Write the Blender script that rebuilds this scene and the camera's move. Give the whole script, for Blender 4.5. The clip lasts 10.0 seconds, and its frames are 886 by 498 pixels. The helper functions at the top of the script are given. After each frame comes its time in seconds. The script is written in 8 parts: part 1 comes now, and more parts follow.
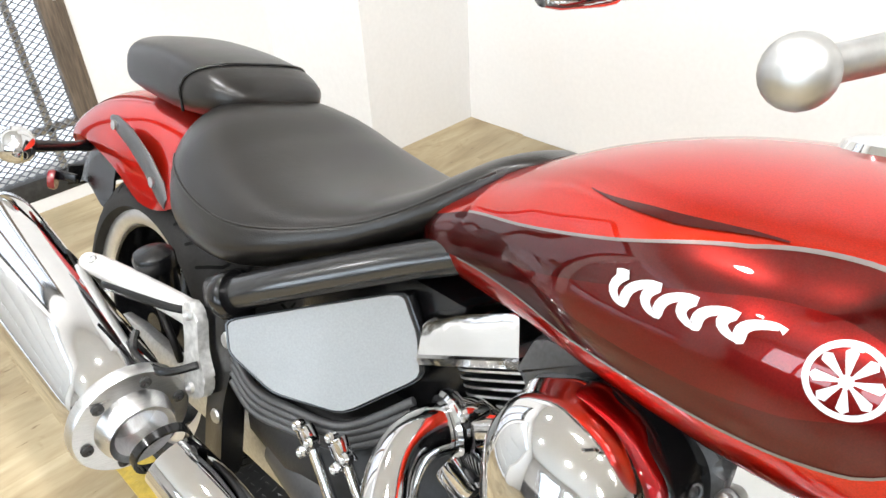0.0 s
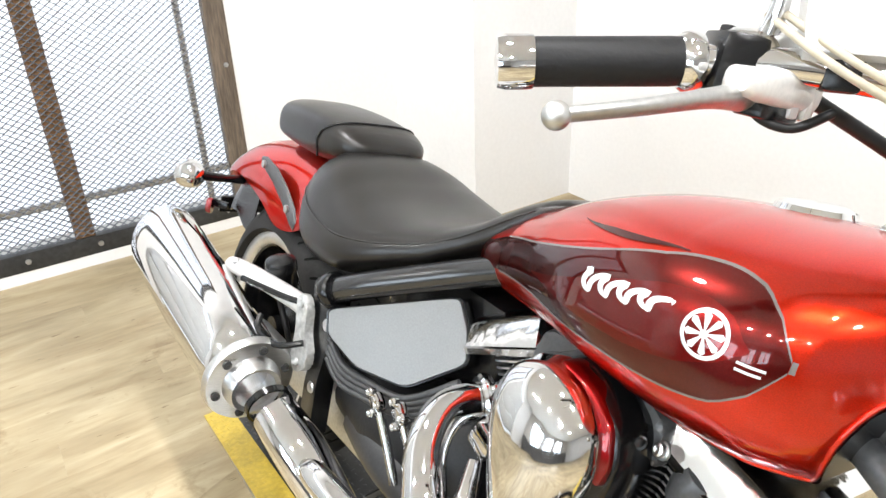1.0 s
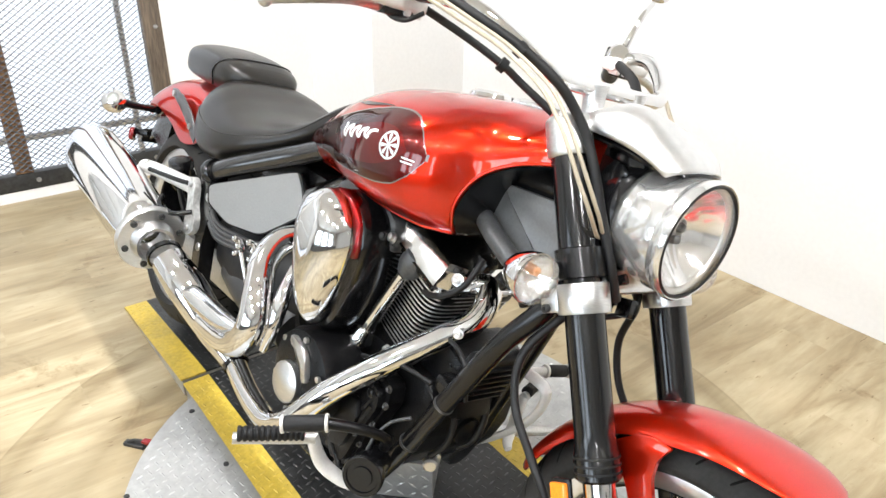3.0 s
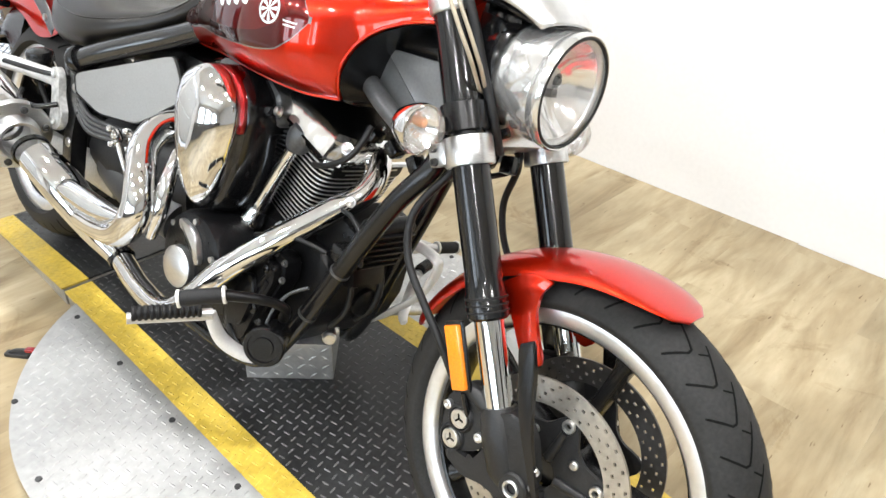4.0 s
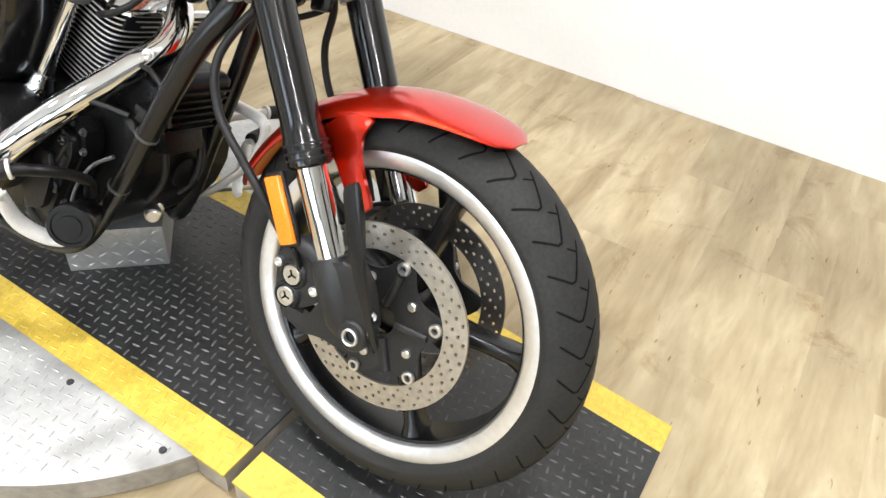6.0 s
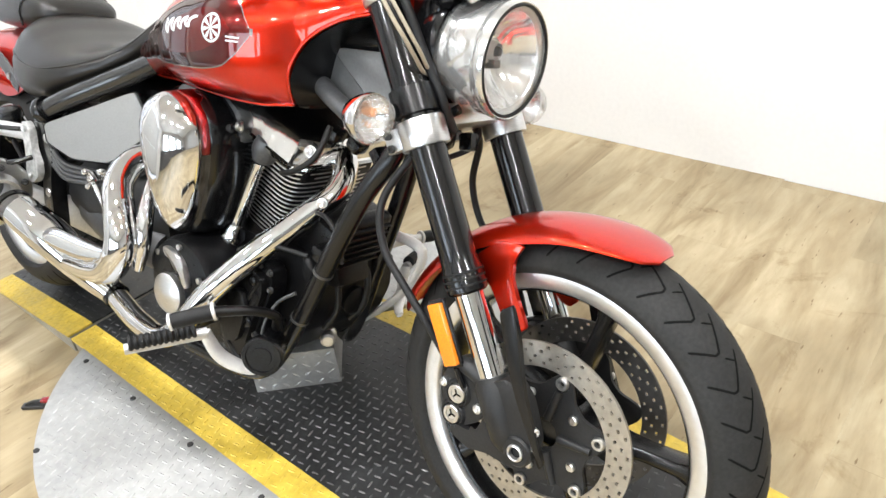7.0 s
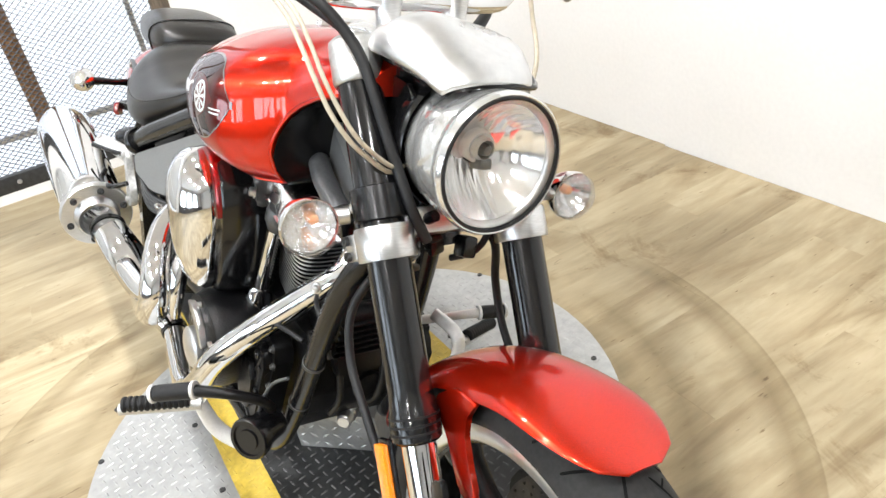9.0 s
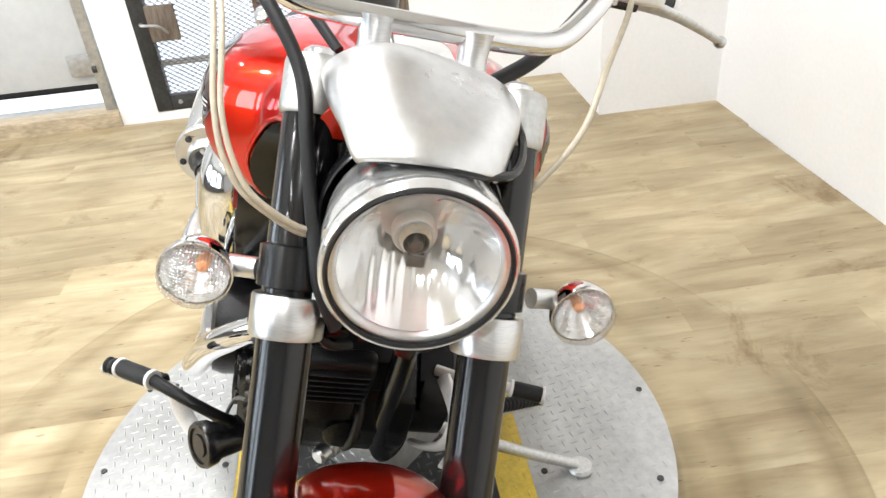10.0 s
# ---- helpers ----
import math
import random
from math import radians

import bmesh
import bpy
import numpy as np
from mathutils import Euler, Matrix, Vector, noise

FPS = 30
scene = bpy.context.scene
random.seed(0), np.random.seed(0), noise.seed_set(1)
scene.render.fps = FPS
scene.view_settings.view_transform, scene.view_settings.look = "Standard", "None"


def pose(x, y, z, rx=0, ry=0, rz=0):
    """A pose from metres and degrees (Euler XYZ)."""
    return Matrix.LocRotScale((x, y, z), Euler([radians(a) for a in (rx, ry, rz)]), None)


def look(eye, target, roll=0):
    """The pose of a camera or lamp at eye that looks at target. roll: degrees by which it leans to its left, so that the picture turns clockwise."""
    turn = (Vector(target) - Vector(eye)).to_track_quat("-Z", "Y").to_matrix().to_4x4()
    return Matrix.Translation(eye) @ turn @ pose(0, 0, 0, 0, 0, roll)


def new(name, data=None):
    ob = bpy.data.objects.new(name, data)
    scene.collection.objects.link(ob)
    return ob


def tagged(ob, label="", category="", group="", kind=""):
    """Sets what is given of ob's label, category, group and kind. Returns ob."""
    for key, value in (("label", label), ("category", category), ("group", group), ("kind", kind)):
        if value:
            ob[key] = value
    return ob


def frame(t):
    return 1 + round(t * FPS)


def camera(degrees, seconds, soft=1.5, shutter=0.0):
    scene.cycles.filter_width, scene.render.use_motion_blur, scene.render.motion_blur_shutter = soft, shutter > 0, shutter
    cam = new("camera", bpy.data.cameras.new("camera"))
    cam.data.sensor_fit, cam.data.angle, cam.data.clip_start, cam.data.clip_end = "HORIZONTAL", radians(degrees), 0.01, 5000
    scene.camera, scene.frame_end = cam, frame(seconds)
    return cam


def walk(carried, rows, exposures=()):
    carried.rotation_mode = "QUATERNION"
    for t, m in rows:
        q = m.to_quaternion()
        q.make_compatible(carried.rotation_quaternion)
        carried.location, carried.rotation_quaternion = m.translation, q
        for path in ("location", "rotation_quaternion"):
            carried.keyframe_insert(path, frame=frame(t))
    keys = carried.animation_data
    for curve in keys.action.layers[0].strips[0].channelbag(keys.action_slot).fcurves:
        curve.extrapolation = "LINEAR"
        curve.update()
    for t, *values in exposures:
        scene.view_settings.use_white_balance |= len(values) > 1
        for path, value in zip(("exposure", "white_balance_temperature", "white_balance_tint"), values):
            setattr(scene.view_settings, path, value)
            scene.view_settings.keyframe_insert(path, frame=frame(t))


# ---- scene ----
cam = camera(63.8, 10.0, soft=1.5)
# seconds, eye x y z, yaw to the left from +y, pitch up, roll
ROWS = [
    (0, 1.1409, -0.4360, 1.1677, 47.183, -33.290, -3.493),
    (0.5, 1.2066, -0.4710, 1.2014, 59.366, -30.727, -5.408),
    (1, 1.3904, -0.5521, 1.2288, 56.818, -26.659, -2.243),
    (1.5, 1.5842, -0.6509, 1.2760, 54.077, -24.695, -1.011),
    (2, 1.7720, -0.6326, 1.2763, 55.269, -24.701, 1.285),
    (2.2, 1.8434, -0.6190, 1.2690, 55.643, -24.807, 2.350),
    (3.3, 1.9870, -0.6886, 1.2294, 49.331, -28.507, 1.615),
    (3.5, 1.9972, -0.7045, 1.2172, 46.742, -29.219, 2.822),
    (4, 2.0322, -0.7169, 1.1711, 41.707, -32.681, 3.640),
    (4.5, 2.0385, -0.7232, 1.1388, 33.215, -36.699, 8.391),
    (5, 2.0688, -0.7145, 1.0841, 28.870, -41.989, 11.566),
    (5.2, 2.0750, -0.7100, 1.0680, 27.784, -43.622, 12.703),
    (6.3, 2.0913, -0.6679, 1.1040, 31.082, -38.917, 2.344),
    (6.5, 2.0924, -0.6814, 1.1166, 34.698, -38.139, -0.824),
    (7, 2.0970, -0.7062, 1.1586, 42.597, -32.703, -5.944),
    (7.5, 2.1268, -0.7198, 1.1996, 48.305, -27.291, -9.762),
    (8, 2.1602, -0.6404, 1.1820, 53.318, -29.505, -11.408),
    (8.5, 2.1882, -0.4297, 1.1968, 61.067, -30.164, -6.107),
    (9, 2.1350, -0.2618, 1.1760, 63.835, -31.550, -10.578),
    (9.5, 2.0284, -0.0624, 1.1746, 67.517, -33.631, -6.978),
    (10, 2.0100, 0.1262, 1.1493, 85.290, -31.681, -5.310),
]


def aim(x, y, z, yaw, pitch, roll):
    a, b = radians(yaw), radians(pitch)
    ahead = Vector((-math.sin(a) * math.cos(b), math.cos(a) * math.cos(b), math.sin(b)))
    return look((x, y, z), Vector((x, y, z)) + ahead, roll)


walk(cam, [(t, aim(*row)) for t, *row in ROWS])

# ---- light ----
world = bpy.data.worlds.new("world")
scene.world = world
world.use_nodes = True
wn = world.node_tree.nodes
sky = wn.new("ShaderNodeTexSky")
sky.sky_type, sky.sun_disc, sky.sun_elevation, sky.sun_rotation = "NISHITA", False, radians(40), radians(250)
world.node_tree.links.new(sky.outputs["Color"], wn["Background"].inputs["Color"])
wn["Background"].inputs["Strength"].default_value = 0.12
scene.view_settings.exposure = 0.0

CEILING = 3.0
FLOOR = -0.058
LAMP_SPOTS = [(-0.4, -0.25), (-0.4, -2.3), (0.9, -0.25), (0.9, -2.3), (2.2, -0.25), (2.2, -2.3), (3.6, -0.25), (3.6, -2.3)]
for lx, ly in LAMP_SPOTS:
    lamp = bpy.data.lights.new("ceiling_lamp", "AREA")
    lamp.shape, lamp.size, lamp.energy, lamp.color = "DISK", 0.16, 40.0, (0.985, 0.99, 1.0)
    lo = new("lamp_light", lamp)
    lo.location = (lx, ly, CEILING - 0.035)

# ---- materials ----
def node(nt, kind, **sets):
    n = nt.nodes.new(kind)
    for key, value in sets.items():
        n.inputs[key.replace("_", " ")].default_value = value
    return n


def ramp(nt, fac, stops):
    r = nt.nodes.new("ShaderNodeValToRGB")
    while len(r.color_ramp.elements) < len(stops):
        r.color_ramp.elements.new(0.5)
    for e, (p, c) in zip(r.color_ramp.elements, stops):
        e.position, e.color = p, (*c, 1)
    nt.links.new(fac, r.inputs["Fac"])
    return r.outputs["Color"]


def surface(name, color, rough=0.5, metal=0.0, grain=0.0, grain_size=200.0, stain=0.0, stain_size=6.0, bump=0.0, coat=0.0, aniso=0.0, rough_var=0.0, coords="Object", squash=(1, 1, 1), spec=0.5):
    """A painted, metal or plastic surface with fine grain and broad stains."""
    m = bpy.data.materials.new(name)
    m.use_nodes = True
    nt = m.node_tree
    b = nt.nodes["Principled BSDF"]
    b.inputs["Base Color"].default_value = (*color, 1)
    b.inputs["Roughness"].default_value, b.inputs["Metallic"].default_value = rough, metal
    b.inputs["Coat Weight"].default_value, b.inputs["Coat Roughness"].default_value = coat, 0.03
    b.inputs["Anisotropic"].default_value = aniso
    b.inputs["Specular IOR Level"].default_value = spec
    tc = nt.nodes.new("ShaderNodeTexCoord")
    mp = nt.nodes.new("ShaderNodeMapping")
    mp.inputs["Scale"].default_value = squash
    nt.links.new(tc.outputs[coords], mp.inputs["Vector"])
    if grain or stain:
        n1 = node(nt, "ShaderNodeTexNoise", Scale=grain_size, Detail=3.0)
        n2 = node(nt, "ShaderNodeTexNoise", Scale=stain_size, Detail=5.0, Roughness=0.65)
        for n in (n1, n2):
            nt.links.new(mp.outputs["Vector"], n.inputs["Vector"])
        def shade(amount):
            lo = tuple(max(0.0, c * (1 - amount)) for c in color)
            hi = tuple(min(1.0, c * (1 + amount)) for c in color)
            return lo, hi
        lo, hi = shade(grain)
        c1 = ramp(nt, n1.outputs["Fac"], [(0.3, lo), (0.7, hi)])
        lo2, hi2 = (1 - stain,) * 3, (1.0,) * 3
        c2 = ramp(nt, n2.outputs["Fac"], [(0.35, lo2), (0.6, hi2)])
        mx = nt.nodes.new("ShaderNodeMix")
        mx.data_type, mx.blend_type = "RGBA", "MULTIPLY"
        mx.inputs["Factor"].default_value = 1.0
        nt.links.new(c1, mx.inputs[6])
        nt.links.new(c2, mx.inputs[7])
        nt.links.new(mx.outputs[2], b.inputs["Base Color"])
        if rough_var:
            mr = node(nt, "ShaderNodeMapRange", To_Min=max(0.02, rough - rough_var), To_Max=min(1.0, rough + rough_var))
            mr.inputs["From Min"].default_value, mr.inputs["From Max"].default_value = 0.3, 0.7
            nt.links.new(n2.outputs["Fac"], mr.inputs["Value"])
            nt.links.new(mr.outputs["Result"], b.inputs["Roughness"])
    if bump:
        nb = node(nt, "ShaderNodeTexNoise", Scale=grain_size, Detail=2.0)
        nt.links.new(mp.outputs["Vector"], nb.inputs["Vector"])
        bp = node(nt, "ShaderNodeBump", Strength=bump, Distance=0.002)
        nt.links.new(nb.outputs["Fac"], bp.inputs["Height"])
        nt.links.new(bp.outputs["Normal"], b.inputs["Normal"])
    return m


def leather():
    m = surface("black_leather", (0.0100, 0.0086, 0.0073), 0.30, spec=0.50, stain=0.25, grain=0.15, grain_size=120, stain_size=9)
    nt = m.node_tree
    b = nt.nodes["Principled BSDF"]
    tc = nt.nodes.new("ShaderNodeTexCoord")
    v = node(nt, "ShaderNodeTexVoronoi", Scale=420.0)
    nt.links.new(tc.outputs["Object"], v.inputs["Vector"])
    bp = node(nt, "ShaderNodeBump", Strength=0.18, Distance=0.001)
    nt.links.new(v.outputs["Distance"], bp.inputs["Height"])
    nt.links.new(bp.outputs["Normal"], b.inputs["Normal"])
    return m


def candy(name, color, dark=1.0):
    """Metallic flake paint under a clear coat."""
    m = surface(name, color, 0.29, metal=0.9, grain=0.16, grain_size=900, stain=0.04, stain_size=3, coat=1.0)
    b = m.node_tree.nodes["Principled BSDF"]
    b.inputs["Specular Tint"].default_value = (min(1.0, color[0] * 0.9), color[1] * 0.5, color[2] * 0.5, 1)
    b.inputs["Coat Roughness"].default_value = 0.015
    return m


def wood():
    m = bpy.data.materials.new("plank_wood")
    m.use_nodes = True
    nt = m.node_tree
    b = nt.nodes["Principled BSDF"]
    oi = nt.nodes.new("ShaderNodeObjectInfo")
    add = nt.nodes.new("ShaderNodeVectorMath")
    add.operation = "ADD"
    mul = node(nt, "ShaderNodeMath")
    mul.operation = "MULTIPLY"
    mul.inputs[1].default_value = 0.16
    nt.links.new(oi.outputs["Random"], mul.inputs[0])
    where = nt.nodes.new("ShaderNodeNewGeometry")
    nt.links.new(where.outputs["Position"], add.inputs[0])
    nt.links.new(mul.outputs[0], add.inputs[1])
    mp = nt.nodes.new("ShaderNodeMapping")
    mp.inputs["Scale"].default_value = (5.5, 1.0, 1.0)
    nt.links.new(add.outputs[0], mp.inputs["Vector"])
    n1 = node(nt, "ShaderNodeTexNoise", Scale=2.0, Detail=5.0, Roughness=0.56, Distortion=0.9)
    n2 = node(nt, "ShaderNodeTexNoise", Scale=14.0, Detail=4.0, Roughness=0.6)
    n3 = node(nt, "ShaderNodeTexNoise", Scale=1.3, Detail=3.0)
    nt.links.new(mp.outputs["Vector"], n1.inputs["Vector"])
    nt.links.new(mp.outputs["Vector"], n2.inputs["Vector"])
    nt.links.new(add.outputs[0], n3.inputs["Vector"])
    c1 = ramp(nt, n1.outputs["Fac"], [(0.22, (0.220, 0.158, 0.084)), (0.40, (0.338, 0.268, 0.162)), (0.56, (0.412, 0.340, 0.218)), (0.76, (0.505, 0.432, 0.295))])
    c2 = ramp(nt, n2.outputs["Fac"], [(0.3, (0.90, 0.89, 0.87)), (0.6, (1.0, 1.0, 1.0))])
    c3 = ramp(nt, n3.outputs["Fac"], [(0.33, (0.66, 0.635, 0.585)), (0.62, (1.10, 1.09, 1.06))])
    c4 = ramp(nt, oi.outputs["Random"], [(0.0, (0.975, 0.97, 0.965)), (1.0, (1.02, 1.02, 1.015))])
    out = c1
    # brown worn smudges and small knots
    n4 = node(nt, "ShaderNodeTexNoise", Scale=3.4, Detail=6.0, Roughness=0.7, Distortion=0.5)
    nt.links.new(where.outputs["Position"], n4.inputs["Vector"])
    c5 = ramp(nt, n4.outputs["Fac"], [(0.30, (0.60, 0.52, 0.40)), (0.42, (1.0, 1.0, 1.0))])
    n6 = node(nt, "ShaderNodeTexNoise", Scale=17.0, Detail=2.0, Roughness=0.5)
    nt.links.new(mp.outputs["Vector"], n6.inputs["Vector"])
    c6 = ramp(nt, n6.outputs["Fac"], [(0.24, (0.50, 0.42, 0.32)), (0.30, (1.0, 1.0, 1.0))])
    for c in (c2, c3, c4, c5, c6):
        mx = nt.nodes.new("ShaderNodeMix")
        mx.data_type, mx.blend_type = "RGBA", "MULTIPLY"
        mx.inputs["Factor"].default_value = 1.0
        nt.links.new(out, mx.inputs[6])
        nt.links.new(c, mx.inputs[7])
        out = mx.outputs[2]
    # dark rubber arcs left by tyres turning round the table
    geo = nt.nodes.new("ShaderNodeNewGeometry")
    dist = nt.nodes.new("ShaderNodeVectorMath")
    dist.operation = "DISTANCE"
    dist.inputs[1].default_value = (0.8985, 0.04, -0.058)
    nt.links.new(geo.outputs["Position"], dist.inputs[0])
    arcs = ramp(nt, dist.outputs["Value"], [(0.0, (1, 1, 1)), (0.60, (1, 1, 1)), (0.65, (0.58, 0.54, 0.46)), (0.70, (0.80, 0.77, 0.71)), (0.755, (0.60, 0.56, 0.48)), (0.83, (1, 1, 1)), (0.90, (1, 1, 1)), (0.95, (0.64, 0.60, 0.53)), (0.985, (0.80, 0.78, 0.72)), (1.015, (0.66, 0.62, 0.56)), (1.07, (1, 1, 1))])
    n5 = node(nt, "ShaderNodeTexNoise", Scale=1.6, Detail=4.0)
    nt.links.new(geo.outputs["Position"], n5.inputs["Vector"])
    mr = node(nt, "ShaderNodeMapRange")
    mr.inputs["From Min"].default_value, mr.inputs["From Max"].default_value = 0.32, 0.52
    nt.links.new(n5.outputs["Fac"], mr.inputs["Value"])
    mx = nt.nodes.new("ShaderNodeMix")
    mx.data_type, mx.blend_type = "RGBA", "MULTIPLY"
    nt.links.new(mr.outputs["Result"], mx.inputs["Factor"])
    nt.links.new(out, mx.inputs[6])
    nt.links.new(arcs, mx.inputs[7])
    nt.links.new(mx.outputs[2], b.inputs["Base Color"])
    b.inputs["Roughness"].default_value = 0.46
    bp = node(nt, "ShaderNodeBump", Strength=0.15, Distance=0.001)
    nt.links.new(n2.outputs["Fac"], bp.inputs["Height"])
    nt.links.new(bp.outputs["Normal"], b.inputs["Normal"])
    return m


def glass(name, color=(1, 1, 1), ribs=0.0):
    """Thin clear glass: it lets light straight through and mirrors by its angle; ribs: moulded grooves per metre."""
    m = bpy.data.materials.new(name)
    m.use_nodes = True
    nt = m.node_tree
    nt.nodes.remove(nt.nodes["Principled BSDF"])
    clear = node(nt, "ShaderNodeBsdfTransparent", Color=(*color, 1))
    gloss = node(nt, "ShaderNodeBsdfGlossy", Roughness=0.03 if not ribs else 0.10)
    face = node(nt, "ShaderNodeLayerWeight", Blend=0.5)
    power = nt.nodes.new("ShaderNodeMath")
    power.operation = "POWER"
    power.inputs[1].default_value = 4.0
    nt.links.new(face.outputs["Facing"], power.inputs[0])
    fres = node(nt, "ShaderNodeMapRange", To_Min=0.03 if not ribs else 0.26, To_Max=0.6)
    nt.links.new(power.outputs[0], fres.inputs["Value"])
    mix = nt.nodes.new("ShaderNodeMixShader")
    nt.links.new(fres.outputs[0], mix.inputs[0])
    nt.links.new(clear.outputs[0], mix.inputs[1])
    nt.links.new(gloss.outputs[0], mix.inputs[2])
    if ribs:
        tc = nt.nodes.new("ShaderNodeTexCoord")
        w1 = node(nt, "ShaderNodeTexWave", Scale=ribs)
        w1.bands_direction = "Y"
        w2 = node(nt, "ShaderNodeTexWave", Scale=ribs)
        w2.bands_direction = "Z"
        add = nt.nodes.new("ShaderNodeMath")
        nt.links.new(tc.outputs["Object"], w1.inputs["Vector"])
        nt.links.new(tc.outputs["Object"], w2.inputs["Vector"])
        nt.links.new(w1.outputs["Fac"], add.inputs[0])
        nt.links.new(w2.outputs["Fac"], add.inputs[1])
        bp = node(nt, "ShaderNodeBump", Strength=0.7, Distance=0.003)
        nt.links.new(add.outputs[0], bp.inputs["Height"])
        nt.links.new(bp.outputs["Normal"], gloss.inputs["Normal"])
        nt.links.new(bp.outputs["Normal"], face.inputs["Normal"])
    nt.links.new(mix.outputs[0], nt.nodes["Material Output"].inputs["Surface"])
    return m


def glow(name, color, strength):
    m = bpy.data.materials.new(name)
    m.use_nodes = True
    b = m.node_tree.nodes["Principled BSDF"]
    b.inputs["Base Color"].default_value = (*color, 1)
    b.inputs["Emission Color"].default_value = (*color, 1)
    b.inputs["Emission Strength"].default_value = strength
    return m


RED = candy("candy_red_paint", (0.64, 0.022, 0.005))
DEEPRED = candy("deep_candy_red_paint", (0.22, 0.0045, 0.006))
FIELDRED = candy("wine_red_paint", (0.17, 0.007, 0.006))
WINE = candy("dark_wine_paint", (0.10, 0.006, 0.005))
CHROME = surface("chrome", (0.73, 0.73, 0.735), 0.06, metal=1.0, grain=0.02, grain_size=60, stain=0.05, stain_size=5, rough_var=0.03)
WAVECHROME = surface("wavy_chrome", (0.82, 0.82, 0.82), 0.11, metal=1.0, grain=0.02, grain_size=26, stain=0.05, stain_size=5, bump=0.8)
BRUSHED = surface("brushed_aluminium", (0.66, 0.66, 0.66), 0.32, metal=1.0, grain=0.10, grain_size=80, stain=0.08, squash=(1, 1, 14), rough_var=0.05)
CASTALU = surface("cast_aluminium", (0.55, 0.55, 0.54), 0.42, metal=1.0, grain=0.12, grain_size=150, stain=0.1, bump=0.1)
VISORALU = surface("satin_aluminium", (0.71, 0.71, 0.71), 0.33, metal=1.0, grain=0.05, grain_size=90, stain=0.10, stain_size=7, rough_var=0.08)
BLACK = surface("gloss_black_paint", (0.005, 0.005, 0.0055), 0.16, grain=0.2, grain_size=120, stain=0.2)
SATIN = surface("satin_black_paint", (0.0045, 0.0045, 0.005), 0.25, spec=0.45, grain=0.25, grain_size=160, stain=0.3, bump=0.08)
ENGINE = surface("black_wrinkle_engine_paint", (0.0045, 0.0045, 0.005), 0.33, spec=0.22, grain=0.35, grain_size=260, stain=0.35, bump=0.35, rough_var=0.08)
RUBBER = surface("tyre_rubber", (0.018, 0.0175, 0.017), 0.68, spec=0.3, grain=0.2, grain_size=180, stain=0.25, stain_size=14, bump=0.15)
GRIP = surface("grip_rubber", (0.0075, 0.0075, 0.008), 0.55, spec=0.3, grain=0.2, grain_size=220, bump=0.2)
LEATHER = leather()
SILVERPLASTIC = surface("silver_grey_side_paint", (0.215, 0.215, 0.213), 0.38, metal=0.7, grain=0.06, grain_size=400, stain=0.08, coat=0.15)
RAILPAINT = surface("satin_black_rail_paint", (0.009, 0.009, 0.0095), 0.25, spec=0.7, grain=0.12, grain_size=160, stain=0.2, coat=0.35)
CASTGREY = surface("dark_grey_cast_cover", (0.050, 0.051, 0.053), 0.42, metal=0.2, spec=0.5, grain=0.15, grain_size=200, stain=0.2)
# disc steel with the left discs' dark reflections put into its colour
SHADEDISC = surface("shaded_disc_steel", (0.10, 0.095, 0.09), 0.40, metal=0.8, grain=0.12, grain_size=90, stain=0.12, stain_size=20)
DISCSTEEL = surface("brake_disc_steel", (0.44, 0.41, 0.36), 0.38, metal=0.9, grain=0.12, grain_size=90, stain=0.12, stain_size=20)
RIMALU = surface("machined_rim_aluminium", (0.76, 0.765, 0.775), 0.36, metal=0.95, grain=0.05, grain_size=80, stain=0.06)
AMBER = surface("amber_reflector", (0.80, 0.22, 0.006), 0.25, grain=0.15, grain_size=500, coat=0.6)
REDLENS = surface("red_reflector", (0.20, 0.006, 0.010), 0.2, grain=0.1, grain_size=400, coat=0.6)
BULB = surface("amber_bulb", (0.75, 0.33, 0.14), 0.3, grain=0.1, grain_size=300)
GROOVE = surface("tread_groove_rubber", (0.005, 0.005, 0.005), 0.85, spec=0.1, grain=0.2, grain_size=150)
GUNMETAL = surface("dark_grey_satin_paint", (0.075, 0.077, 0.080), 0.36, metal=0.25, grain=0.15, grain_size=200, stain=0.15)
NECKGREY = surface("mid_grey_satin_plastic", (0.17, 0.174, 0.178), 0.34, metal=0.3, grain=0.08, grain_size=200, stain=0.12)
ROUGHALU = surface("rough_cast_silver", (0.62, 0.62, 0.605), 0.5, metal=0.75, grain=0.2, grain_size=110, stain=0.2, stain_size=30, bump=0.6)
PALEALU = surface("pale_silver_paint", (0.70, 0.69, 0.67), 0.38, metal=0.35, grain=0.05, grain_size=260, stain=0.08)
FINALU = surface("machined_fin_edge", (0.72, 0.72, 0.72), 0.36, metal=0.9, grain=0.15, grain_size=120, stain=0.2)
BOLTSTEEL = surface("grey_bolt_steel", (0.14, 0.14, 0.14), 0.42, metal=0.8, grain=0.2, grain_size=90, stain=0.2)
REFLECTOR = surface("vacuum_silvered_reflector", (0.88, 0.88, 0.88), 0.13, metal=0.85, grain=0.02, grain_size=80, stain=0.04)
LENS = glass("clear_lens")
RIBLENS = glass("ribbed_clear_lens", ribs=105.0)
CABLE = surface("beige_cable_sheath", (0.42, 0.37, 0.28), 0.45, grain=0.1, grain_size=120, stain=0.2)
HOSE = surface("black_hose_rubber", (0.007, 0.007, 0.0075), 0.50, spec=0.35, grain=0.2, grain_size=200, stain=0.2)
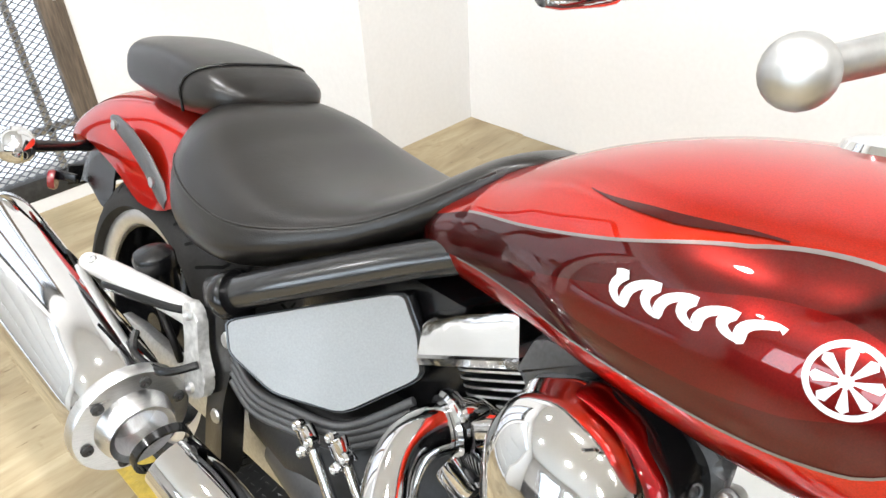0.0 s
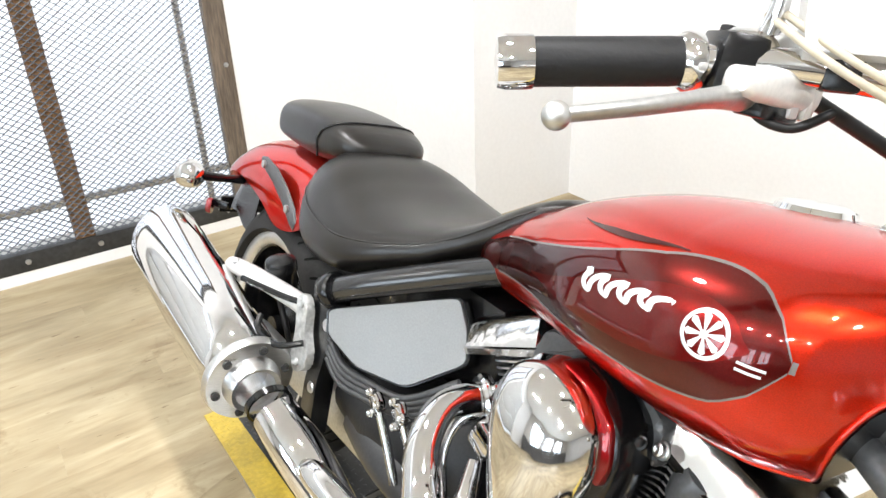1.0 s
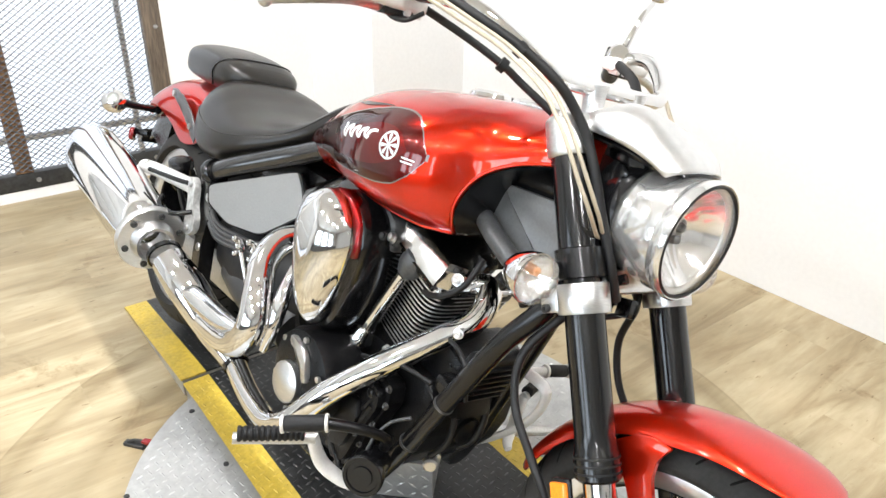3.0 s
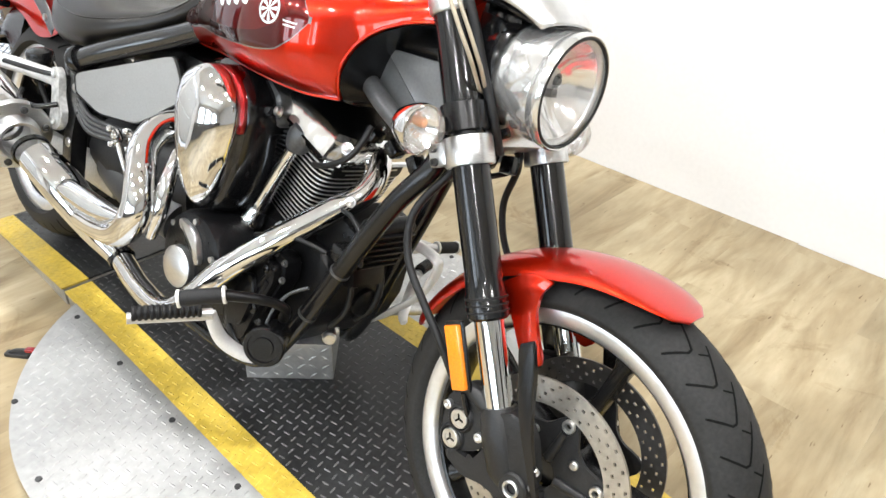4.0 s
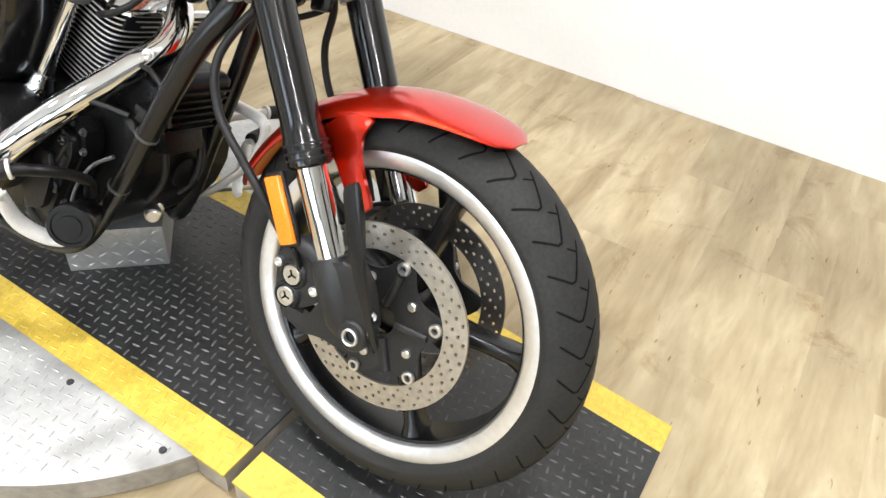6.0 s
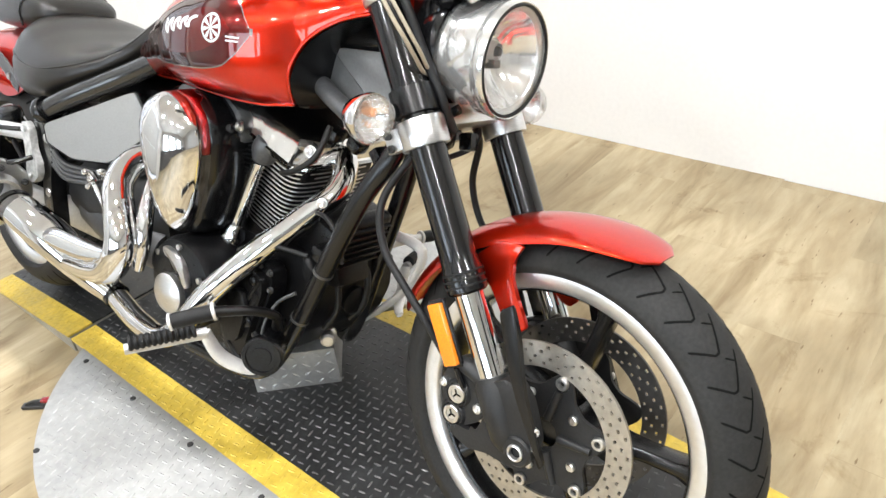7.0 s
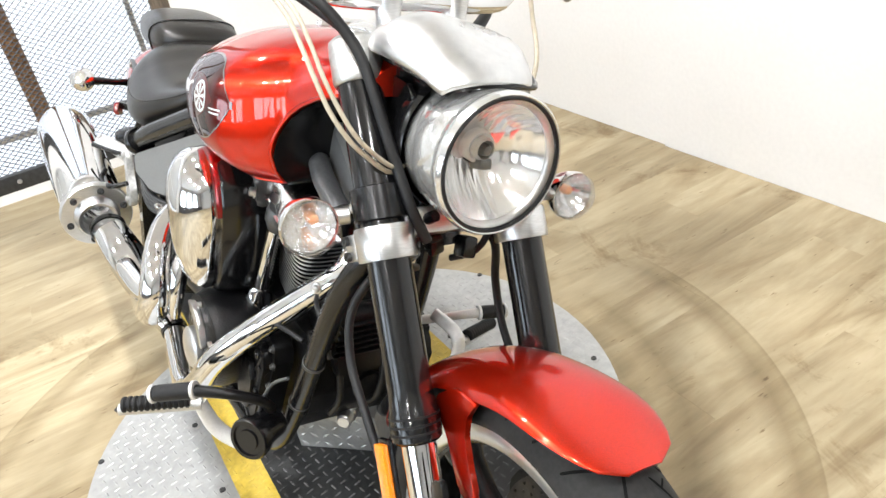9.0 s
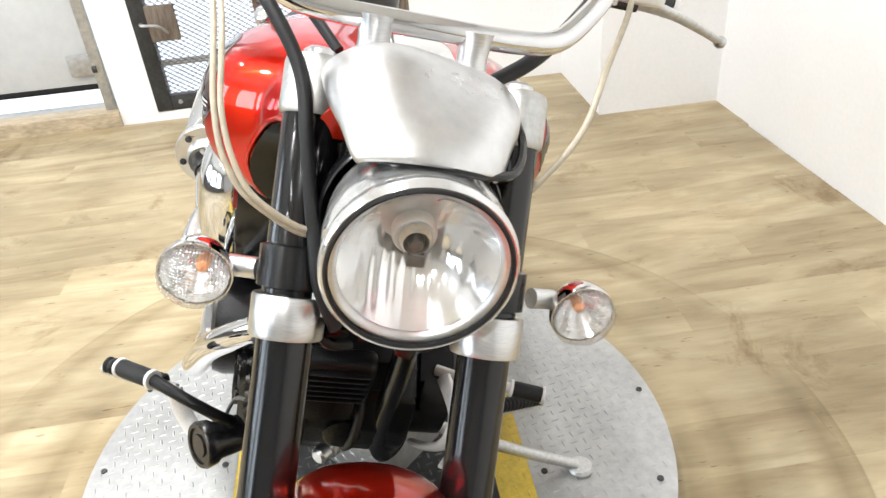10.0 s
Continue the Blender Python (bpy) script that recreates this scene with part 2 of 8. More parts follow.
CASTBLACK = surface("charcoal_cast_paint", (0.0125, 0.0125, 0.013), 0.46, spec=0.4, grain=0.2, grain_size=220, stain=0.25, stain_size=12, bump=0.25)
BUCKETALU = surface("bright_lamp_bucket", (0.66, 0.66, 0.65), 0.16, metal=0.78, grain=0.04, grain_size=90, stain=0.12, stain_size=30, bump=0.25, coat=0.3)
WHITEDECAL = surface("silver_white_decal", (0.70, 0.70, 0.70), 0.35, metal=0.2, grain=0.04, grain_size=200, coat=0.6)
GREYSTRIPE = surface("grey_pinstripe", (0.20, 0.17, 0.16), 0.3, metal=0.4, grain=0.05, grain_size=200, coat=0.6)
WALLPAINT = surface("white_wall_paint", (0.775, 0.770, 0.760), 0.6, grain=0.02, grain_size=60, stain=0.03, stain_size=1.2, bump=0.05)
# grey of the unseen walls, chosen for what the chrome mirrors
REFLECTGREY = surface("unseen_wall_reflection_grey", (0.55, 0.547, 0.54), 0.6, grain=0.03, grain_size=40, stain=0.08, stain_size=0.8)
# dark tone that chrome mirrors as a horizon band; no real dado
HORIZONDARK = surface("dark_horizon_band", (0.10, 0.10, 0.105), 0.5, grain=0.1, grain_size=30, stain=0.3, stain_size=2)
CEILPAINT = surface("white_ceiling_paint", (0.80, 0.80, 0.79), 0.7, grain=0.02, grain_size=40, stain=0.03)
PLATE_GREY = surface("bare_aluminium_tread_plate", (0.42, 0.42, 0.41), 0.42, metal=0.5, grain=0.10, grain_size=60, stain=0.16, stain_size=4, rough_var=0.08)
PLATE_BLACK = surface("black_painted_tread_plate", (0.020, 0.0205, 0.021), 0.40, spec=0.50, metal=0.0, grain=0.3, grain_size=90, stain=0.35, stain_size=8, rough_var=0.1)
PLATE_YELLOW = surface("yellow_painted_tread_plate", (0.60, 0.425, 0.058), 0.45, grain=0.12, grain_size=90, stain=0.18, stain_size=16, rough_var=0.08)
WORN = surface("worn_lug_metal", (0.105, 0.105, 0.105), 0.40, metal=0.45, grain=0.4, grain_size=50, stain=0.7, stain_size=7)
EDGE = surface("table_edge_steel", (0.42, 0.40, 0.36), 0.45, metal=0.5, grain=0.15, grain_size=50, stain=0.3, stain_size=8)
WOOD = wood()
OLDWOOD = surface("dark_weathered_timber", (0.15, 0.115, 0.085), 0.65, grain=0.3, grain_size=30, stain=0.4, stain_size=6, squash=(1, 6, 0.6), bump=0.3)
SILLWOOD = surface("pale_worn_sill_timber", (0.46, 0.37, 0.25), 0.55, grain=0.2, grain_size=30, stain=0.3, squash=(4, 1, 4), bump=0.15)
CONCRETE = surface("pale_concrete", (0.62, 0.61, 0.58), 0.8, grain=0.1, grain_size=60, stain=0.15, stain_size=3)
BROWNPOST = surface("brown_timber", (0.24, 0.13, 0.06), 0.6, grain=0.25, grain_size=30, stain=0.3, squash=(4, 4, 0.6), bump=0.2)
WIRE = surface("grey_expanded_steel", (0.16, 0.165, 0.18), 0.5, metal=0.4, grain=0.15, grain_size=90, stain=0.2)
DARKSTEEL = surface("dark_steel", (0.05, 0.05, 0.05), 0.5, metal=0.5, grain=0.2, grain_size=60, stain=0.3)
GALV = surface("galvanised_steel", (0.5, 0.5, 0.5), 0.4, metal=0.9, grain=0.15, grain_size=40, stain=0.15)
DOORPANEL = surface("white_door_panel", (0.47, 0.478, 0.475), 0.5, grain=0.03, grain_size=30, stain=0.06, bump=0.04)
WINDOWSKY = glow("window_daylight", (0.78, 0.89, 1.0), 8.0)
DAYLIGHT = glow("daylight_backdrop", (0.88, 0.93, 1.0), 1.0)
LAMPGLOW = glow("lamp_diffuser", (1.0, 0.97, 0.92), 8.0)

# ---- mesh helpers ----
def part(name, bm, mat, parent=None, label="", sharp=38):
    """Links a bmesh as one mesh object under a thing or a part."""
    me = bpy.data.meshes.new(name)
    bmesh.ops.recalc_face_normals(bm, faces=bm.faces)
    bm.to_mesh(me)
    bm.free()
    for p in me.polygons:
        p.use_smooth = True
    me.set_sharp_from_angle(angle=radians(sharp))
    me.materials.append(mat)
    ob = new(name, me)
    if parent:
        ob.parent = parent
    if label:
        ob["label"] = label
    return ob


def thing(name, label, category, at=None, group="", kind=""):
    ob = new(name)
    ob.empty_display_size = 0.05
    if at is not None:
        ob.matrix_world = at
    return tagged(ob, label, category, group, kind)


def frame_at(p, d):
    """A pose at p whose z points along d."""
    return Matrix.Translation(p) @ Vector(d).to_track_quat("Z", "Y").to_matrix().to_4x4()


def loft(bm, rings, cap=True):
    rows = [[bm.verts.new(p) for p in ring] for ring in rings]
    n = len(rows[0])
    for a, b in zip(rows, rows[1:]):
        for i in range(n):
            bm.faces.new((a[i], a[(i + 1) % n], b[(i + 1) % n], b[i]))
    if cap:
        bm.faces.new(rows[0][::-1])
        bm.faces.new(rows[-1])
    return bm


def sheet(bm, rows):
    """An open grid of points."""
    vs = [[bm.verts.new(p) for p in row] for row in rows]
    for a, b in zip(vs, vs[1:]):
        for i in range(len(a) - 1):
            bm.faces.new((a[i], a[i + 1], b[i + 1], b[i]))
    return bm


def spline(pts, steps=6):
    pts = [Vector(p) for p in pts]
    if len(pts) == 2:
        return [pts[0].lerp(pts[1], i / steps) for i in range(steps + 1)]
    out = []
    for i in range(len(pts) - 1):
        p0, p1, p2, p3 = pts[max(i - 1, 0)], pts[i], pts[i + 1], pts[min(i + 2, len(pts) - 1)]
        for k in range(steps):
            t = k / steps
            out.append(0.5 * (2 * p1 + (p2 - p0) * t + (2 * p0 - 5 * p1 + 4 * p2 - p3) * t * t + (3 * p1 - p0 - 3 * p2 + p3) * t ** 3))
    return out + [pts[-1]]


def tube(bm, pts, r, n=14, steps=6, flat=1.0):
    """A round tube along a smooth line; r is one radius or one for each given point."""
    rs = r if isinstance(r, (list, tuple)) else [r] * len(pts)
    line = spline(pts, steps)
    rad = [c.x for c in spline([(q, 0, 0) for q in rs], steps)]
    t0 = (line[1] - line[0]).normalized()
    u = t0.orthogonal().normalized()
    rings = []
    for i, p in enumerate(line):
        t = (line[min(i + 1, len(line) - 1)] - line[max(i - 1, 0)]).normalized()
        u = (u - u.dot(t) * t).normalized()
        w = t.cross(u)
        rings.append([p + rad[i] * (math.cos(2 * math.pi * k / n) * u + flat * math.sin(2 * math.pi * k / n) * w) for k in range(n)])
    return loft(bm, rings)


def lathe(bm, prof, m, n=40):
    """Turns a profile of (radius, height) about the z of m."""
    rings = []
    for r, h in prof:
        rings.append([m @ Vector((max(r, 1e-4) * math.cos(2 * math.pi * k / n), max(r, 1e-4) * math.sin(2 * math.pi * k / n), h)) for k in range(n)])
    if prof[0] != prof[-1]:
        return loft(bm, rings)
    rows = [[bm.verts.new(p) for p in ring] for ring in rings[:-1]]
    for a, b in zip(rows, rows[1:] + rows[:1]):
        for i in range(n):
            bm.faces.new((a[i], a[(i + 1) % n], b[(i + 1) % n], b[i]))
    return bm


def rbox(bm, size, m, bevel=0.004, seg=2):
    """A box with rounded edges."""
    r = bmesh.ops.create_cube(bm, size=1.0)
    vs = r["verts"]
    bmesh.ops.scale(bm, vec=size, verts=vs)
    if bevel:
        es = list({e for v in vs for e in v.link_edges})
        g = bmesh.ops.bevel(bm, geom=es, offset=bevel, segments=seg, profile=0.6, affect="EDGES")
        vs = list({v for f in g["faces"] for v in f.verts} | {v for v in vs if v.is_valid})
    bmesh.ops.transform(bm, matrix=m, verts=vs)
    return bm


def prism(bm, outline, m, depth, bevel=0.003):
    """A plate: an outline in the xy of m, thickened along its z."""
    lo = [bm.verts.new(m @ Vector((x, y, 0))) for x, y in outline]
    hi = [bm.verts.new(m @ Vector((x, y, depth))) for x, y in outline]
    n = len(outline)
    fs = [bm.faces.new(lo[::-1]), bm.faces.new(hi)]
    for i in range(n):
        fs.append(bm.faces.new((lo[i], lo[(i + 1) % n], hi[(i + 1) % n], hi[i])))
    if bevel:
        es = list(fs[1].edges) + list(fs[0].edges)
        bmesh.ops.bevel(bm, geom=es, offset=bevel, segments=2, profile=0.6, affect="EDGES")
    return bm


def side_plate(bm, xz, y, thick, bevel=0.004):
    """A plate that faces the machine's side: outline in x and z, from y outwards by thick."""
    return prism(bm, xz, Matrix(((1, 0, 0, 0), (0, 0, 1, y), (0, 1, 0, 0), (0, 0, 0, 1))), thick, bevel)


def round_poly(pts, r=0.25, k=4):
    """Rounds the corners of an outline."""
    out, n = [], len(pts)
    for i in range(n):
        a, b, c = Vector(pts[i - 1]), Vector(pts[i]), Vector(pts[(i + 1) % n])
        p, q = b.lerp(a, r), b.lerp(c, r)
        for j in range(k + 1):
            t = j / k
            v = (1 - t) ** 2 * p + 2 * t * (1 - t) * b + t * t * q
            out.append((v.x, v.y))
    return out


# ---- the room ----
REAR, SIDE, FAR_Y, FRONT = -1.50, 1.65, -5.2, 7.0
BLOCK_X, BLOCK_Y = -0.88, 1.11


def slab(name, lo, hi, mat, label, category, bevel=0.0):
    bm = bmesh.new()
    lo, hi = Vector(lo), Vector(hi)
    rbox(bm, hi - lo, Matrix.Translation((lo + hi) / 2), bevel)
    ob = part(name, bm, mat)
    return tagged(ob, label, category, kind="structure")


floor = slab("floor", (REAR - 1.2, FAR_Y, FLOOR - 0.12), (FRONT, SIDE, FLOOR - 0.010), OLDWOOD, "pale oak plank floor with worn tyre marks", "floor")
slab("wall_side", (REAR - 1.2, SIDE, FLOOR - 0.12), (FRONT + 0.15, SIDE + 0.15, CEILING), WALLPAINT, "plain white painted wall beside the motorcycle", "wall")
slab("wall_block", (REAR - 0.12, BLOCK_Y, FLOOR - 0.01), (BLOCK_X, SIDE, CEILING), WALLPAINT, "white boxed-out wall corner down to the floor", "wall")
# unseen end wall, greyed to tone down reflections
slab("wall_front", (FRONT, FAR_Y - 0.15, FLOOR - 0.12), (FRONT + 0.15, SIDE, CEILING), REFLECTGREY, "unseen showroom end wall, greyed for the chrome's reflections", "wall")
# far wall with three tall windows
WIN = [(-0.6, 0.9), (1.5, 3.0), (3.6, 5.1)]
WZ0, WZ1 = 0.75, 2.45
# unseen wall base, darkened in place of parked motorcycles mirrored in the chrome
slab("wall_far_sill", (REAR - 1.2, FAR_Y - 0.15, FLOOR - 0.12), (FRONT, FAR_Y, WZ0), HORIZONDARK, "unseen wall base, darkened as a horizon for the chrome", "wall")
# lintel and piers are unseen too; their grey shapes the chrome's reflections
slab("wall_far_lintel", (REAR - 1.2, FAR_Y - 0.15, WZ1), (FRONT, FAR_Y, CEILING), REFLECTGREY, "unseen wall above the windows, greyed for reflections", "wall")
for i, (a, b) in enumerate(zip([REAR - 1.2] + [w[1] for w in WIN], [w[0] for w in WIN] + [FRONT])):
    slab("wall_far_pier", (a, FAR_Y - 0.15, WZ0), (b, FAR_Y, WZ1), REFLECTGREY, "unseen pier between the windows, greyed for reflections", "wall")
for i, (a, b) in enumerate(WIN):
    bm = bmesh.new()
    for x in (a + 0.03, (a + b) / 2, b - 0.03):
        rbox(bm, (0.06, 0.06, WZ1 - WZ0), Matrix.Translation((x, FAR_Y - 0.07, (WZ0 + WZ1) / 2)), 0.005)
    for z in (WZ0 + 0.03, WZ1 - 0.03):
        rbox(bm, (b - a, 0.05, 0.06), Matrix.Translation(((a + b) / 2, FAR_Y - 0.07, z)), 0.005)
    tagged(part("window_%d" % (i + 1), bm, DARKSTEEL), "dark framed showroom window with daylight behind", "window", kind="structure")
    bm = bmesh.new()
    rbox(bm, (b - a, 0.02, WZ1 - WZ0), Matrix.Translation(((a + b) / 2, FAR_Y - 0.16, (WZ0 + WZ1) / 2)), 0)
    tagged(part("backdrop", bm, WINDOWSKY), "pale blue daylight outside the window", "daylight", kind="structure")
slab("ceiling", (REAR - 1.2, FAR_Y - 0.15, CEILING), (FRONT + 0.15, SIDE + 0.15, CEILING + 0.15), CEILPAINT, "flat white showroom ceiling", "ceiling")
# rear wall: solid part, opening with the mesh door, pier, opening with the overhead door
DOOR_Y0, DOOR_Y1, DOOR_Z0, DOOR_Z1 = -0.925, 0.360, -0.012, 2.3
GAR_Y0, GAR_Y1, GAR_Z1 = -3.6, -1.105, 2.5
slab("wall_rear", (REAR - 0.12, DOOR_Y1, FLOOR - 0.01), (REAR, BLOCK_Y, CEILING), WALLPAINT, "white rear wall beside the mesh door", "wall")
slab("wall_rear_lintel", (REAR - 0.12, DOOR_Y0, DOOR_Z1), (REAR, DOOR_Y1, CEILING), WALLPAINT, "white wall above the mesh door", "wall")
slab("wall_rear_base", (REAR - 0.12, DOOR_Y0, FLOOR - 0.01), (REAR, DOOR_Y1, DOOR_Z0), WALLPAINT, "white base strip under the mesh door", "wall")
slab("pavement", (REAR - 0.41, GAR_Y0, FLOOR - 0.0095), (REAR - 0.121, DOOR_Y1, FLOOR), CONCRETE, "pale concrete outside the doors", "ground")
slab("wall_pier", (REAR - 0.12, GAR_Y1, FLOOR - 0.01), (REAR, DOOR_Y0, CEILING), WALLPAINT, "narrow white pier between the two doors", "wall")
slab("wall_garage_lintel", (REAR - 0.12, GAR_Y0, GAR_Z1), (REAR, GAR_Y1, CEILING), WALLPAINT, "white wall above the overhead door", "wall")
slab("wall_rear_end", (REAR - 0.12, FAR_Y, FLOOR - 0.01), (REAR, GAR_Y0, CEILING), WALLPAINT, "white wall beyond the overhead door", "wall")
slab("wall_threshold", (REAR - 0.10, GAR_Y0, FLOOR - 0.01), (REAR + 0.02, GAR_Y1, FLOOR + 0.075), SILLWOOD, "worn tan timber sill under the overhead door", "sill", 0.006)


def sky_backdrop():
    bm = bmesh.new()
    rbox(bm, (0.02, 5.2, 3.2), Matrix.Translation((REAR - 0.42, -1.5, 1.45)), 0)
    tagged(part("backdrop", bm, DAYLIGHT), "bright white daylight outside the doors", "daylight", kind="structure")


def mesh_door():
    """A timber-framed door filled with expanded steel mesh."""
    x = REAR - 0.02
    door = thing("mesh_door", "dark timber framed door filled with grey expanded steel mesh", "door", Matrix.Translation((x, DOOR_Y0, DOOR_Z0)))
    w, h = DOOR_Y1 - DOOR_Y0, DOOR_Z1 - DOOR_Z0
    def bar(name, y0, y1, z0, z1, mat, t=0.05, lab=""):
        bm = bmesh.new()
        rbox(bm, (t, y1 - y0, z1 - z0), Matrix.Translation((0, (y0 + y1) / 2, (z0 + z1) / 2)), 0.004)
        return part(name, bm, mat, door, lab)
    stile = bar("stile", w - 0.082, w, 0, h, OLDWOOD)
    stile2 = bar("stile", 0.0, 0.075, 0, h, DARKSTEEL)
    rail = bar("bottom_rail", 0.075, w - 0.082, 0, 0.075, DARKSTEEL, 0.045, "dark painted bottom rail with bolts")
    bar("top_rail", 0.075, w - 0.075, h - 0.09, h, DARKSTEEL, 0.045)
    bar("mullion", 0.558, 0.631, 0.075, h - 0.09, BROWNPOST, 0.03, "brown timber middle post")
    bar("inner_stile", 1.095, 1.120, 0.075, h - 0.09, GALV, 0.02)
    bar("mid_rail", 0.075, w - 0.082, 0.215, 0.245, GALV, 0.02, "grey lower cross rail behind the mesh")
    bm = bmesh.new()
    rbox(bm, (0.03, 0.13, 0.16), Matrix.Translation((0.03, 0.14, 0.42)), 0.004)
    plate = part("lock_plate", bm, OLDWOOD, door)
    bm = bmesh.new()
    tube(bm, [(0.05, 0.05, 0.43), (0.09, 0.06, 0.43), (0.09, 0.13, 0.42), (0.06, 0.16, 0.38)], 0.007, 8)
    part("latch", bm, GALV, door, "bright steel latch")
    for y, z in [(0.12 + 0.26 * i, 0.04) for i in range(5)]:
        bm = bmesh.new()
        lathe(bm, [(0.0, 0.0), (0.011, 0.0), (0.010, 0.006), (0.0, 0.008)], frame_at((0.0225, y, z), (1, 0, 0)), 10)
        part("bolt", bm, GALV, rail)
    for z in (0.25, 0.65, 1.05, 1.45, 1.85):
        bm = bmesh.new()
        lathe(bm, [(0.0, 0.0), (0.010, 0.0), (0.009, 0.006), (0.0, 0.008)], frame_at((0.025, w - 0.03, z), (1, 0, 0)), 10)
        part("bolt", bm, GALV, stile)
    # expanded mesh: zigzag strands that touch their neighbours
    verts, faces = [], []
    pitch_y, pitch_z, half = 0.034, 0.0120, 0.0019
    rows = int((h - 0.17) / pitch_z)
    cols = int((w - 0.15) / (pitch_y / 2))
    for i in range(rows):
        base = len(verts)
        for k in range(cols + 1):
            up = ((k + i) % 2) * pitch_z * 0.86
            y, z = 0.075 + k * pitch_y / 2, 0.087 + i * pitch_z + up
            verts += [(0.026, y, z - half), (0.020, y, z + half)]
        for k in range(cols):
            a = base + 2 * k
            faces.append((a, a + 2, a + 3, a + 1))
    me = bpy.data.meshes.new("expanded_mesh")
    me.from_pydata(verts, [], faces)
    me.materials.append(WIRE)
    ob = new("expanded_mesh", me)
    ob.parent = door
    tagged(ob, "grey expanded steel mesh with daylight behind", kind="stuff")


def overhead_door():
    door = thing("overhead_door", "white panelled overhead door standing slightly open at its sill", "door", Matrix.Translation((REAR - 0.09, GAR_Y0, FLOOR)))
    w = GAR_Y1 - GAR_Y0
    for i in range(4):
        bm = bmesh.new()
        rbox(bm, (0.045, w - 0.09, 0.52), Matrix.Translation((0, w / 2 - 0.03, 0.20 + 0.26 + i * 0.528)), 0.006)
        p = part("panel", bm, DOORPANEL, door)
    bm = bmesh.new()
    rbox(bm, (0.05, w - 0.09, 0.025), Matrix.Translation((0, w / 2 - 0.03, 0.186)), 0.004)
    part("rubber_seal", bm, GRIP, door, "black rubber bottom seal")
    bm = bmesh.new()
    rbox(bm, (0.03, 0.05, 2.3), Matrix.Translation((0.045, w - 0.045, 1.22)), 0.004)
    track = part("track", bm, GALV, door, "galvanised steel guide track")
    for z in (0.30, 0.83, 1.36):
        bm = bmesh.new()
        rbox(bm, (0.02, 0.12, 0.10), Matrix.Translation((0.035, w - 0.12, z)), 0.004)
        hinge = part("hinge", bm, GALV, door)
        bm = bmesh.new()
        lathe(bm, [(0, 0), (0.02, 0), (0.02, 0.02), (0, 0.02)], frame_at((0.05, w - 0.07, z - 0.02), (0, 1, 0)), 14)
        part("roller", bm, DARKSTEEL, door)


def ceiling_lamp(x, y):
    lamp = thing("ceiling_lamp", "round white ceiling downlight, switched on", "lamp", Matrix.Translation((x, y, CEILING)), "ceiling downlights")
    bm = bmesh.new()
    lathe(bm, [(0.083, 0.0), (0.105, 0.0), (0.105, -0.022), (0.095, -0.03), (0.083, -0.03), (0.083, 0.0)], Matrix.Identity(4), 32)
    part("housing", bm, CEILPAINT, lamp)
    bm = bmesh.new()
    lathe(bm, [(0.0, -0.018), (0.082, -0.018), (0.082, -0.004), (0.0, -0.004)], Matrix.Identity(4), 32)
    part("diffuser", bm, LAMPGLOW, lamp)


sky_backdrop()
mesh_door()
overhead_door()
for lx, ly in LAMP_SPOTS:
    ceiling_lamp(lx, ly)

# ---- turntable ----
TX, TY, TR = 0.8985, 0.040, 0.618
LANE0, LANE1, STRIPE = -0.262, 0.340, 0.072
RAMP_F, RAMP_R = 2.108, -0.302


def turntable():
    t = thing("turntable", "round motorcycle turntable of bare tread plate with black and yellow lane", "turntable", Matrix.Translation((TX, TY, FLOOR)))
    H = -FLOOR
    half = LANE1 - TY
    n = 64
    for side, name in ((-1, "deck_plate"), (1, "deck_plate")):
        # circle segment beside the lane
        x0 = math.sqrt(TR * TR - half * half)
        arc = [(-x0 + 2 * x0 * i / 40, side * half) for i in range(2)]
        a0 = math.asin(half / TR)
        pts = [(TR * math.cos(a), side * TR * math.sin(a)) for a in [a0 + (math.pi - 2 * a0) * i / n for i in range(n + 1)]]
        bm = bmesh.new()
        prism(bm, pts if side > 0 else pts[::-1], Matrix.Translation((0, 0, H - 0.006)), 0.006, 0.0015)
        part(name, bm, PLATE_GREY, t, "bare aluminium tread plate with bolts")
        bm = bmesh.new()
        pts2 = [(x * 0.995, y * 0.995) for x, y in pts]
        prism(bm, pts2 if side > 0 else pts2[::-1], Matrix.Translation((0, 0, 0.004)), H - 0.012, 0)
        part("rim_band", bm, EDGE, t, "brushed steel edge band")
    return t


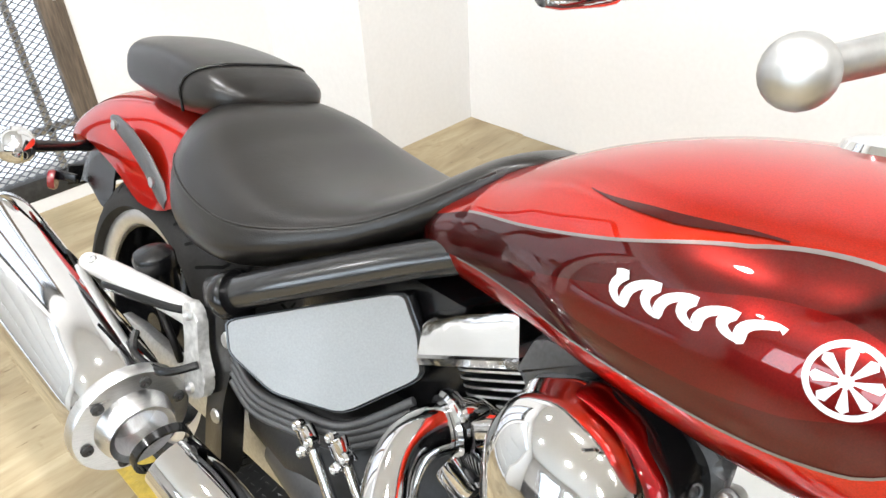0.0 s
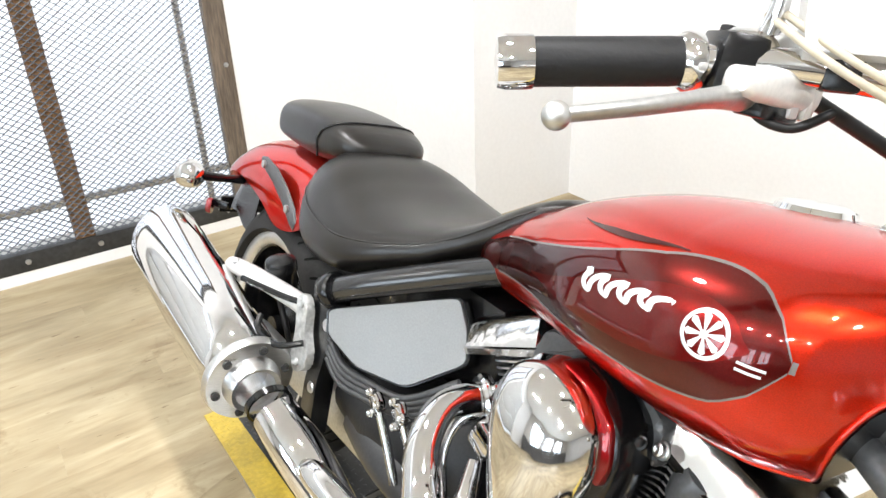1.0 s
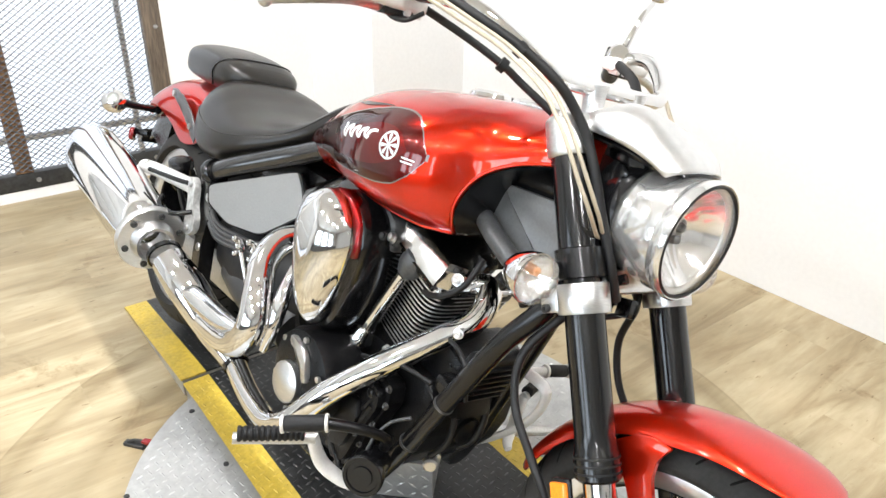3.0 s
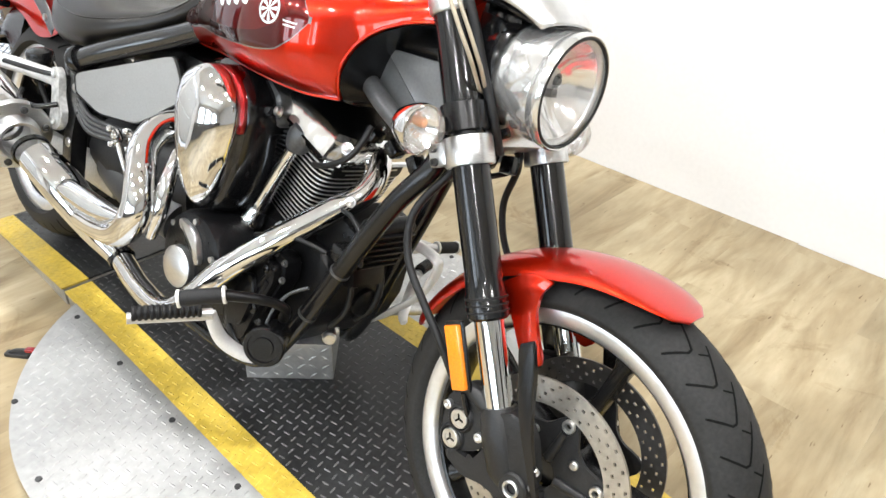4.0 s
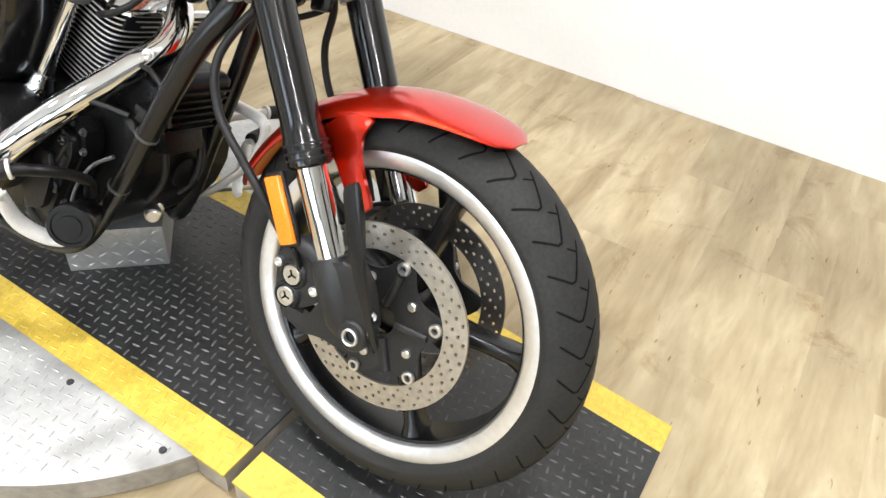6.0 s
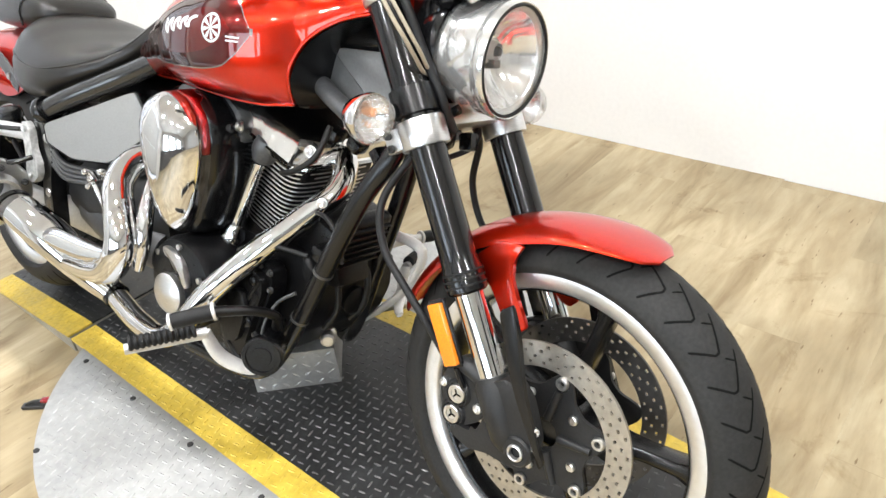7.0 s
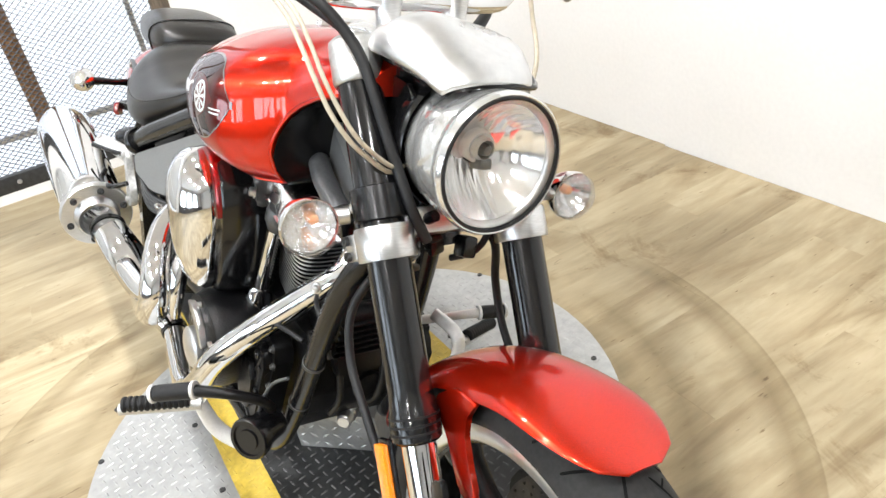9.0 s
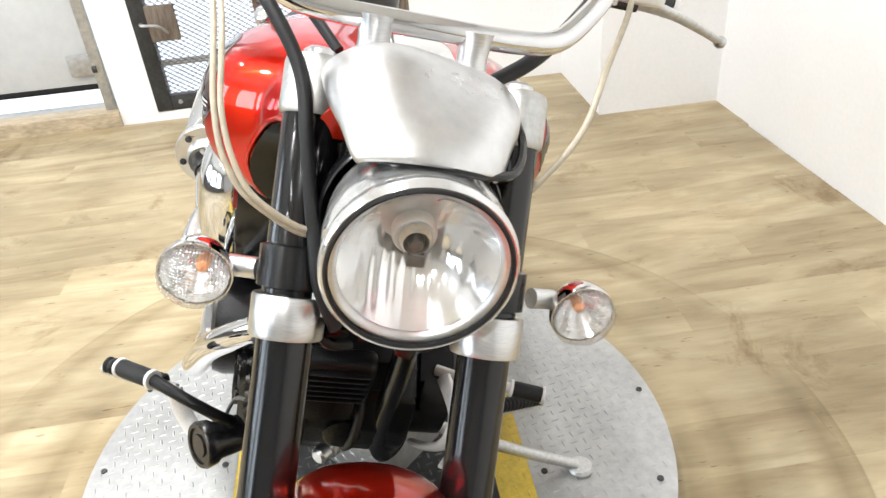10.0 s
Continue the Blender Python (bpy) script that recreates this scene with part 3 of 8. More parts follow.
def lane_piece(parent, xs, zs, name, end_cut=0.0):
    """A stretch of lane: black middle and two yellow stripes; xs, zs: its two ends in the world."""
    (xa, xb), (za, zb) = xs, zs
    def z_at(x):
        return za + (zb - za) * (x - xa) / (xb - xa)
    for y0, y1, mat, lab in ((LANE0, LANE0 + STRIPE, PLATE_YELLOW, "yellow painted stripe"), (LANE0 + STRIPE, LANE1 - STRIPE, PLATE_BLACK, "black painted tread plate"), (LANE1 - STRIPE, LANE1, PLATE_YELLOW, "yellow painted stripe")):
        bm = bmesh.new()
        vs = []
        for x in (xa, xb):
            z = z_at(x)
            for y, dz in ((y0, 0), (y1, 0), (y1, -0.006), (y0, -0.006)):
                vs.append(bm.verts.new((x - TX, y - TY, z + dz - FLOOR)))
        for i in range(4):
            j = (i + 1) % 4
            bm.faces.new((vs[i], vs[j], vs[4 + j], vs[4 + i]))
        bm.faces.new(vs[:4][::-1])
        bm.faces.new(vs[4:])
        part(name, bm, mat, parent, lab)
    bm = bmesh.new()
    vs = []
    for x in (xa, xb):
        z = z_at(x) - 0.006
        for y, zz in ((LANE0 + 0.004, z), (LANE1 - 0.004, z), (LANE1 - 0.004, FLOOR), (LANE0 + 0.004, FLOOR)):
            vs.append(bm.verts.new((x - TX, y - TY, max(zz, FLOOR + 0.0005 if zz == z else FLOOR) - FLOOR)))
    for i in range(4):
        j = (i + 1) % 4
        bm.faces.new((vs[i], vs[j], vs[4 + j], vs[4 + i]))
    bm.faces.new(vs[:4][::-1])
    bm.faces.new(vs[4:])
    part("side_skirt", bm, EDGE, parent, "bare steel side of the lane")


def lugs(parent, mat, inside, z_of, x0, x1, y0, y1, name):
    """Raised tread marks, two ways in turn, where inside(x, y) holds."""
    verts, faces = [], []
    pitch = 0.0228
    i = 0
    x = x0
    while x < x1:
        y, j = y0, 0
        while y < y1:
            if inside(x, y):
                a = radians(12 if (i + j) % 2 else 102)
                c, s = math.cos(a), math.sin(a)
                z = z_of(x) - FLOOR
                b = len(verts)
                for u, v, dz in ((-0.0108, 0, -0.0005), (-0.005, -0.0031, -0.0005), (0.005, -0.0031, -0.0005), (0.0108, 0, -0.0005), (0.005, 0.0031, -0.0005), (-0.005, 0.0031, -0.0005), (-0.005, 0, 0.0014), (0.005, 0, 0.0014)):
                    verts.append((x + u * c - v * s - TX, y + u * s + v * c - TY, z + dz))
                faces += [(b, b + 1, b + 6), (b + 1, b + 2, b + 7, b + 6), (b + 2, b + 3, b + 7), (b + 3, b + 4, b + 7), (b + 4, b + 5, b + 6, b + 7), (b + 5, b, b + 6)]
            y += pitch
            j += 1
        x += pitch
        i += 1
    me = bpy.data.meshes.new(name)
    me.from_pydata(verts, [], faces)
    me.materials.append(mat)
    ob = new(name, me)
    ob.parent = parent
    tagged(ob, kind="stuff")


table = turntable()
GAP = 0.010
lane_piece(table, (TX - TR + GAP, TX + TR - GAP), (0, 0), "lane_plate")
lane_front = thing("front_ramp", "black and yellow tread plate ramp sloping to the floor", "ramp", Matrix.Translation((TX, TY, FLOOR)), "lane ramps")
lane_piece(lane_front, (TX + TR + GAP, RAMP_F), (0, FLOOR + 0.007), "ramp_plate")
lane_rear = thing("rear_ramp", "black and yellow tread plate ramp sloping to the floor", "ramp", Matrix.Translation((TX, TY, FLOOR)), "lane ramps")
lane_piece(lane_rear, (TX - TR - GAP, RAMP_R), (0, FLOOR + 0.007), "ramp_plate")


def ramp_z(x):
    if x > TX + TR:
        return (FLOOR + 0.007) * (x - TX - TR) / (RAMP_F - TX - TR)
    if x < TX - TR:
        return (FLOOR + 0.007) * (TX - TR - x) / (TX - TR - RAMP_R)
    return 0.0


for owner, xa, xb in ((table, TX - TR + 0.02, TX + TR - 0.015), (lane_front, TX + TR + 0.02, RAMP_F - 0.02), (lane_rear, RAMP_R + 0.02, TX - TR - 0.015)):
    lugs(owner, WORN, lambda x, y: True, ramp_z, xa, xb, LANE0 + STRIPE + 0.012, LANE1 - STRIPE - 0.010, "tread_relief")
    lugs(owner, PLATE_YELLOW, lambda x, y: True, ramp_z, xa, xb, LANE0 + 0.012, LANE0 + STRIPE - 0.006, "tread_relief")
    lugs(owner, PLATE_YELLOW, lambda x, y: True, ramp_z, xa, xb, LANE1 - STRIPE + 0.012, LANE1 - 0.006, "tread_relief")
lugs(table, PLATE_GREY, lambda x, y: math.hypot(x - TX, y - TY) < TR - 0.02 and (y < LANE0 - 0.01 or y > LANE1 + 0.01), ramp_z, TX - TR, TX + TR, TY - TR, TY + TR, "tread_relief")
for bx, by in ((1.146, -0.284), (0.90, -0.288), (1.39, -0.286), (0.655, -0.286), (0.42, -0.284), (1.112, 0.585), (0.866, 0.633), (0.62, 0.585), (1.30, 0.365), (1.05, 0.368), (0.80, 0.368), (0.55, 0.368), (1.112, -0.505), (0.866, -0.55), (0.62, -0.505)):
    bm = bmesh.new()
    lathe(bm, [(0.0, 0.0), (0.007, 0.0), (0.0065, 0.003), (0.003, 0.0035), (0.0, 0.002)], Matrix.Translation((bx - TX, by - TY, -FLOOR)), 10)
    part("bolt", bm, DARKSTEEL, table)

# ---- motorcycle: x ahead, y to its left, z up, origin on the ground line; it leans on its stand ----
BIKE = Matrix.Translation((0, -0.093, 0)) @ Matrix.Rotation(radians(-17.0), 4, "X")
moto = thing("motorcycle", "candy red cruiser motorcycle with black seat, leaning on its stand", "motorcycle", BIKE)
MIR = Matrix.Diagonal((1, -1, 1, 1))


def lerp_table(table, x):
    """Smooth values between the rows of a table whose first column is x."""
    xs = [r[0] for r in table]
    x = min(max(x, xs[0]), xs[-1])
    i = max(k for k in range(len(xs) - 1) if xs[k] <= x + 1e-9)
    t = (x - xs[i]) / (xs[i + 1] - xs[i])
    p0, p1, p2, p3 = (table[min(max(k, 0), len(xs) - 1)] for k in (i - 1, i, i + 1, i + 2))
    out = []
    for a, b, c, d in zip(p0[1:], p1[1:], p2[1:], p3[1:]):
        out.append(0.5 * (2 * b + (c - a) * t + (2 * a - 5 * b + 4 * c - d) * t * t + (3 * b - a - 3 * c + d) * t ** 3))
    return out


def oval_ring(x, w, zt, zm, zb, pt, pb, n=40):
    ring = []
    for k in range(n):
        a = 2 * math.pi * k / n
        c, s = math.cos(a), math.sin(a)
        p = pt if s >= 0 else pb
        hh = zt - zm if s >= 0 else zm - zb
        y = w * math.copysign(abs(c) ** (2 / p), c)
        z = zm + hh * math.copysign(abs(s) ** (2 / p), s)
        ring.append(Vector((x, y, z)))
    return ring


# tank: x, half width, top, widest height, bottom
TANK = [
    (0.585, 0.050, 0.752, 0.735, 0.715),
    (0.610, 0.085, 0.776, 0.740, 0.705),
    (0.640, 0.108, 0.800, 0.748, 0.700),
    (0.700, 0.126, 0.840, 0.770, 0.698),
    (0.800, 0.167, 0.889, 0.797, 0.704),
    (0.900, 0.208, 0.922, 0.815, 0.706),
    (1.000, 0.231, 0.938, 0.826, 0.706),
    (1.070, 0.235, 0.945, 0.832, 0.706),
    (1.125, 0.227, 0.949, 0.836, 0.708),
    (1.160, 0.204, 0.950, 0.842, 0.712),
    (1.178, 0.184, 0.951, 0.846, 0.715),
    (1.200, 0.158, 0.952, 0.852, 0.720),
    (1.222, 0.147, 0.952, 0.862, 0.726),
    (1.250, 0.138, 0.952, 0.876, 0.740),
    (1.285, 0.127, 0.951, 0.892, 0.770),
    (1.330, 0.108, 0.948, 0.906, 0.820),
    (1.352, 0.092, 0.944, 0.910, 0.850),
]
# the tank, seats and rear guard stand a little to the machine's right
MIDDLE = -0.014
TOP_P, LOW_P = 2.15, 3.0


def tank_y(x, z):
    w, zt, zm, zb = lerp_table(TANK, x)
    if z >= zm:
        q = min((z - zm) / (zt - zm), 0.999)
        return w * (1 - q ** TOP_P) ** (1 / TOP_P)
    q = min((zm - z) / (zm - zb), 0.999)
    return w * (1 - q ** LOW_P) ** (1 / LOW_P)


# height at which the skin ends: level under the belly, then an arch over the front
ARCH = [(0.585, 0.700), (1.000, 0.700), (1.150, 0.704), (1.166, 0.716), (1.177, 0.740), (1.187, 0.784), (1.198, 0.820), (1.213, 0.842), (1.236, 0.860), (1.270, 0.877), (1.310, 0.889), (1.352, 0.897)]


def tank_lip(x):
    """Distance from the middle and height of the skin's lower edge."""
    w, zt, zm, zb = lerp_table(TANK, x)
    z = max(zm - (zm - zb) * (1 - 0.72 ** LOW_P) ** (1 / LOW_P), lerp_table(ARCH, x)[0])
    return tank_y(x, z), z


def tank_patch(bm, lower, upper, x0, x1, nx=40, nz=10, lift=0.0012, side=-1):
    """A thin skin on the tank's side between two height curves."""
    outer = []
    for i in range(nx + 1):
        x = x0 + (x1 - x0) * i / nx
        a, b = lower(x), upper(x)
        outer.append([Vector((x, side * (tank_y(x, a + (b - a) * j / nz) + lift) + MIDDLE, a + (b - a) * j / nz)) for j in range(nz + 1)])
    sheet(bm, outer)
    return bm


def curve(points):
    table = [(p[0], p[1]) for p in points]
    return lambda x: lerp_table(table, x)[0]


DECAL_UP = curve([(0.615, 0.762), (0.70, 0.795), (0.80, 0.822), (0.90, 0.853), (1.00, 0.886), (1.06, 0.899), (1.105, 0.895), (1.135, 0.875), (1.150, 0.848)])
DECAL_LO = curve([(0.615, 0.728), (0.70, 0.745), (0.80, 0.760), (0.90, 0.765), (1.00, 0.772), (1.06, 0.778), (1.105, 0.789), (1.135, 0.812), (1.150, 0.838)])


def tank():
    bm = bmesh.new()
    xs = [0.585 + (1.352 - 0.585) * i / 190 for i in range(191)]
    rings = []
    for x in xs:
        low = tank_lip(x)[1]
        rings.append([Vector((q.x, q.y + MIDDLE, max(q.z, low))) for q in oval_ring(x, *lerp_table(TANK, x), TOP_P, LOW_P, 72)])
    loft(bm, rings)
    tk = part("fuel_tank", bm, RED, moto, "candy red metallic fuel tank with dark wine side panels", 60)
    for side in (-1, 1):
        bm = bmesh.new()
        tank_patch(bm, DECAL_LO, DECAL_UP, 0.617, 1.150, 48, 12, 0.0010, side)
        part("decal_panel", bm, WINE, tk, "dark wine teardrop painted on the tank side", 60)
        for lo, hi in ((lambda x: DECAL_UP(x) - 0.0006, lambda x: DECAL_UP(x) + 0.0018), (lambda x: DECAL_LO(x) - 0.0018, lambda x: DECAL_LO(x) + 0.0006)):
            bm = bmesh.new()
            tank_patch(bm, lo, hi, 0.70, 1.150, 48, 1, 0.0016, side)
            part("pinstripe", bm, GREYSTRIPE, tk, "grey pinstripe", 60)
        bm = bmesh.new()
        tank_patch(bm, lambda x: 0.838 + (0.849 - 0.838) * 0, lambda x: 0.849, 1.1505, 1.1545, 2, 4, 0.0016, side)
        part("pinstripe", bm, GREYSTRIPE, tk, "", 60)
        # brighter red field inside the panel
        bm = bmesh.new()
        tank_patch(bm, curve([(0.80, 0.786), (0.90, 0.786), (1.00, 0.794), (1.06, 0.806), (1.10, 0.824), (1.122, 0.842)]), curve([(0.80, 0.787), (0.90, 0.820), (1.00, 0.858), (1.06, 0.872), (1.10, 0.866), (1.122, 0.846)]), 0.80, 1.122, 40, 8, 0.0014, side)
        part("decal_field", bm, FIELDRED, tk, "dark red field inside the panel", 60)
        # light flame stroke above the panel
        bm = bmesh.new()
        tank_patch(bm, curve([(0.85, 0.872), (0.94, 0.880), (1.02, 0.8955)]), curve([(0.85, 0.8725), (0.92, 0.8835), (1.02, 0.8965)]), 0.85, 1.02, 20, 2, 0.0014, side)
        part("flame_stroke", bm, WINE, tk, "dark flame stroke", 60)
        # round emblem: ring, hub and eight spokes
        cx, cz = 1.083, 0.843
        bm = bmesh.new()
        def spot(u, v):
            return Vector((cx + u, side * (tank_y(cx + u, cz + v) + 0.0022) + MIDDLE, cz + v))
        n = 40
        for r0, r1 in ((0.0190, 0.0228), (0.0, 0.004)):
            ring0 = [bm.verts.new(spot(max(r0, 1e-4) * math.cos(2 * math.pi * k / n), max(r0, 1e-4) * math.sin(2 * math.pi * k / n))) for k in range(n)]
            ring1 = [bm.verts.new(spot(r1 * math.cos(2 * math.pi * k / n), r1 * math.sin(2 * math.pi * k / n))) for k in range(n)]
            for k in range(n):
                bm.faces.new((ring0[k], ring0[(k + 1) % n], ring1[(k + 1) % n], ring1[k]))
        for k in range(8):
            a = 2 * math.pi * k / 8 + 0.2
            c, s = math.cos(a), math.sin(a)
            q = [spot(r * c - w * s, r * s + w * c) for r, w in ((0.003, -0.0008), (0.0165, -0.0034), (0.0192, 0.0), (0.0165, 0.0034), (0.003, 0.0008))]
            sb = bmesh.new()
            sb.faces.new([sb.verts.new(p) for p in q])
            part("emblem_spoke", sb, WHITEDECAL, tk, "", 60)
        part("emblem", bm, WHITEDECAL, tk, "round white spoked emblem", 60)
        # word mark as one plain flowing swash
        bm = bmesh.new()
        mid = []
        for k in range(97):
            t = k / 96
            x = 0.918 + 0.118 * t
            swing = (0.012 - 0.005 * t) * math.sin(2 * math.pi * 4.2 * t + 0.9)
            mid.append((x + 0.45 * swing + 0.004 * math.sin(2 * math.pi * 8.4 * t), 0.829 + 0.17 * (x - 0.918) + swing))
        rows_ = []
        for k, (x, z) in enumerate(mid):
            a, b = mid[max(k - 1, 0)], mid[min(k + 1, 96)]
            dx, dz = b[0] - a[0], b[1] - a[1]
            q = math.hypot(dx, dz)
            wd = 0.0017 + 0.0026 * abs(dz) / q
            rows_.append([Vector((x + sg * wd * -dz / q, side * (tank_y(x + sg * wd * -dz / q, z + sg * wd * dx / q) + 0.0020) + MIDDLE, z + sg * wd * dx / q)) for sg in (-1, 0, 1)])
        sheet(bm, rows_)
        part("word_mark", bm, WHITEDECAL, tk, "silver word mark drawn as a plain swash", 60)
        for k in range(2):
            bm = bmesh.new()
            z0 = 0.826 + 0.006 * k
            tank_patch(bm, lambda x: z0, lambda x: z0 + 0.0025, 1.116, 1.136 + 0.002 * k, 4, 1, 0.0021, side)
            part("emblem_bar", bm, WHITEDECAL, tk, "", 60)
    # raised seam along the lower edge
    for side in (-1, 1):
        bm = bmesh.new()
        lip = []
        for k in range(90):
            x = 0.64 + (1.335 - 0.64) * k / 89
            y, z = tank_lip(x)
            lip.append((x, side * (y - 0.001) + MIDDLE, z + 0.0005))
        tube(bm, lip, 0.0030, 8, 2)
        part("lower_flange", bm, RED, tk, "", 60)
    # dark tunnel between the two lips
    bm = bmesh.new()
    rows_ = []
    for k in range(160):
        x = 0.66 + (1.345 - 0.66) * k / 159
        y, z = tank_lip(x)
        rows_.append([Vector((x + 0.003, q * (y - 0.004) + MIDDLE, z - 0.003)) for q in [-1 + 2 * i / 12 for i in range(13)]])
    sheet(bm, rows_)
    part("tank_tunnel", bm, SATIN, tk, "black underside tunnel of the tank", 60)
    bm = bmesh.new()
    lathe(bm, [(0.0, 0.010), (0.030, 0.009), (0.042, 0.004), (0.046, -0.006), (0.0, -0.006)], frame_at((1.02, 0, 0.942), (-0.1, 0, 1)), 36)
    part("filler_cap", bm, CHROME, tk, "round chrome fuel filler cap")
    bm = bmesh.new()
    bmx = [oval_ring(x, w, z + h, z, z - 0.02, 2.4, 2.2, 28) for x, w, z, h in ((1.09, 0.010, 0.944, 0.004), (1.10, 0.030, 0.947, 0.009), (1.16, 0.045, 0.951, 0.013), (1.23, 0.042, 0.953, 0.012), (1.27, 0.028, 0.951, 0.008), (1.28, 0.008, 0.949, 0.003))]
    loft(bm, bmx)
    part("tank_console", bm, CHROME, tk, "chrome console on top of the tank")


def swept_skin(bm, stations, thick, n=24):
    """A curved shell: stations of (centre x, z, half width, drop of the edge, lean of the section's up in degrees)."""
    outer, inner = [], []
    for x, z, w, drop, lean in stations:
        up = Vector((math.sin(radians(lean)), 0, math.cos(radians(lean))))
        ro, ri = [], []
        for k in range(n + 1):
            u = -1 + 2 * k / n
            a = abs(u)
            y = w * math.copysign(math.sin(a * math.pi / 2) ** 0.95, u)
            d = drop * (1 - math.cos(a * math.pi / 2) ** 1.1)
            ro.append(Vector((x, y, z)) - up * d)
            ri.append(Vector((x, y * (1 - thick / max(w, 0.01)), z)) - up * (d if k in (0, n) else d + thick))
        outer.append(ro)
        inner.append(ri)
    loft(bm, [o + i[::-1] for o, i in zip(outer, inner)])
    return bm


FW = Vector((1.670, 0, 0.311))
RW = Vector((-0.045, -0.030, 0.293))


def tyre_point(c, r, half, crown, lip, th, u, lift=0.0):
    a = u * math.acos(1 - (r - lip - 0.002) / crown)
    y = half * math.sin(a) if abs(a) < math.pi / 2 else math.copysign(half, a) * (1 - 0.06 * (abs(a) - math.pi / 2))
    rad = r - crown * (1 - math.cos(a)) + lift * max(math.cos(a), 0.2)
    return c + Vector((rad * math.cos(th), y + lift * math.sin(a), rad * math.sin(th)))


def tyre(bm, c, r, half, crown, seat, lip, n=144, m=36):
    """A tyre's carcass; seat: the rim's radius."""
    rows = []
    for k in range(n):
        th = 2 * math.pi * k / n
        ring = [tyre_point(c, r, half, crown, lip, th, -1 + 2 * j / m) for j in range(m + 1)]
        ring += [c + Vector((seat * math.cos(th), half * 0.70, seat * math.sin(th))), c + Vector((seat * math.cos(th), -half * 0.70, seat * math.sin(th)))]
        rows.append([bm.verts.new(p) for p in ring])
    q = len(rows[0])
    for k in range(n):
        a, b = rows[k], rows[(k + 1) % n]
        for i in range(q):
            bm.faces.new((a[i], b[i], b[(i + 1) % q], a[(i + 1) % q]))
    return bm


# one pitch of the tread: lines of (across, along), width
TREAD = [(((0.09, 0.92), (0.24, 0.46), (0.37, 0.02), (0.44, 0.0), (0.60, 0.20), (0.76, 0.40)), 0.0034), (((0.17, 0.66), (0.33, 0.84)), 0.0028)]


def tread_strip(bm, place, line, width, flip):
    """A tapering strip laid along a line on the tyre."""
    fine = []
    for (u0, v0), (u1, v1) in zip(line, line[1:]):
        for i in range(5):
            fine.append((u0 + (u1 - u0) * i / 5, v0 + (v1 - v0) * i / 5))
    fine.append(line[-1])
    pts = [place(u * flip, v, 0.0007) for u, v in fine]
    prev = None
    for i, p in enumerate(pts):
        d = pts[min(i + 1, len(pts) - 1)] - pts[max(i - 1, 0)]
        nrm = place(fine[i][0] * flip, fine[i][1], 0.01) - p
        sd = d.cross(nrm).normalized() * width * (0.35 if i in (0, len(pts) - 1) else 0.5)
        cur = (bm.verts.new(p - sd), bm.verts.new(p + sd))
        if prev:
            bm.faces.new((prev[0], cur[0], cur[1], prev[1]))
        prev = cur


def brake_disc(bm, c, y, r_out, r_in, holes=True, n=150, thick=0.0045):
    """A drilled disc with real holes."""
    m = 9
    ang = [2 * math.pi * k / n for k in range(n)]
    rad = [r_in + (r_out - r_in) * j / m for j in range(m + 1)]
    grid = [[[bm.verts.new(c + Vector((rr * math.cos(a), y + s * thick / 2, rr * math.sin(a)))) for rr in rad] for a in ang] for s in (-1, 1)]
    gone = set()
    if holes:
        for k in range(n):
            for j, ph in ((1, 0), (3, 2), (5, 4), (7, 1)):
                if (k + ph) % 5 == 0:
                    gone.add((k, j))
    for k in range(n):
        k2 = (k + 1) % n
        for j in range(m):
            if (k, j) in gone:
                a = (grid[0][k][j], grid[0][k2][j], grid[0][k2][j + 1], grid[0][k][j + 1])
                b = (grid[1][k][j], grid[1][k2][j], grid[1][k2][j + 1], grid[1][k][j + 1])
                for i in range(4):
                    bm.faces.new((a[i], a[(i + 1) % 4], b[(i + 1) % 4], b[i]))
                continue
            bm.faces.new((grid[0][k][j], grid[0][k][j + 1], grid[0][k2][j + 1], grid[0][k2][j]))
            bm.faces.new((grid[1][k][j], grid[1][k2][j], grid[1][k2][j + 1], grid[1][k][j + 1]))
        bm.faces.new((grid[0][k][0], grid[0][k2][0], grid[1][k2][0], grid[1][k][0]))
        bm.faces.new((grid[0][k][m], grid[1][k][m], grid[1][k2][m], grid[0][k2][m]))
    return bm


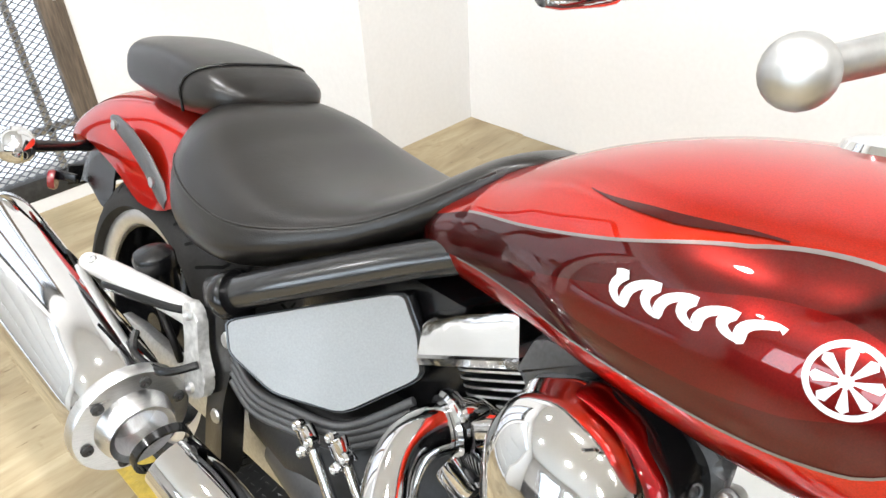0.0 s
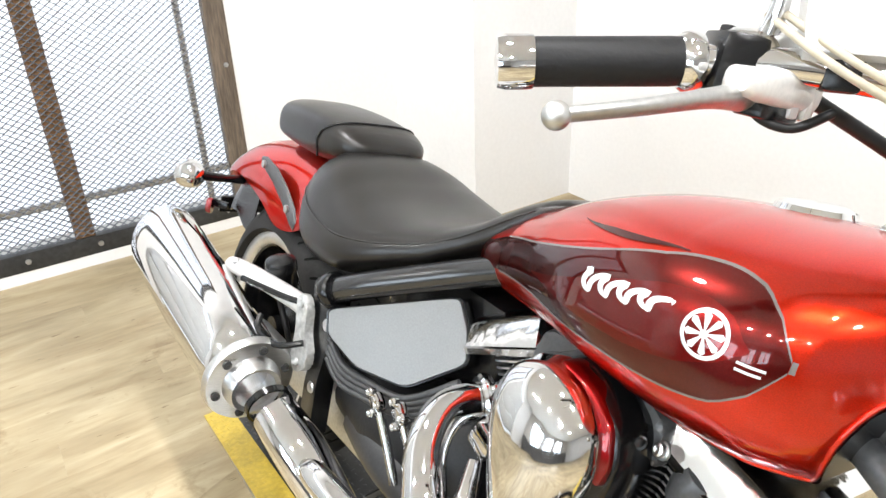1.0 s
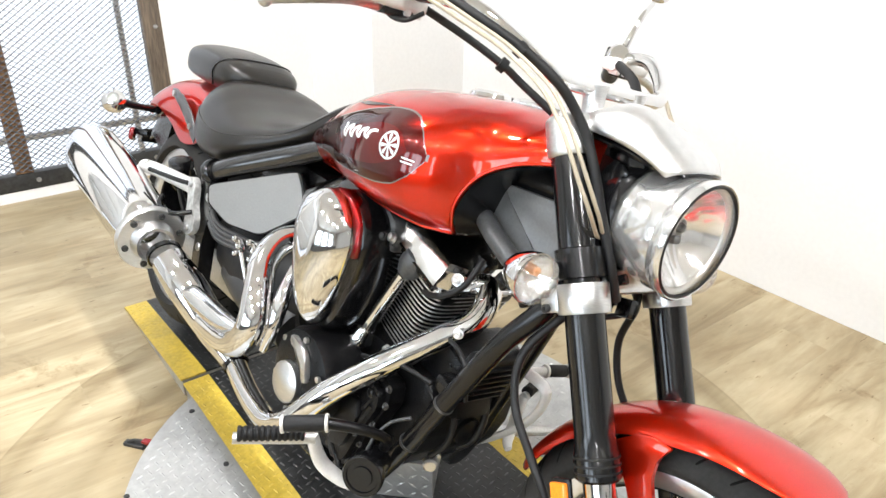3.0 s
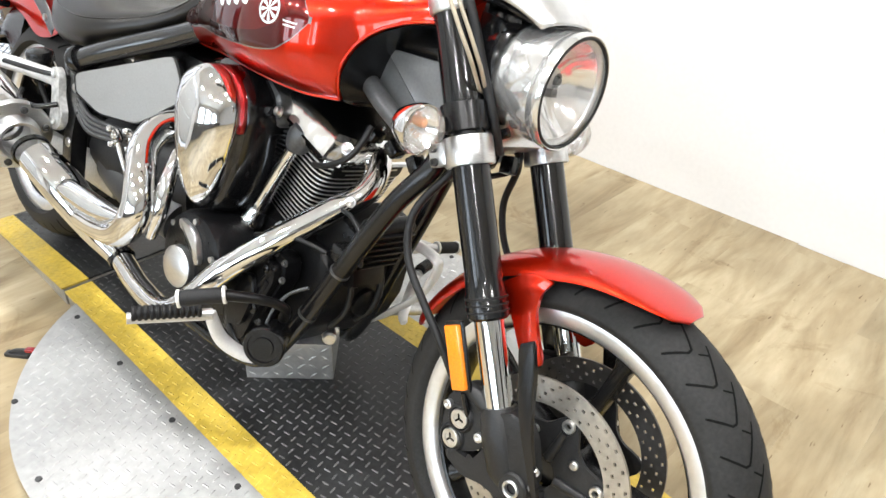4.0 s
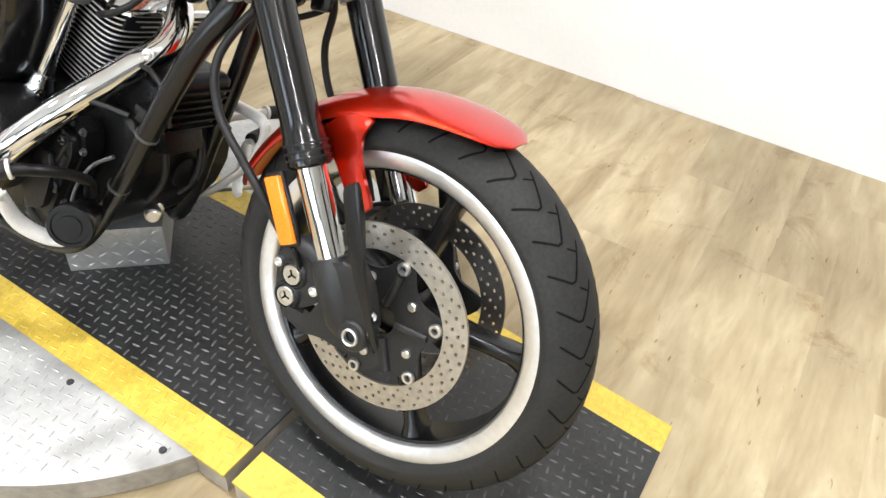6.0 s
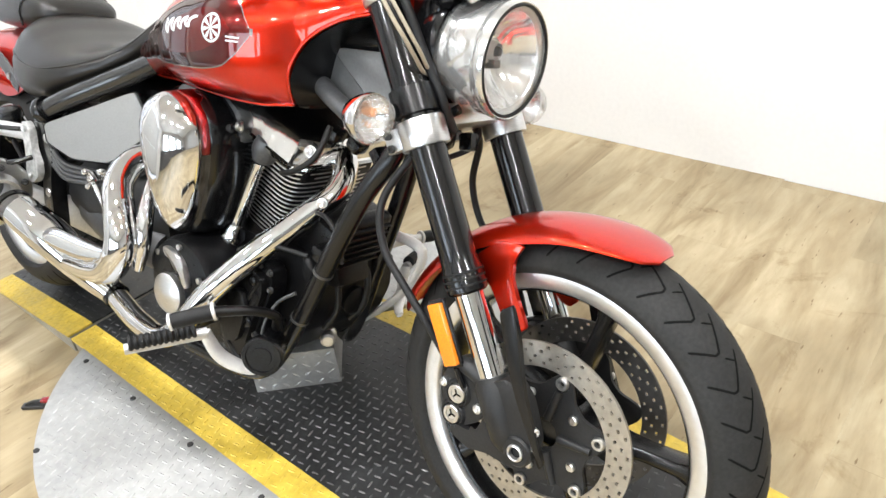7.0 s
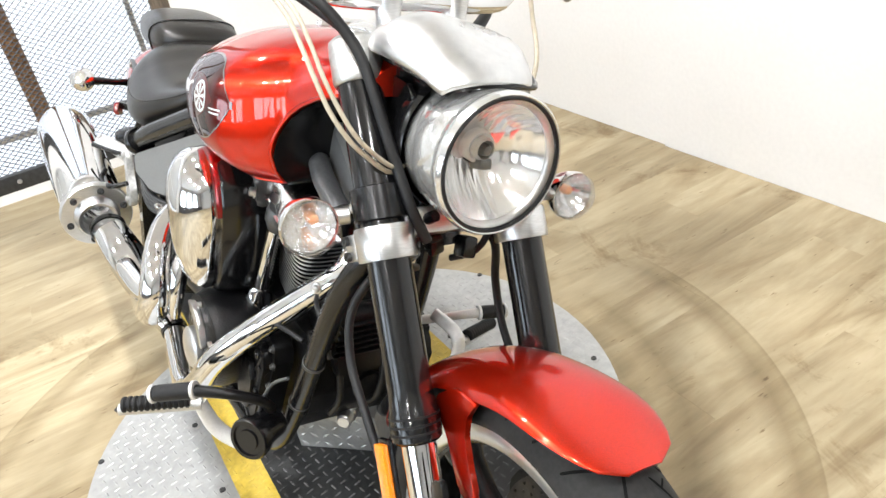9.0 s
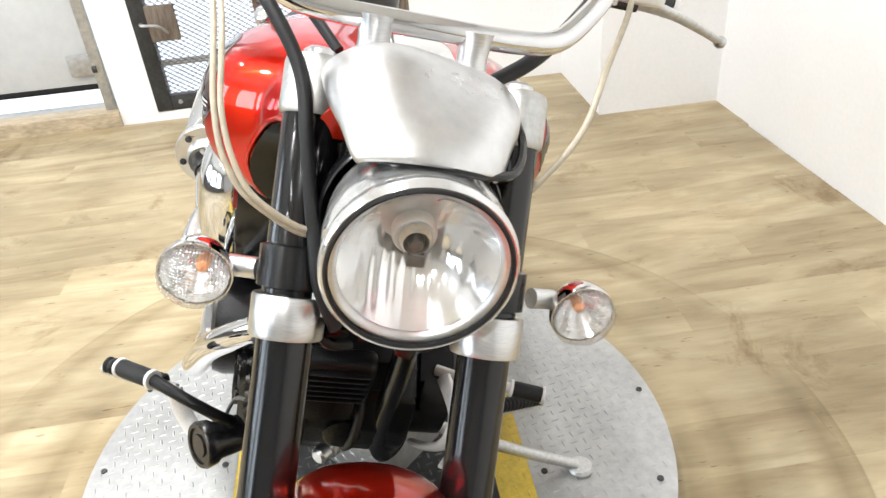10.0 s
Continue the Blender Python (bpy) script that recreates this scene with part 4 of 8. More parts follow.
def wheel(name, c, r_tyre, half, seat, lip, rim_half, spokes, label, disc_y, disc_r, phase=0.0):
    yaxis = frame_at(c, (0, 1, 0))
    bm = bmesh.new()
    h = rim_half
    lathe(bm, [(lip - 0.040, -h + 0.016), (lip - 0.034, -h + 0.012), (seat - 0.004, -h + 0.016), (seat - 0.012, 0), (seat - 0.004, h - 0.016), (lip - 0.034, h - 0.012), (lip - 0.040, h - 0.016), (lip - 0.043, 0), (lip - 0.040, -h + 0.016)], yaxis, 96)
    w = part(name, bm, SATIN, moto, label, 50)
    for sg in (-1, 1):
        bm = bmesh.new()
        lathe(bm, [(r, sg * q) for r, q in ((lip - 0.036, h - 0.014), (lip - 0.034, h - 0.007), (lip - 0.030, h - 0.003), (lip - 0.004, h), (lip, h - 0.003), (lip, h - 0.012), (lip - 0.028, h - 0.016), (lip - 0.036, h - 0.014))], yaxis, 96)
        part("rim_lip", bm, RIMALU, w, "machined bright rim lip", 50)
    bm = bmesh.new()
    crown = half * 0.96 if half < 0.08 else half * 0.80
    tyre(bm, c, r_tyre, half, crown, seat - 0.002, lip)
    ty = part("tyre", bm, RUBBER, w, "black rubber tyre with cut tread grooves", 60)
    bm = bmesh.new()
    pitch = 2 * math.pi / 36
    for k in range(36):
        for flip in (-1, 1):
            for line, width in TREAD:
                tread_strip(bm, lambda u, v, h: tyre_point(c, r_tyre, half, crown, lip, (k + v + (0.5 if flip < 0 else 0)) * pitch, u, h), line, width * half / 0.060, flip)
    tagged(part("tread_groove", bm, GROOVE, ty, "dark cut tread grooves", 60), kind="stuff")
    bm = bmesh.new()
    lathe(bm, [(0.0, -h * 0.9), (0.028, -h * 0.9), (0.032, -h * 0.5), (0.050, -h * 0.4), (0.050, h * 0.4), (0.032, h * 0.5), (0.028, h * 0.9), (0.0, h * 0.9)], yaxis, 32)
    part("hub", bm, SATIN, w, "satin black hub")
    for k in range(spokes):
        a = 2 * math.pi * k / spokes + phase
        bm = bmesh.new()
        rings = []
        for rr, ww, tt in ((0.040, 0.022, 0.036), (0.09, 0.014, 0.028), (0.15, 0.0115, 0.022), (lip - 0.060, 0.0125, 0.024), (lip - 0.040, 0.020, 0.030)):
            dirv = Vector((math.cos(a), 0, math.sin(a)))
            tan = Vector((-math.sin(a), 0, math.cos(a)))
            rings.append([c + rr * dirv + ww * math.copysign(abs(math.cos(q)) ** 0.6, math.cos(q)) * tan + Vector((0, tt * math.copysign(abs(math.sin(q)) ** 0.6, math.sin(q)), 0)) for q in [2 * math.pi * i / 12 for i in range(12)]])
        loft(bm, rings)
        part("spoke", bm, SATIN, w, "", 50)
    # left-hand discs take the darker copy, which stands in for mirrored shade
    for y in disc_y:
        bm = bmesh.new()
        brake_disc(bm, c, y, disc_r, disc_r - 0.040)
        part("brake_disc", bm, DISCSTEEL if y < 0 else SHADEDISC, w, "drilled steel brake disc" if y < 0 else "drilled steel brake disc, shade put into its colour", 25)
        s = math.copysign(1, y)
        bm = bmesh.new()
        n = 72
        rings = []
        for k in range(n):
            a = 2 * math.pi * k / n
            lobe = 0.5 + 0.5 * math.cos(6 * (a - 0.3))
            ro = 0.080 + (disc_r - 0.038 - 0.080) * lobe ** 1.6
            dirv = Vector((math.cos(a), 0, math.sin(a)))
            rings.append([c + rr * dirv + Vector((0, y - s * 0.003 + yy, 0)) for rr, yy in ((0.026, -0.003), (ro, -0.003), (ro, 0.003), (0.026, 0.003))])
        rows_ = [[bm.verts.new(p) for p in ring] for ring in rings]
        for k in range(n):
            u1, u2 = rows_[k], rows_[(k + 1) % n]
            for q in range(4):
                bm.faces.new((u1[q], u2[q], u2[(q + 1) % 4], u1[(q + 1) % 4]))
        part("disc_carrier", bm, CASTBLACK, w, "black lobed disc carrier")
        for k in range(5):
            a = 2 * math.pi * k / 5 + 0.75
            bm = bmesh.new()
            lathe(bm, [(0.0, 0.0), (0.0075, 0.0), (0.0075, 0.004), (0.005, 0.006), (0.0, 0.006)], frame_at(c + Vector((0.066 * math.cos(a), y, 0.066 * math.sin(a))), (0, s, 0)), 14)
            part("carrier_bolt", bm, BRUSHED, w)
            bm = bmesh.new()
            pr = c + Vector((0.0, y + s * 0.001, 0.0))
            tube(bm, [pr + Vector((0.030 * math.cos(a + 0.6), 0, 0.030 * math.sin(a + 0.6))), pr + Vector((0.084 * math.cos(a + 0.6), 0, 0.084 * math.sin(a + 0.6)))], [0.008, 0.006], 10)
            part("carrier_rib", bm, CASTBLACK, w)
        for k in range(6):
            a = 2 * math.pi * k / 6 + 0.3
            p = c + Vector((0.0985 * disc_r / 0.149 * math.cos(a), y + s * 0.002, 0.0985 * disc_r / 0.149 * math.sin(a)))
            bm = bmesh.new()
            lathe(bm, [(0.004, 0.0), (0.0105, 0.0), (0.0105, 0.004), (0.009, 0.006), (0.0055, 0.006), (0.004, 0.001), (0.004, 0.0)], frame_at(p, (0, s, 0)), 16)
            part("disc_button", bm, BRUSHED, w)
    return w


AX = Vector((0.4735, 0, -0.8808))  # down along the fork


def fork_pt(s, side=0, lat=0.104, out=0.0):
    """s metres down the leg from its top, lat to its side, out ahead of it."""
    p = Vector((1.302, 0, 0.950)) + AX * s
    f = Vector((0.8808, 0, 0.4735))
    return p + f * out + Vector((0, side * lat - 0.008, 0))


def fork():
    for side in (-1, 1):
        bm = bmesh.new()
        lathe(bm, [(0.0, -0.005), (0.028, -0.005), (0.0290, 0.0), (0.0290, 0.20), (0.0283, 0.22), (0.0283, 0.43), (0.0298, 0.455), (0.0318, 0.46), (0.0318, 0.492), (0.028, 0.496), (0.0, 0.496)], frame_at(fork_pt(0, side), AX), 40)
        leg = part("fork_leg", bm, BLACK, moto, "gloss black upside-down fork leg")
        for k in range(3):
            bm = bmesh.new()
            lathe(bm, [(0.029, 0.0), (0.0325, 0.0), (0.0325, 0.003), (0.029, 0.003), (0.029, 0.0)], frame_at(fork_pt(0.462 + k * 0.010, side), AX), 40)
            part("ring", bm, GRIP, leg)
        bm = bmesh.new()
        lathe(bm, [(0.0, 0.49), (0.0225, 0.49), (0.0225, 0.66), (0.0, 0.66)], frame_at(fork_pt(0, side), AX), 32)
        part("stanchion", bm, CHROME, leg, "polished chrome inner tube")
        bm = bmesh.new()
        lathe(bm, [(0.0, 0.625), (0.026, 0.625), (0.031, 0.64), (0.032, 0.67), (0.030, 0.72), (0.022, 0.74), (0.0, 0.74)], frame_at(fork_pt(0, side), AX), 28)
        side_plate(bm, round_poly([(1.598, 0.394), (1.642, 0.418), (1.672, 0.389), (1.697, 0.329), (1.690, 0.292), (1.664, 0.279), (1.621, 0.281), (1.585, 0.272), (1.541, 0.286), (1.552, 0.302), (1.592, 0.303), (1.608, 0.338), (1.606, 0.372)], 0.22), side * 0.110 - 0.008 - 0.016, 0.032, 0.008)
        foot = part("fork_foot", bm, CASTBLACK, leg, "charcoal cast fork foot")
        bm = bmesh.new()
        lathe(bm, [(0.0, -0.012), (0.024, -0.012), (0.024, 0.002), (0.021, 0.005), (0.010, 0.005), (0.010, -0.002), (0.0, -0.002)], frame_at((1.672, side * 0.126 - 0.008, 0.312), (0, side, 0)), 28)
        part("axle_boss", bm, CASTBLACK, leg, "charcoal axle boss")
        bm = bmesh.new()
        lathe(bm, [(0.0085, -0.002), (0.0135, -0.002), (0.0135, 0.003), (0.0115, 0.0045), (0.0095, 0.003), (0.0085, -0.002)], frame_at((1.672, side * 0.131 - 0.008, 0.312), (0, side, 0)), 24)
        part("axle_nut", bm, BRUSHED, leg, "bright axle end ring")
        for px, pz in ((1.700, 0.352), (1.704, 0.328)):
            bm = bmesh.new()
            lathe(bm, [(0.0, 0.0), (0.0065, 0.0), (0.0065, 0.010), (0.004, 0.012), (0.0, 0.010)], frame_at((px - 0.012, side * 0.118 - 0.008, pz), (0.8, side * 0.6, 0.2)), 12)
            part("pinch_bolt", bm, BRUSHED, leg)
        # blade ahead of the leg
        bm = bmesh.new()
        side_plate(bm, round_poly([(1.610, 0.517), (1.630, 0.533), (1.649, 0.489), (1.668, 0.416), (1.682, 0.383), (1.718, 0.312), (1.713, 0.303), (1.689, 0.345), (1.659, 0.394), (1.637, 0.439)], 0.16), side * 0.126 - 0.008 - 0.004, 0.008, 0.003)
        part("blade_guard", bm, SATIN, leg, "black blade-shaped guard")
        # reflector on the outside
        bm = bmesh.new()
        zax = Vector((0, side, 0))
        xax = AX.copy()
        yax = zax.cross(xax)
        mm = Matrix(((xax[0], yax[0], zax[0], 0), (xax[1], yax[1], zax[1], 0), (xax[2], yax[2], zax[2], 0), (0, 0, 0, 1)))
        mm = Matrix.Translation(fork_pt(0.548, side, 0.134, -0.046)) @ mm
        rbox(bm, (0.098, 0.026, 0.010), mm, 0.003)
        ref = part("side_reflector", bm, AMBER, moto, "amber side reflector in a black holder")
        bm = bmesh.new()
        rbox(bm, (0.108, 0.032, 0.008), mm @ Matrix.Translation((0, 0, -0.007)), 0.003)
        part("holder", bm, SATIN, ref)
        bm = bmesh.new()
        tube(bm, [mm @ Vector((0.055, 0, -0.008)), mm @ Vector((0.085, -0.002, -0.012)), fork_pt(0.66, side, 0.11, -0.05)], 0.005, 8)
        part("holder_stem", bm, SATIN, ref)
        # caliper behind the leg
        bm = bmesh.new()
        outl = round_poly([(1.516, 0.367), (1.534, 0.404), (1.584, 0.412), (1.612, 0.396), (1.606, 0.340), (1.592, 0.318), (1.560, 0.296), (1.538, 0.286), (1.523, 0.306)], 0.22)
        side_plate(bm, outl, side * 0.098 - 0.008 - 0.020, 0.040, 0.008)
        cal = part("brake_caliper", bm, CASTBLACK, moto, "charcoal four-piston brake caliper")
        for px, pz in ((1.551, 0.352), (1.546, 0.314)):
            at = frame_at((px, side * 0.1175 - 0.008, pz), (0, side, 0))
            bm = bmesh.new()
            lathe(bm, [(0.0, -0.030), (0.0250, -0.030), (0.0250, -0.004), (0.0225, 0.004), (0.0200, 0.0065), (0.0185, 0.0065), (0.0175, 0.001), (0.0, 0.001)], at, 32)
            part("piston_boss", bm, CASTBLACK, cal, "round boss")
            bm = bmesh.new()
            lathe(bm, [(0.0, 0.0), (0.0160, 0.0), (0.0160, 0.0060), (0.0145, 0.0080), (0.0095, 0.0080), (0.0090, 0.0065), (0.0, 0.0065)], at, 28)
            cap = part("piston_cap", bm, BRUSHED, cal, "bright round piston cap")
            for k in range(3):
                bm = bmesh.new()
                rbox(bm, (0.0030, 0.0085, 0.0014), at @ Matrix.Rotation(2.0944 * k + 0.4, 4, "Z") @ Matrix.Translation((0, 0.0040, 0.0068)), 0.0004, 1)
                part("key_slot", bm, GROOVE, cap)
        bm = bmesh.new()
        tube(bm, [(1.524, side * 0.105 - 0.008, 0.392), (1.560, side * 0.116 - 0.008, 0.402), (1.600, side * 0.112 - 0.008, 0.384)], [0.010, 0.013, 0.012], 14, 5)
        part("bridge", bm, CASTBLACK, cal, "rounded bridge of the caliper")
        for px, pz in ((1.524, 0.362), (1.592, 0.344)):
            bm = bmesh.new()
            lathe(bm, [(0.0, 0.0), (0.0075, 0.0), (0.0075, 0.008), (0.004, 0.009), (0.0, 0.006)], frame_at((px, side * 0.117 - 0.008, pz), (0, side, 0)), 12)
            part("bolt", bm, BRUSHED, cal)
    # triple clamps
    bm = bmesh.new()
    for side in (-1, 1):
        lathe(bm, [(0.0295, 0.228), (0.0365, 0.228), (0.0375, 0.231), (0.0375, 0.267), (0.0365, 0.270), (0.0295, 0.270), (0.0295, 0.228)], frame_at(fork_pt(0, side), AX), 40)
    c = fork_pt(0.2485)
    m = Matrix.Translation(c - Vector((0.02, 0, -0.012))) @ Matrix.Rotation(radians(28.3), 4, "Y").inverted()
    rbox(bm, (0.07, 0.17, 0.036), m, 0.008)
    lc = part("lower_clamp", bm, BRUSHED, moto, "brushed aluminium lower fork clamp")
    for side in (-1, 1):
        bm = bmesh.new()
        turn = Matrix.Rotation(radians(28.3), 4, "Y").inverted()
        for o in (-0.0055, 0.0055):
            rbox(bm, (0.030, 0.008, 0.034), Matrix.Translation(fork_pt(0.249, side, 0.128 + o, -0.034)) @ turn, 0.003)
        part("split_tab", bm, BRUSHED, lc, "slotted clamp tab")
        for o in (-0.010, 0.010):
            bm = bmesh.new()
            lathe(bm, [(0.0, 0.0), (0.0062, 0.0), (0.0062, 0.006), (0.0035, 0.006), (0.003, 0.003), (0.0, 0.003)], frame_at(fork_pt(0.249 + o, side, 0.1375, -0.038), (0, side, 0)), 14)
            part("bolt", bm, DARKSTEEL, lc)
    bm = bmesh.new()
    for side in (-1, 1):
        lathe(bm, [(0.0, -0.008), (0.028, -0.008), (0.0315, -0.005), (0.0328, 0.0), (0.0335, 0.040), (0.0330, 0.047), (0.031, 0.050), (0.0, 0.050)], frame_at(fork_pt(0, side), AX), 40)
    m = Matrix.Translation(fork_pt(0.012) - Vector((0.01, 0, 0))) @ Matrix.Rotation(radians(28.3), 4, "Y").inverted()
    rbox(bm, (0.06, 0.19, 0.034), m, 0.009)
    uc = part("upper_clamp", bm, CASTALU, moto, "satin silver upper fork clamp")
    for side in (-1, 1):
        bm = bmesh.new()
        lathe(bm, [(0.0, 0.0), (0.016, 0.0), (0.016, 0.008), (0.010, 0.012), (0.0, 0.012)], frame_at(fork_pt(-0.007, side), -AX), 18)
        part("fork_cap", bm, BRUSHED, uc)
    bm = bmesh.new()
    tube(bm, [fork_pt(-0.01, 0, 0, -0.03), fork_pt(0.26, 0, 0, -0.05)], 0.032, 24)
    part("steering_head", bm, SATIN, moto, "satin black steering head")
    bm = bmesh.new()
    rbox(bm, (0.080, 0.158, 0.104), Matrix.Translation((1.322, 0, 0.897)), 0.016)
    part("steering_cover", bm, SATIN, moto, "black cover round the steering head")


def front_fender():
    bm = bmesh.new()
    st = []
    for i in range(37):
        t = i / 36
        a = 70 + (163 - 70) * t
        ar = radians(a)
        r = 0.3300 + 0.004 * math.sin(math.pi * t)
        nose = math.sqrt(1 - (1 - min(t / 0.20, 1)) ** 2)
        tail = math.sqrt(1 - (1 - min((1 - t) / 0.12, 1)) ** 2)
        w = 0.081 * (0.30 + 0.70 * nose) * (0.5 + 0.5 * tail)
        drop = 0.034 * (0.12 + 0.88 * min(1, t / 0.35)) * (0.5 + 0.5 * tail)
        st.append((FW.x + r * math.cos(ar), FW.z + r * math.sin(ar), w, drop, 90 - a))
    swept_skin(bm, st, 0.0035, 28)
    f = part("front_fender", bm, RED, moto, "candy red front mudguard", 60)
    for side in (-1, 1):
        bm = bmesh.new()
        out = round_poly([(1.515, 0.556), (1.560, 0.598), (1.604, 0.600), (1.589, 0.574), (1.590, 0.545), (1.606, 0.512), (1.628, 0.478), (1.612, 0.462), (1.590, 0.470), (1.556, 0.520)], 0.25)
        side_plate(bm, out, min(side * 0.074, side * 0.082), 0.008, 0.003)
        part("fender_stay", bm, RED, f, "red stay between fender and fork", 60)


RF = [(-0.505, 0.545, 0.070, 0.025, -62), (-0.480, 0.592, 0.092, 0.045, -52), (-0.430, 0.636, 0.106, 0.065, -40), (-0.360, 0.676, 0.114, 0.090, -27), (-0.270, 0.705, 0.120, 0.115, -15), (-0.160, 0.724, 0.124, 0.145, -6), (-0.050, 0.732, 0.126, 0.180, 0), (0.050, 0.730, 0.126, 0.165, 4), (0.130, 0.725, 0.124, 0.120, 6)]


def rear_fender():
    table = [(i, *row) for i, row in enumerate(RF)]
    st = [tuple(lerp_table(table, i * (len(RF) - 1) / 28)) for i in range(29)]
    bm = bmesh.new()
    swept_skin(bm, st, 0.004, 28)
    bmesh.ops.translate(bm, vec=(0, MIDDLE, 0), verts=bm.verts)
    f = part("rear_fender", bm, RED, moto, "candy red rear mudguard", 60)
    bm = bmesh.new()
    tb = [(-0.500, 0.455, 0.080, 0.020, -70), (-0.492, 0.515, 0.096, 0.090, -62), (-0.450, 0.575, 0.106, 0.140, -46), (-0.37, 0.625, 0.112, 0.185, -28), (-0.26, 0.66, 0.114, 0.190, -12)]
    tb = [(i, *row) for i, row in enumerate(tb)]
    swept_skin(bm, [tuple(lerp_table(tb, i * 4 / 14)) for i in range(15)], 0.004, 20)
    part("inner_mudguard", bm, SATIN, f, "black plastic inner mudguard")
    bm = bmesh.new()
    rbox(bm, (0.010, 0.16, 0.05), Matrix.Translation((-0.560, 0, 0.44)) @ Matrix.Rotation(radians(12), 4, "Y"), 0.003)
    part("plate_holder", bm, SATIN, f, "black number plate holder")
    bm = bmesh.new()
    lathe(bm, [(0, -0.006), (0.021, -0.006), (0.023, 0.0), (0.021, 0.008), (0.0, 0.011)], frame_at((-0.470, -0.140, 0.462), (-0.55, -0.85, 0)), 20)
    rf = part("side_reflector", bm, REDLENS, f, "round red reflector")
    bm = bmesh.new()
    rbox(bm, (0.056, 0.010, 0.020), Matrix.Translation((-0.448, -0.122, 0.474)) @ Matrix.Rotation(radians(30), 4, "Z"), 0.003)
    part("bracket", bm, SATIN, rf, "black reflector bracket")
    bm = bmesh.new()
    rings = [oval_ring(x, w, z + h, z, z - h, 2, 2, 24) for x, w, z, h in ((-0.44, 0.05, 0.622, 0.02), (-0.47, 0.050, 0.610, 0.026), (-0.510, 0.042, 0.585, 0.024), (-0.528, 0.02, 0.572, 0.012))]
    loft(bm, rings)
    part("tail_light", bm, REDLENS, f, "red tail lamp")
    # bright strut on each side between fender and seat
    for side in (-1, 1):
        bm = bmesh.new()
        rings = []
        for x, z, w, h in ((-0.165, 0.676, 0.004, 0.006), (-0.145, 0.672, 0.007, 0.014), (-0.085, 0.658, 0.008, 0.018), (-0.02, 0.630, 0.008, 0.020), (0.030, 0.598, 0.008, 0.020), (0.052, 0.580, 0.005, 0.012)):
            rings.append([Vector((x + 0.3 * h * math.cos(q), side * (0.137 + w * math.sin(q)), z + h * math.cos(q))) for q in [2 * math.pi * i / 14 for i in range(14)]])
        loft(bm, rings)
        s = part("fender_strut", bm, GUNMETAL, f, "dark grey fender strut with bolts")
        for x, z in ((-0.135, 0.670), (0.015, 0.610)):
            bm = bmesh.new()
            lathe(bm, [(0, 0), (0.009, 0), (0.009, 0.005), (0.0, 0.006)], frame_at((x, side * 0.144, z), (0, side, 0)), 14)
            part("bolt", bm, BRUSHED, s)


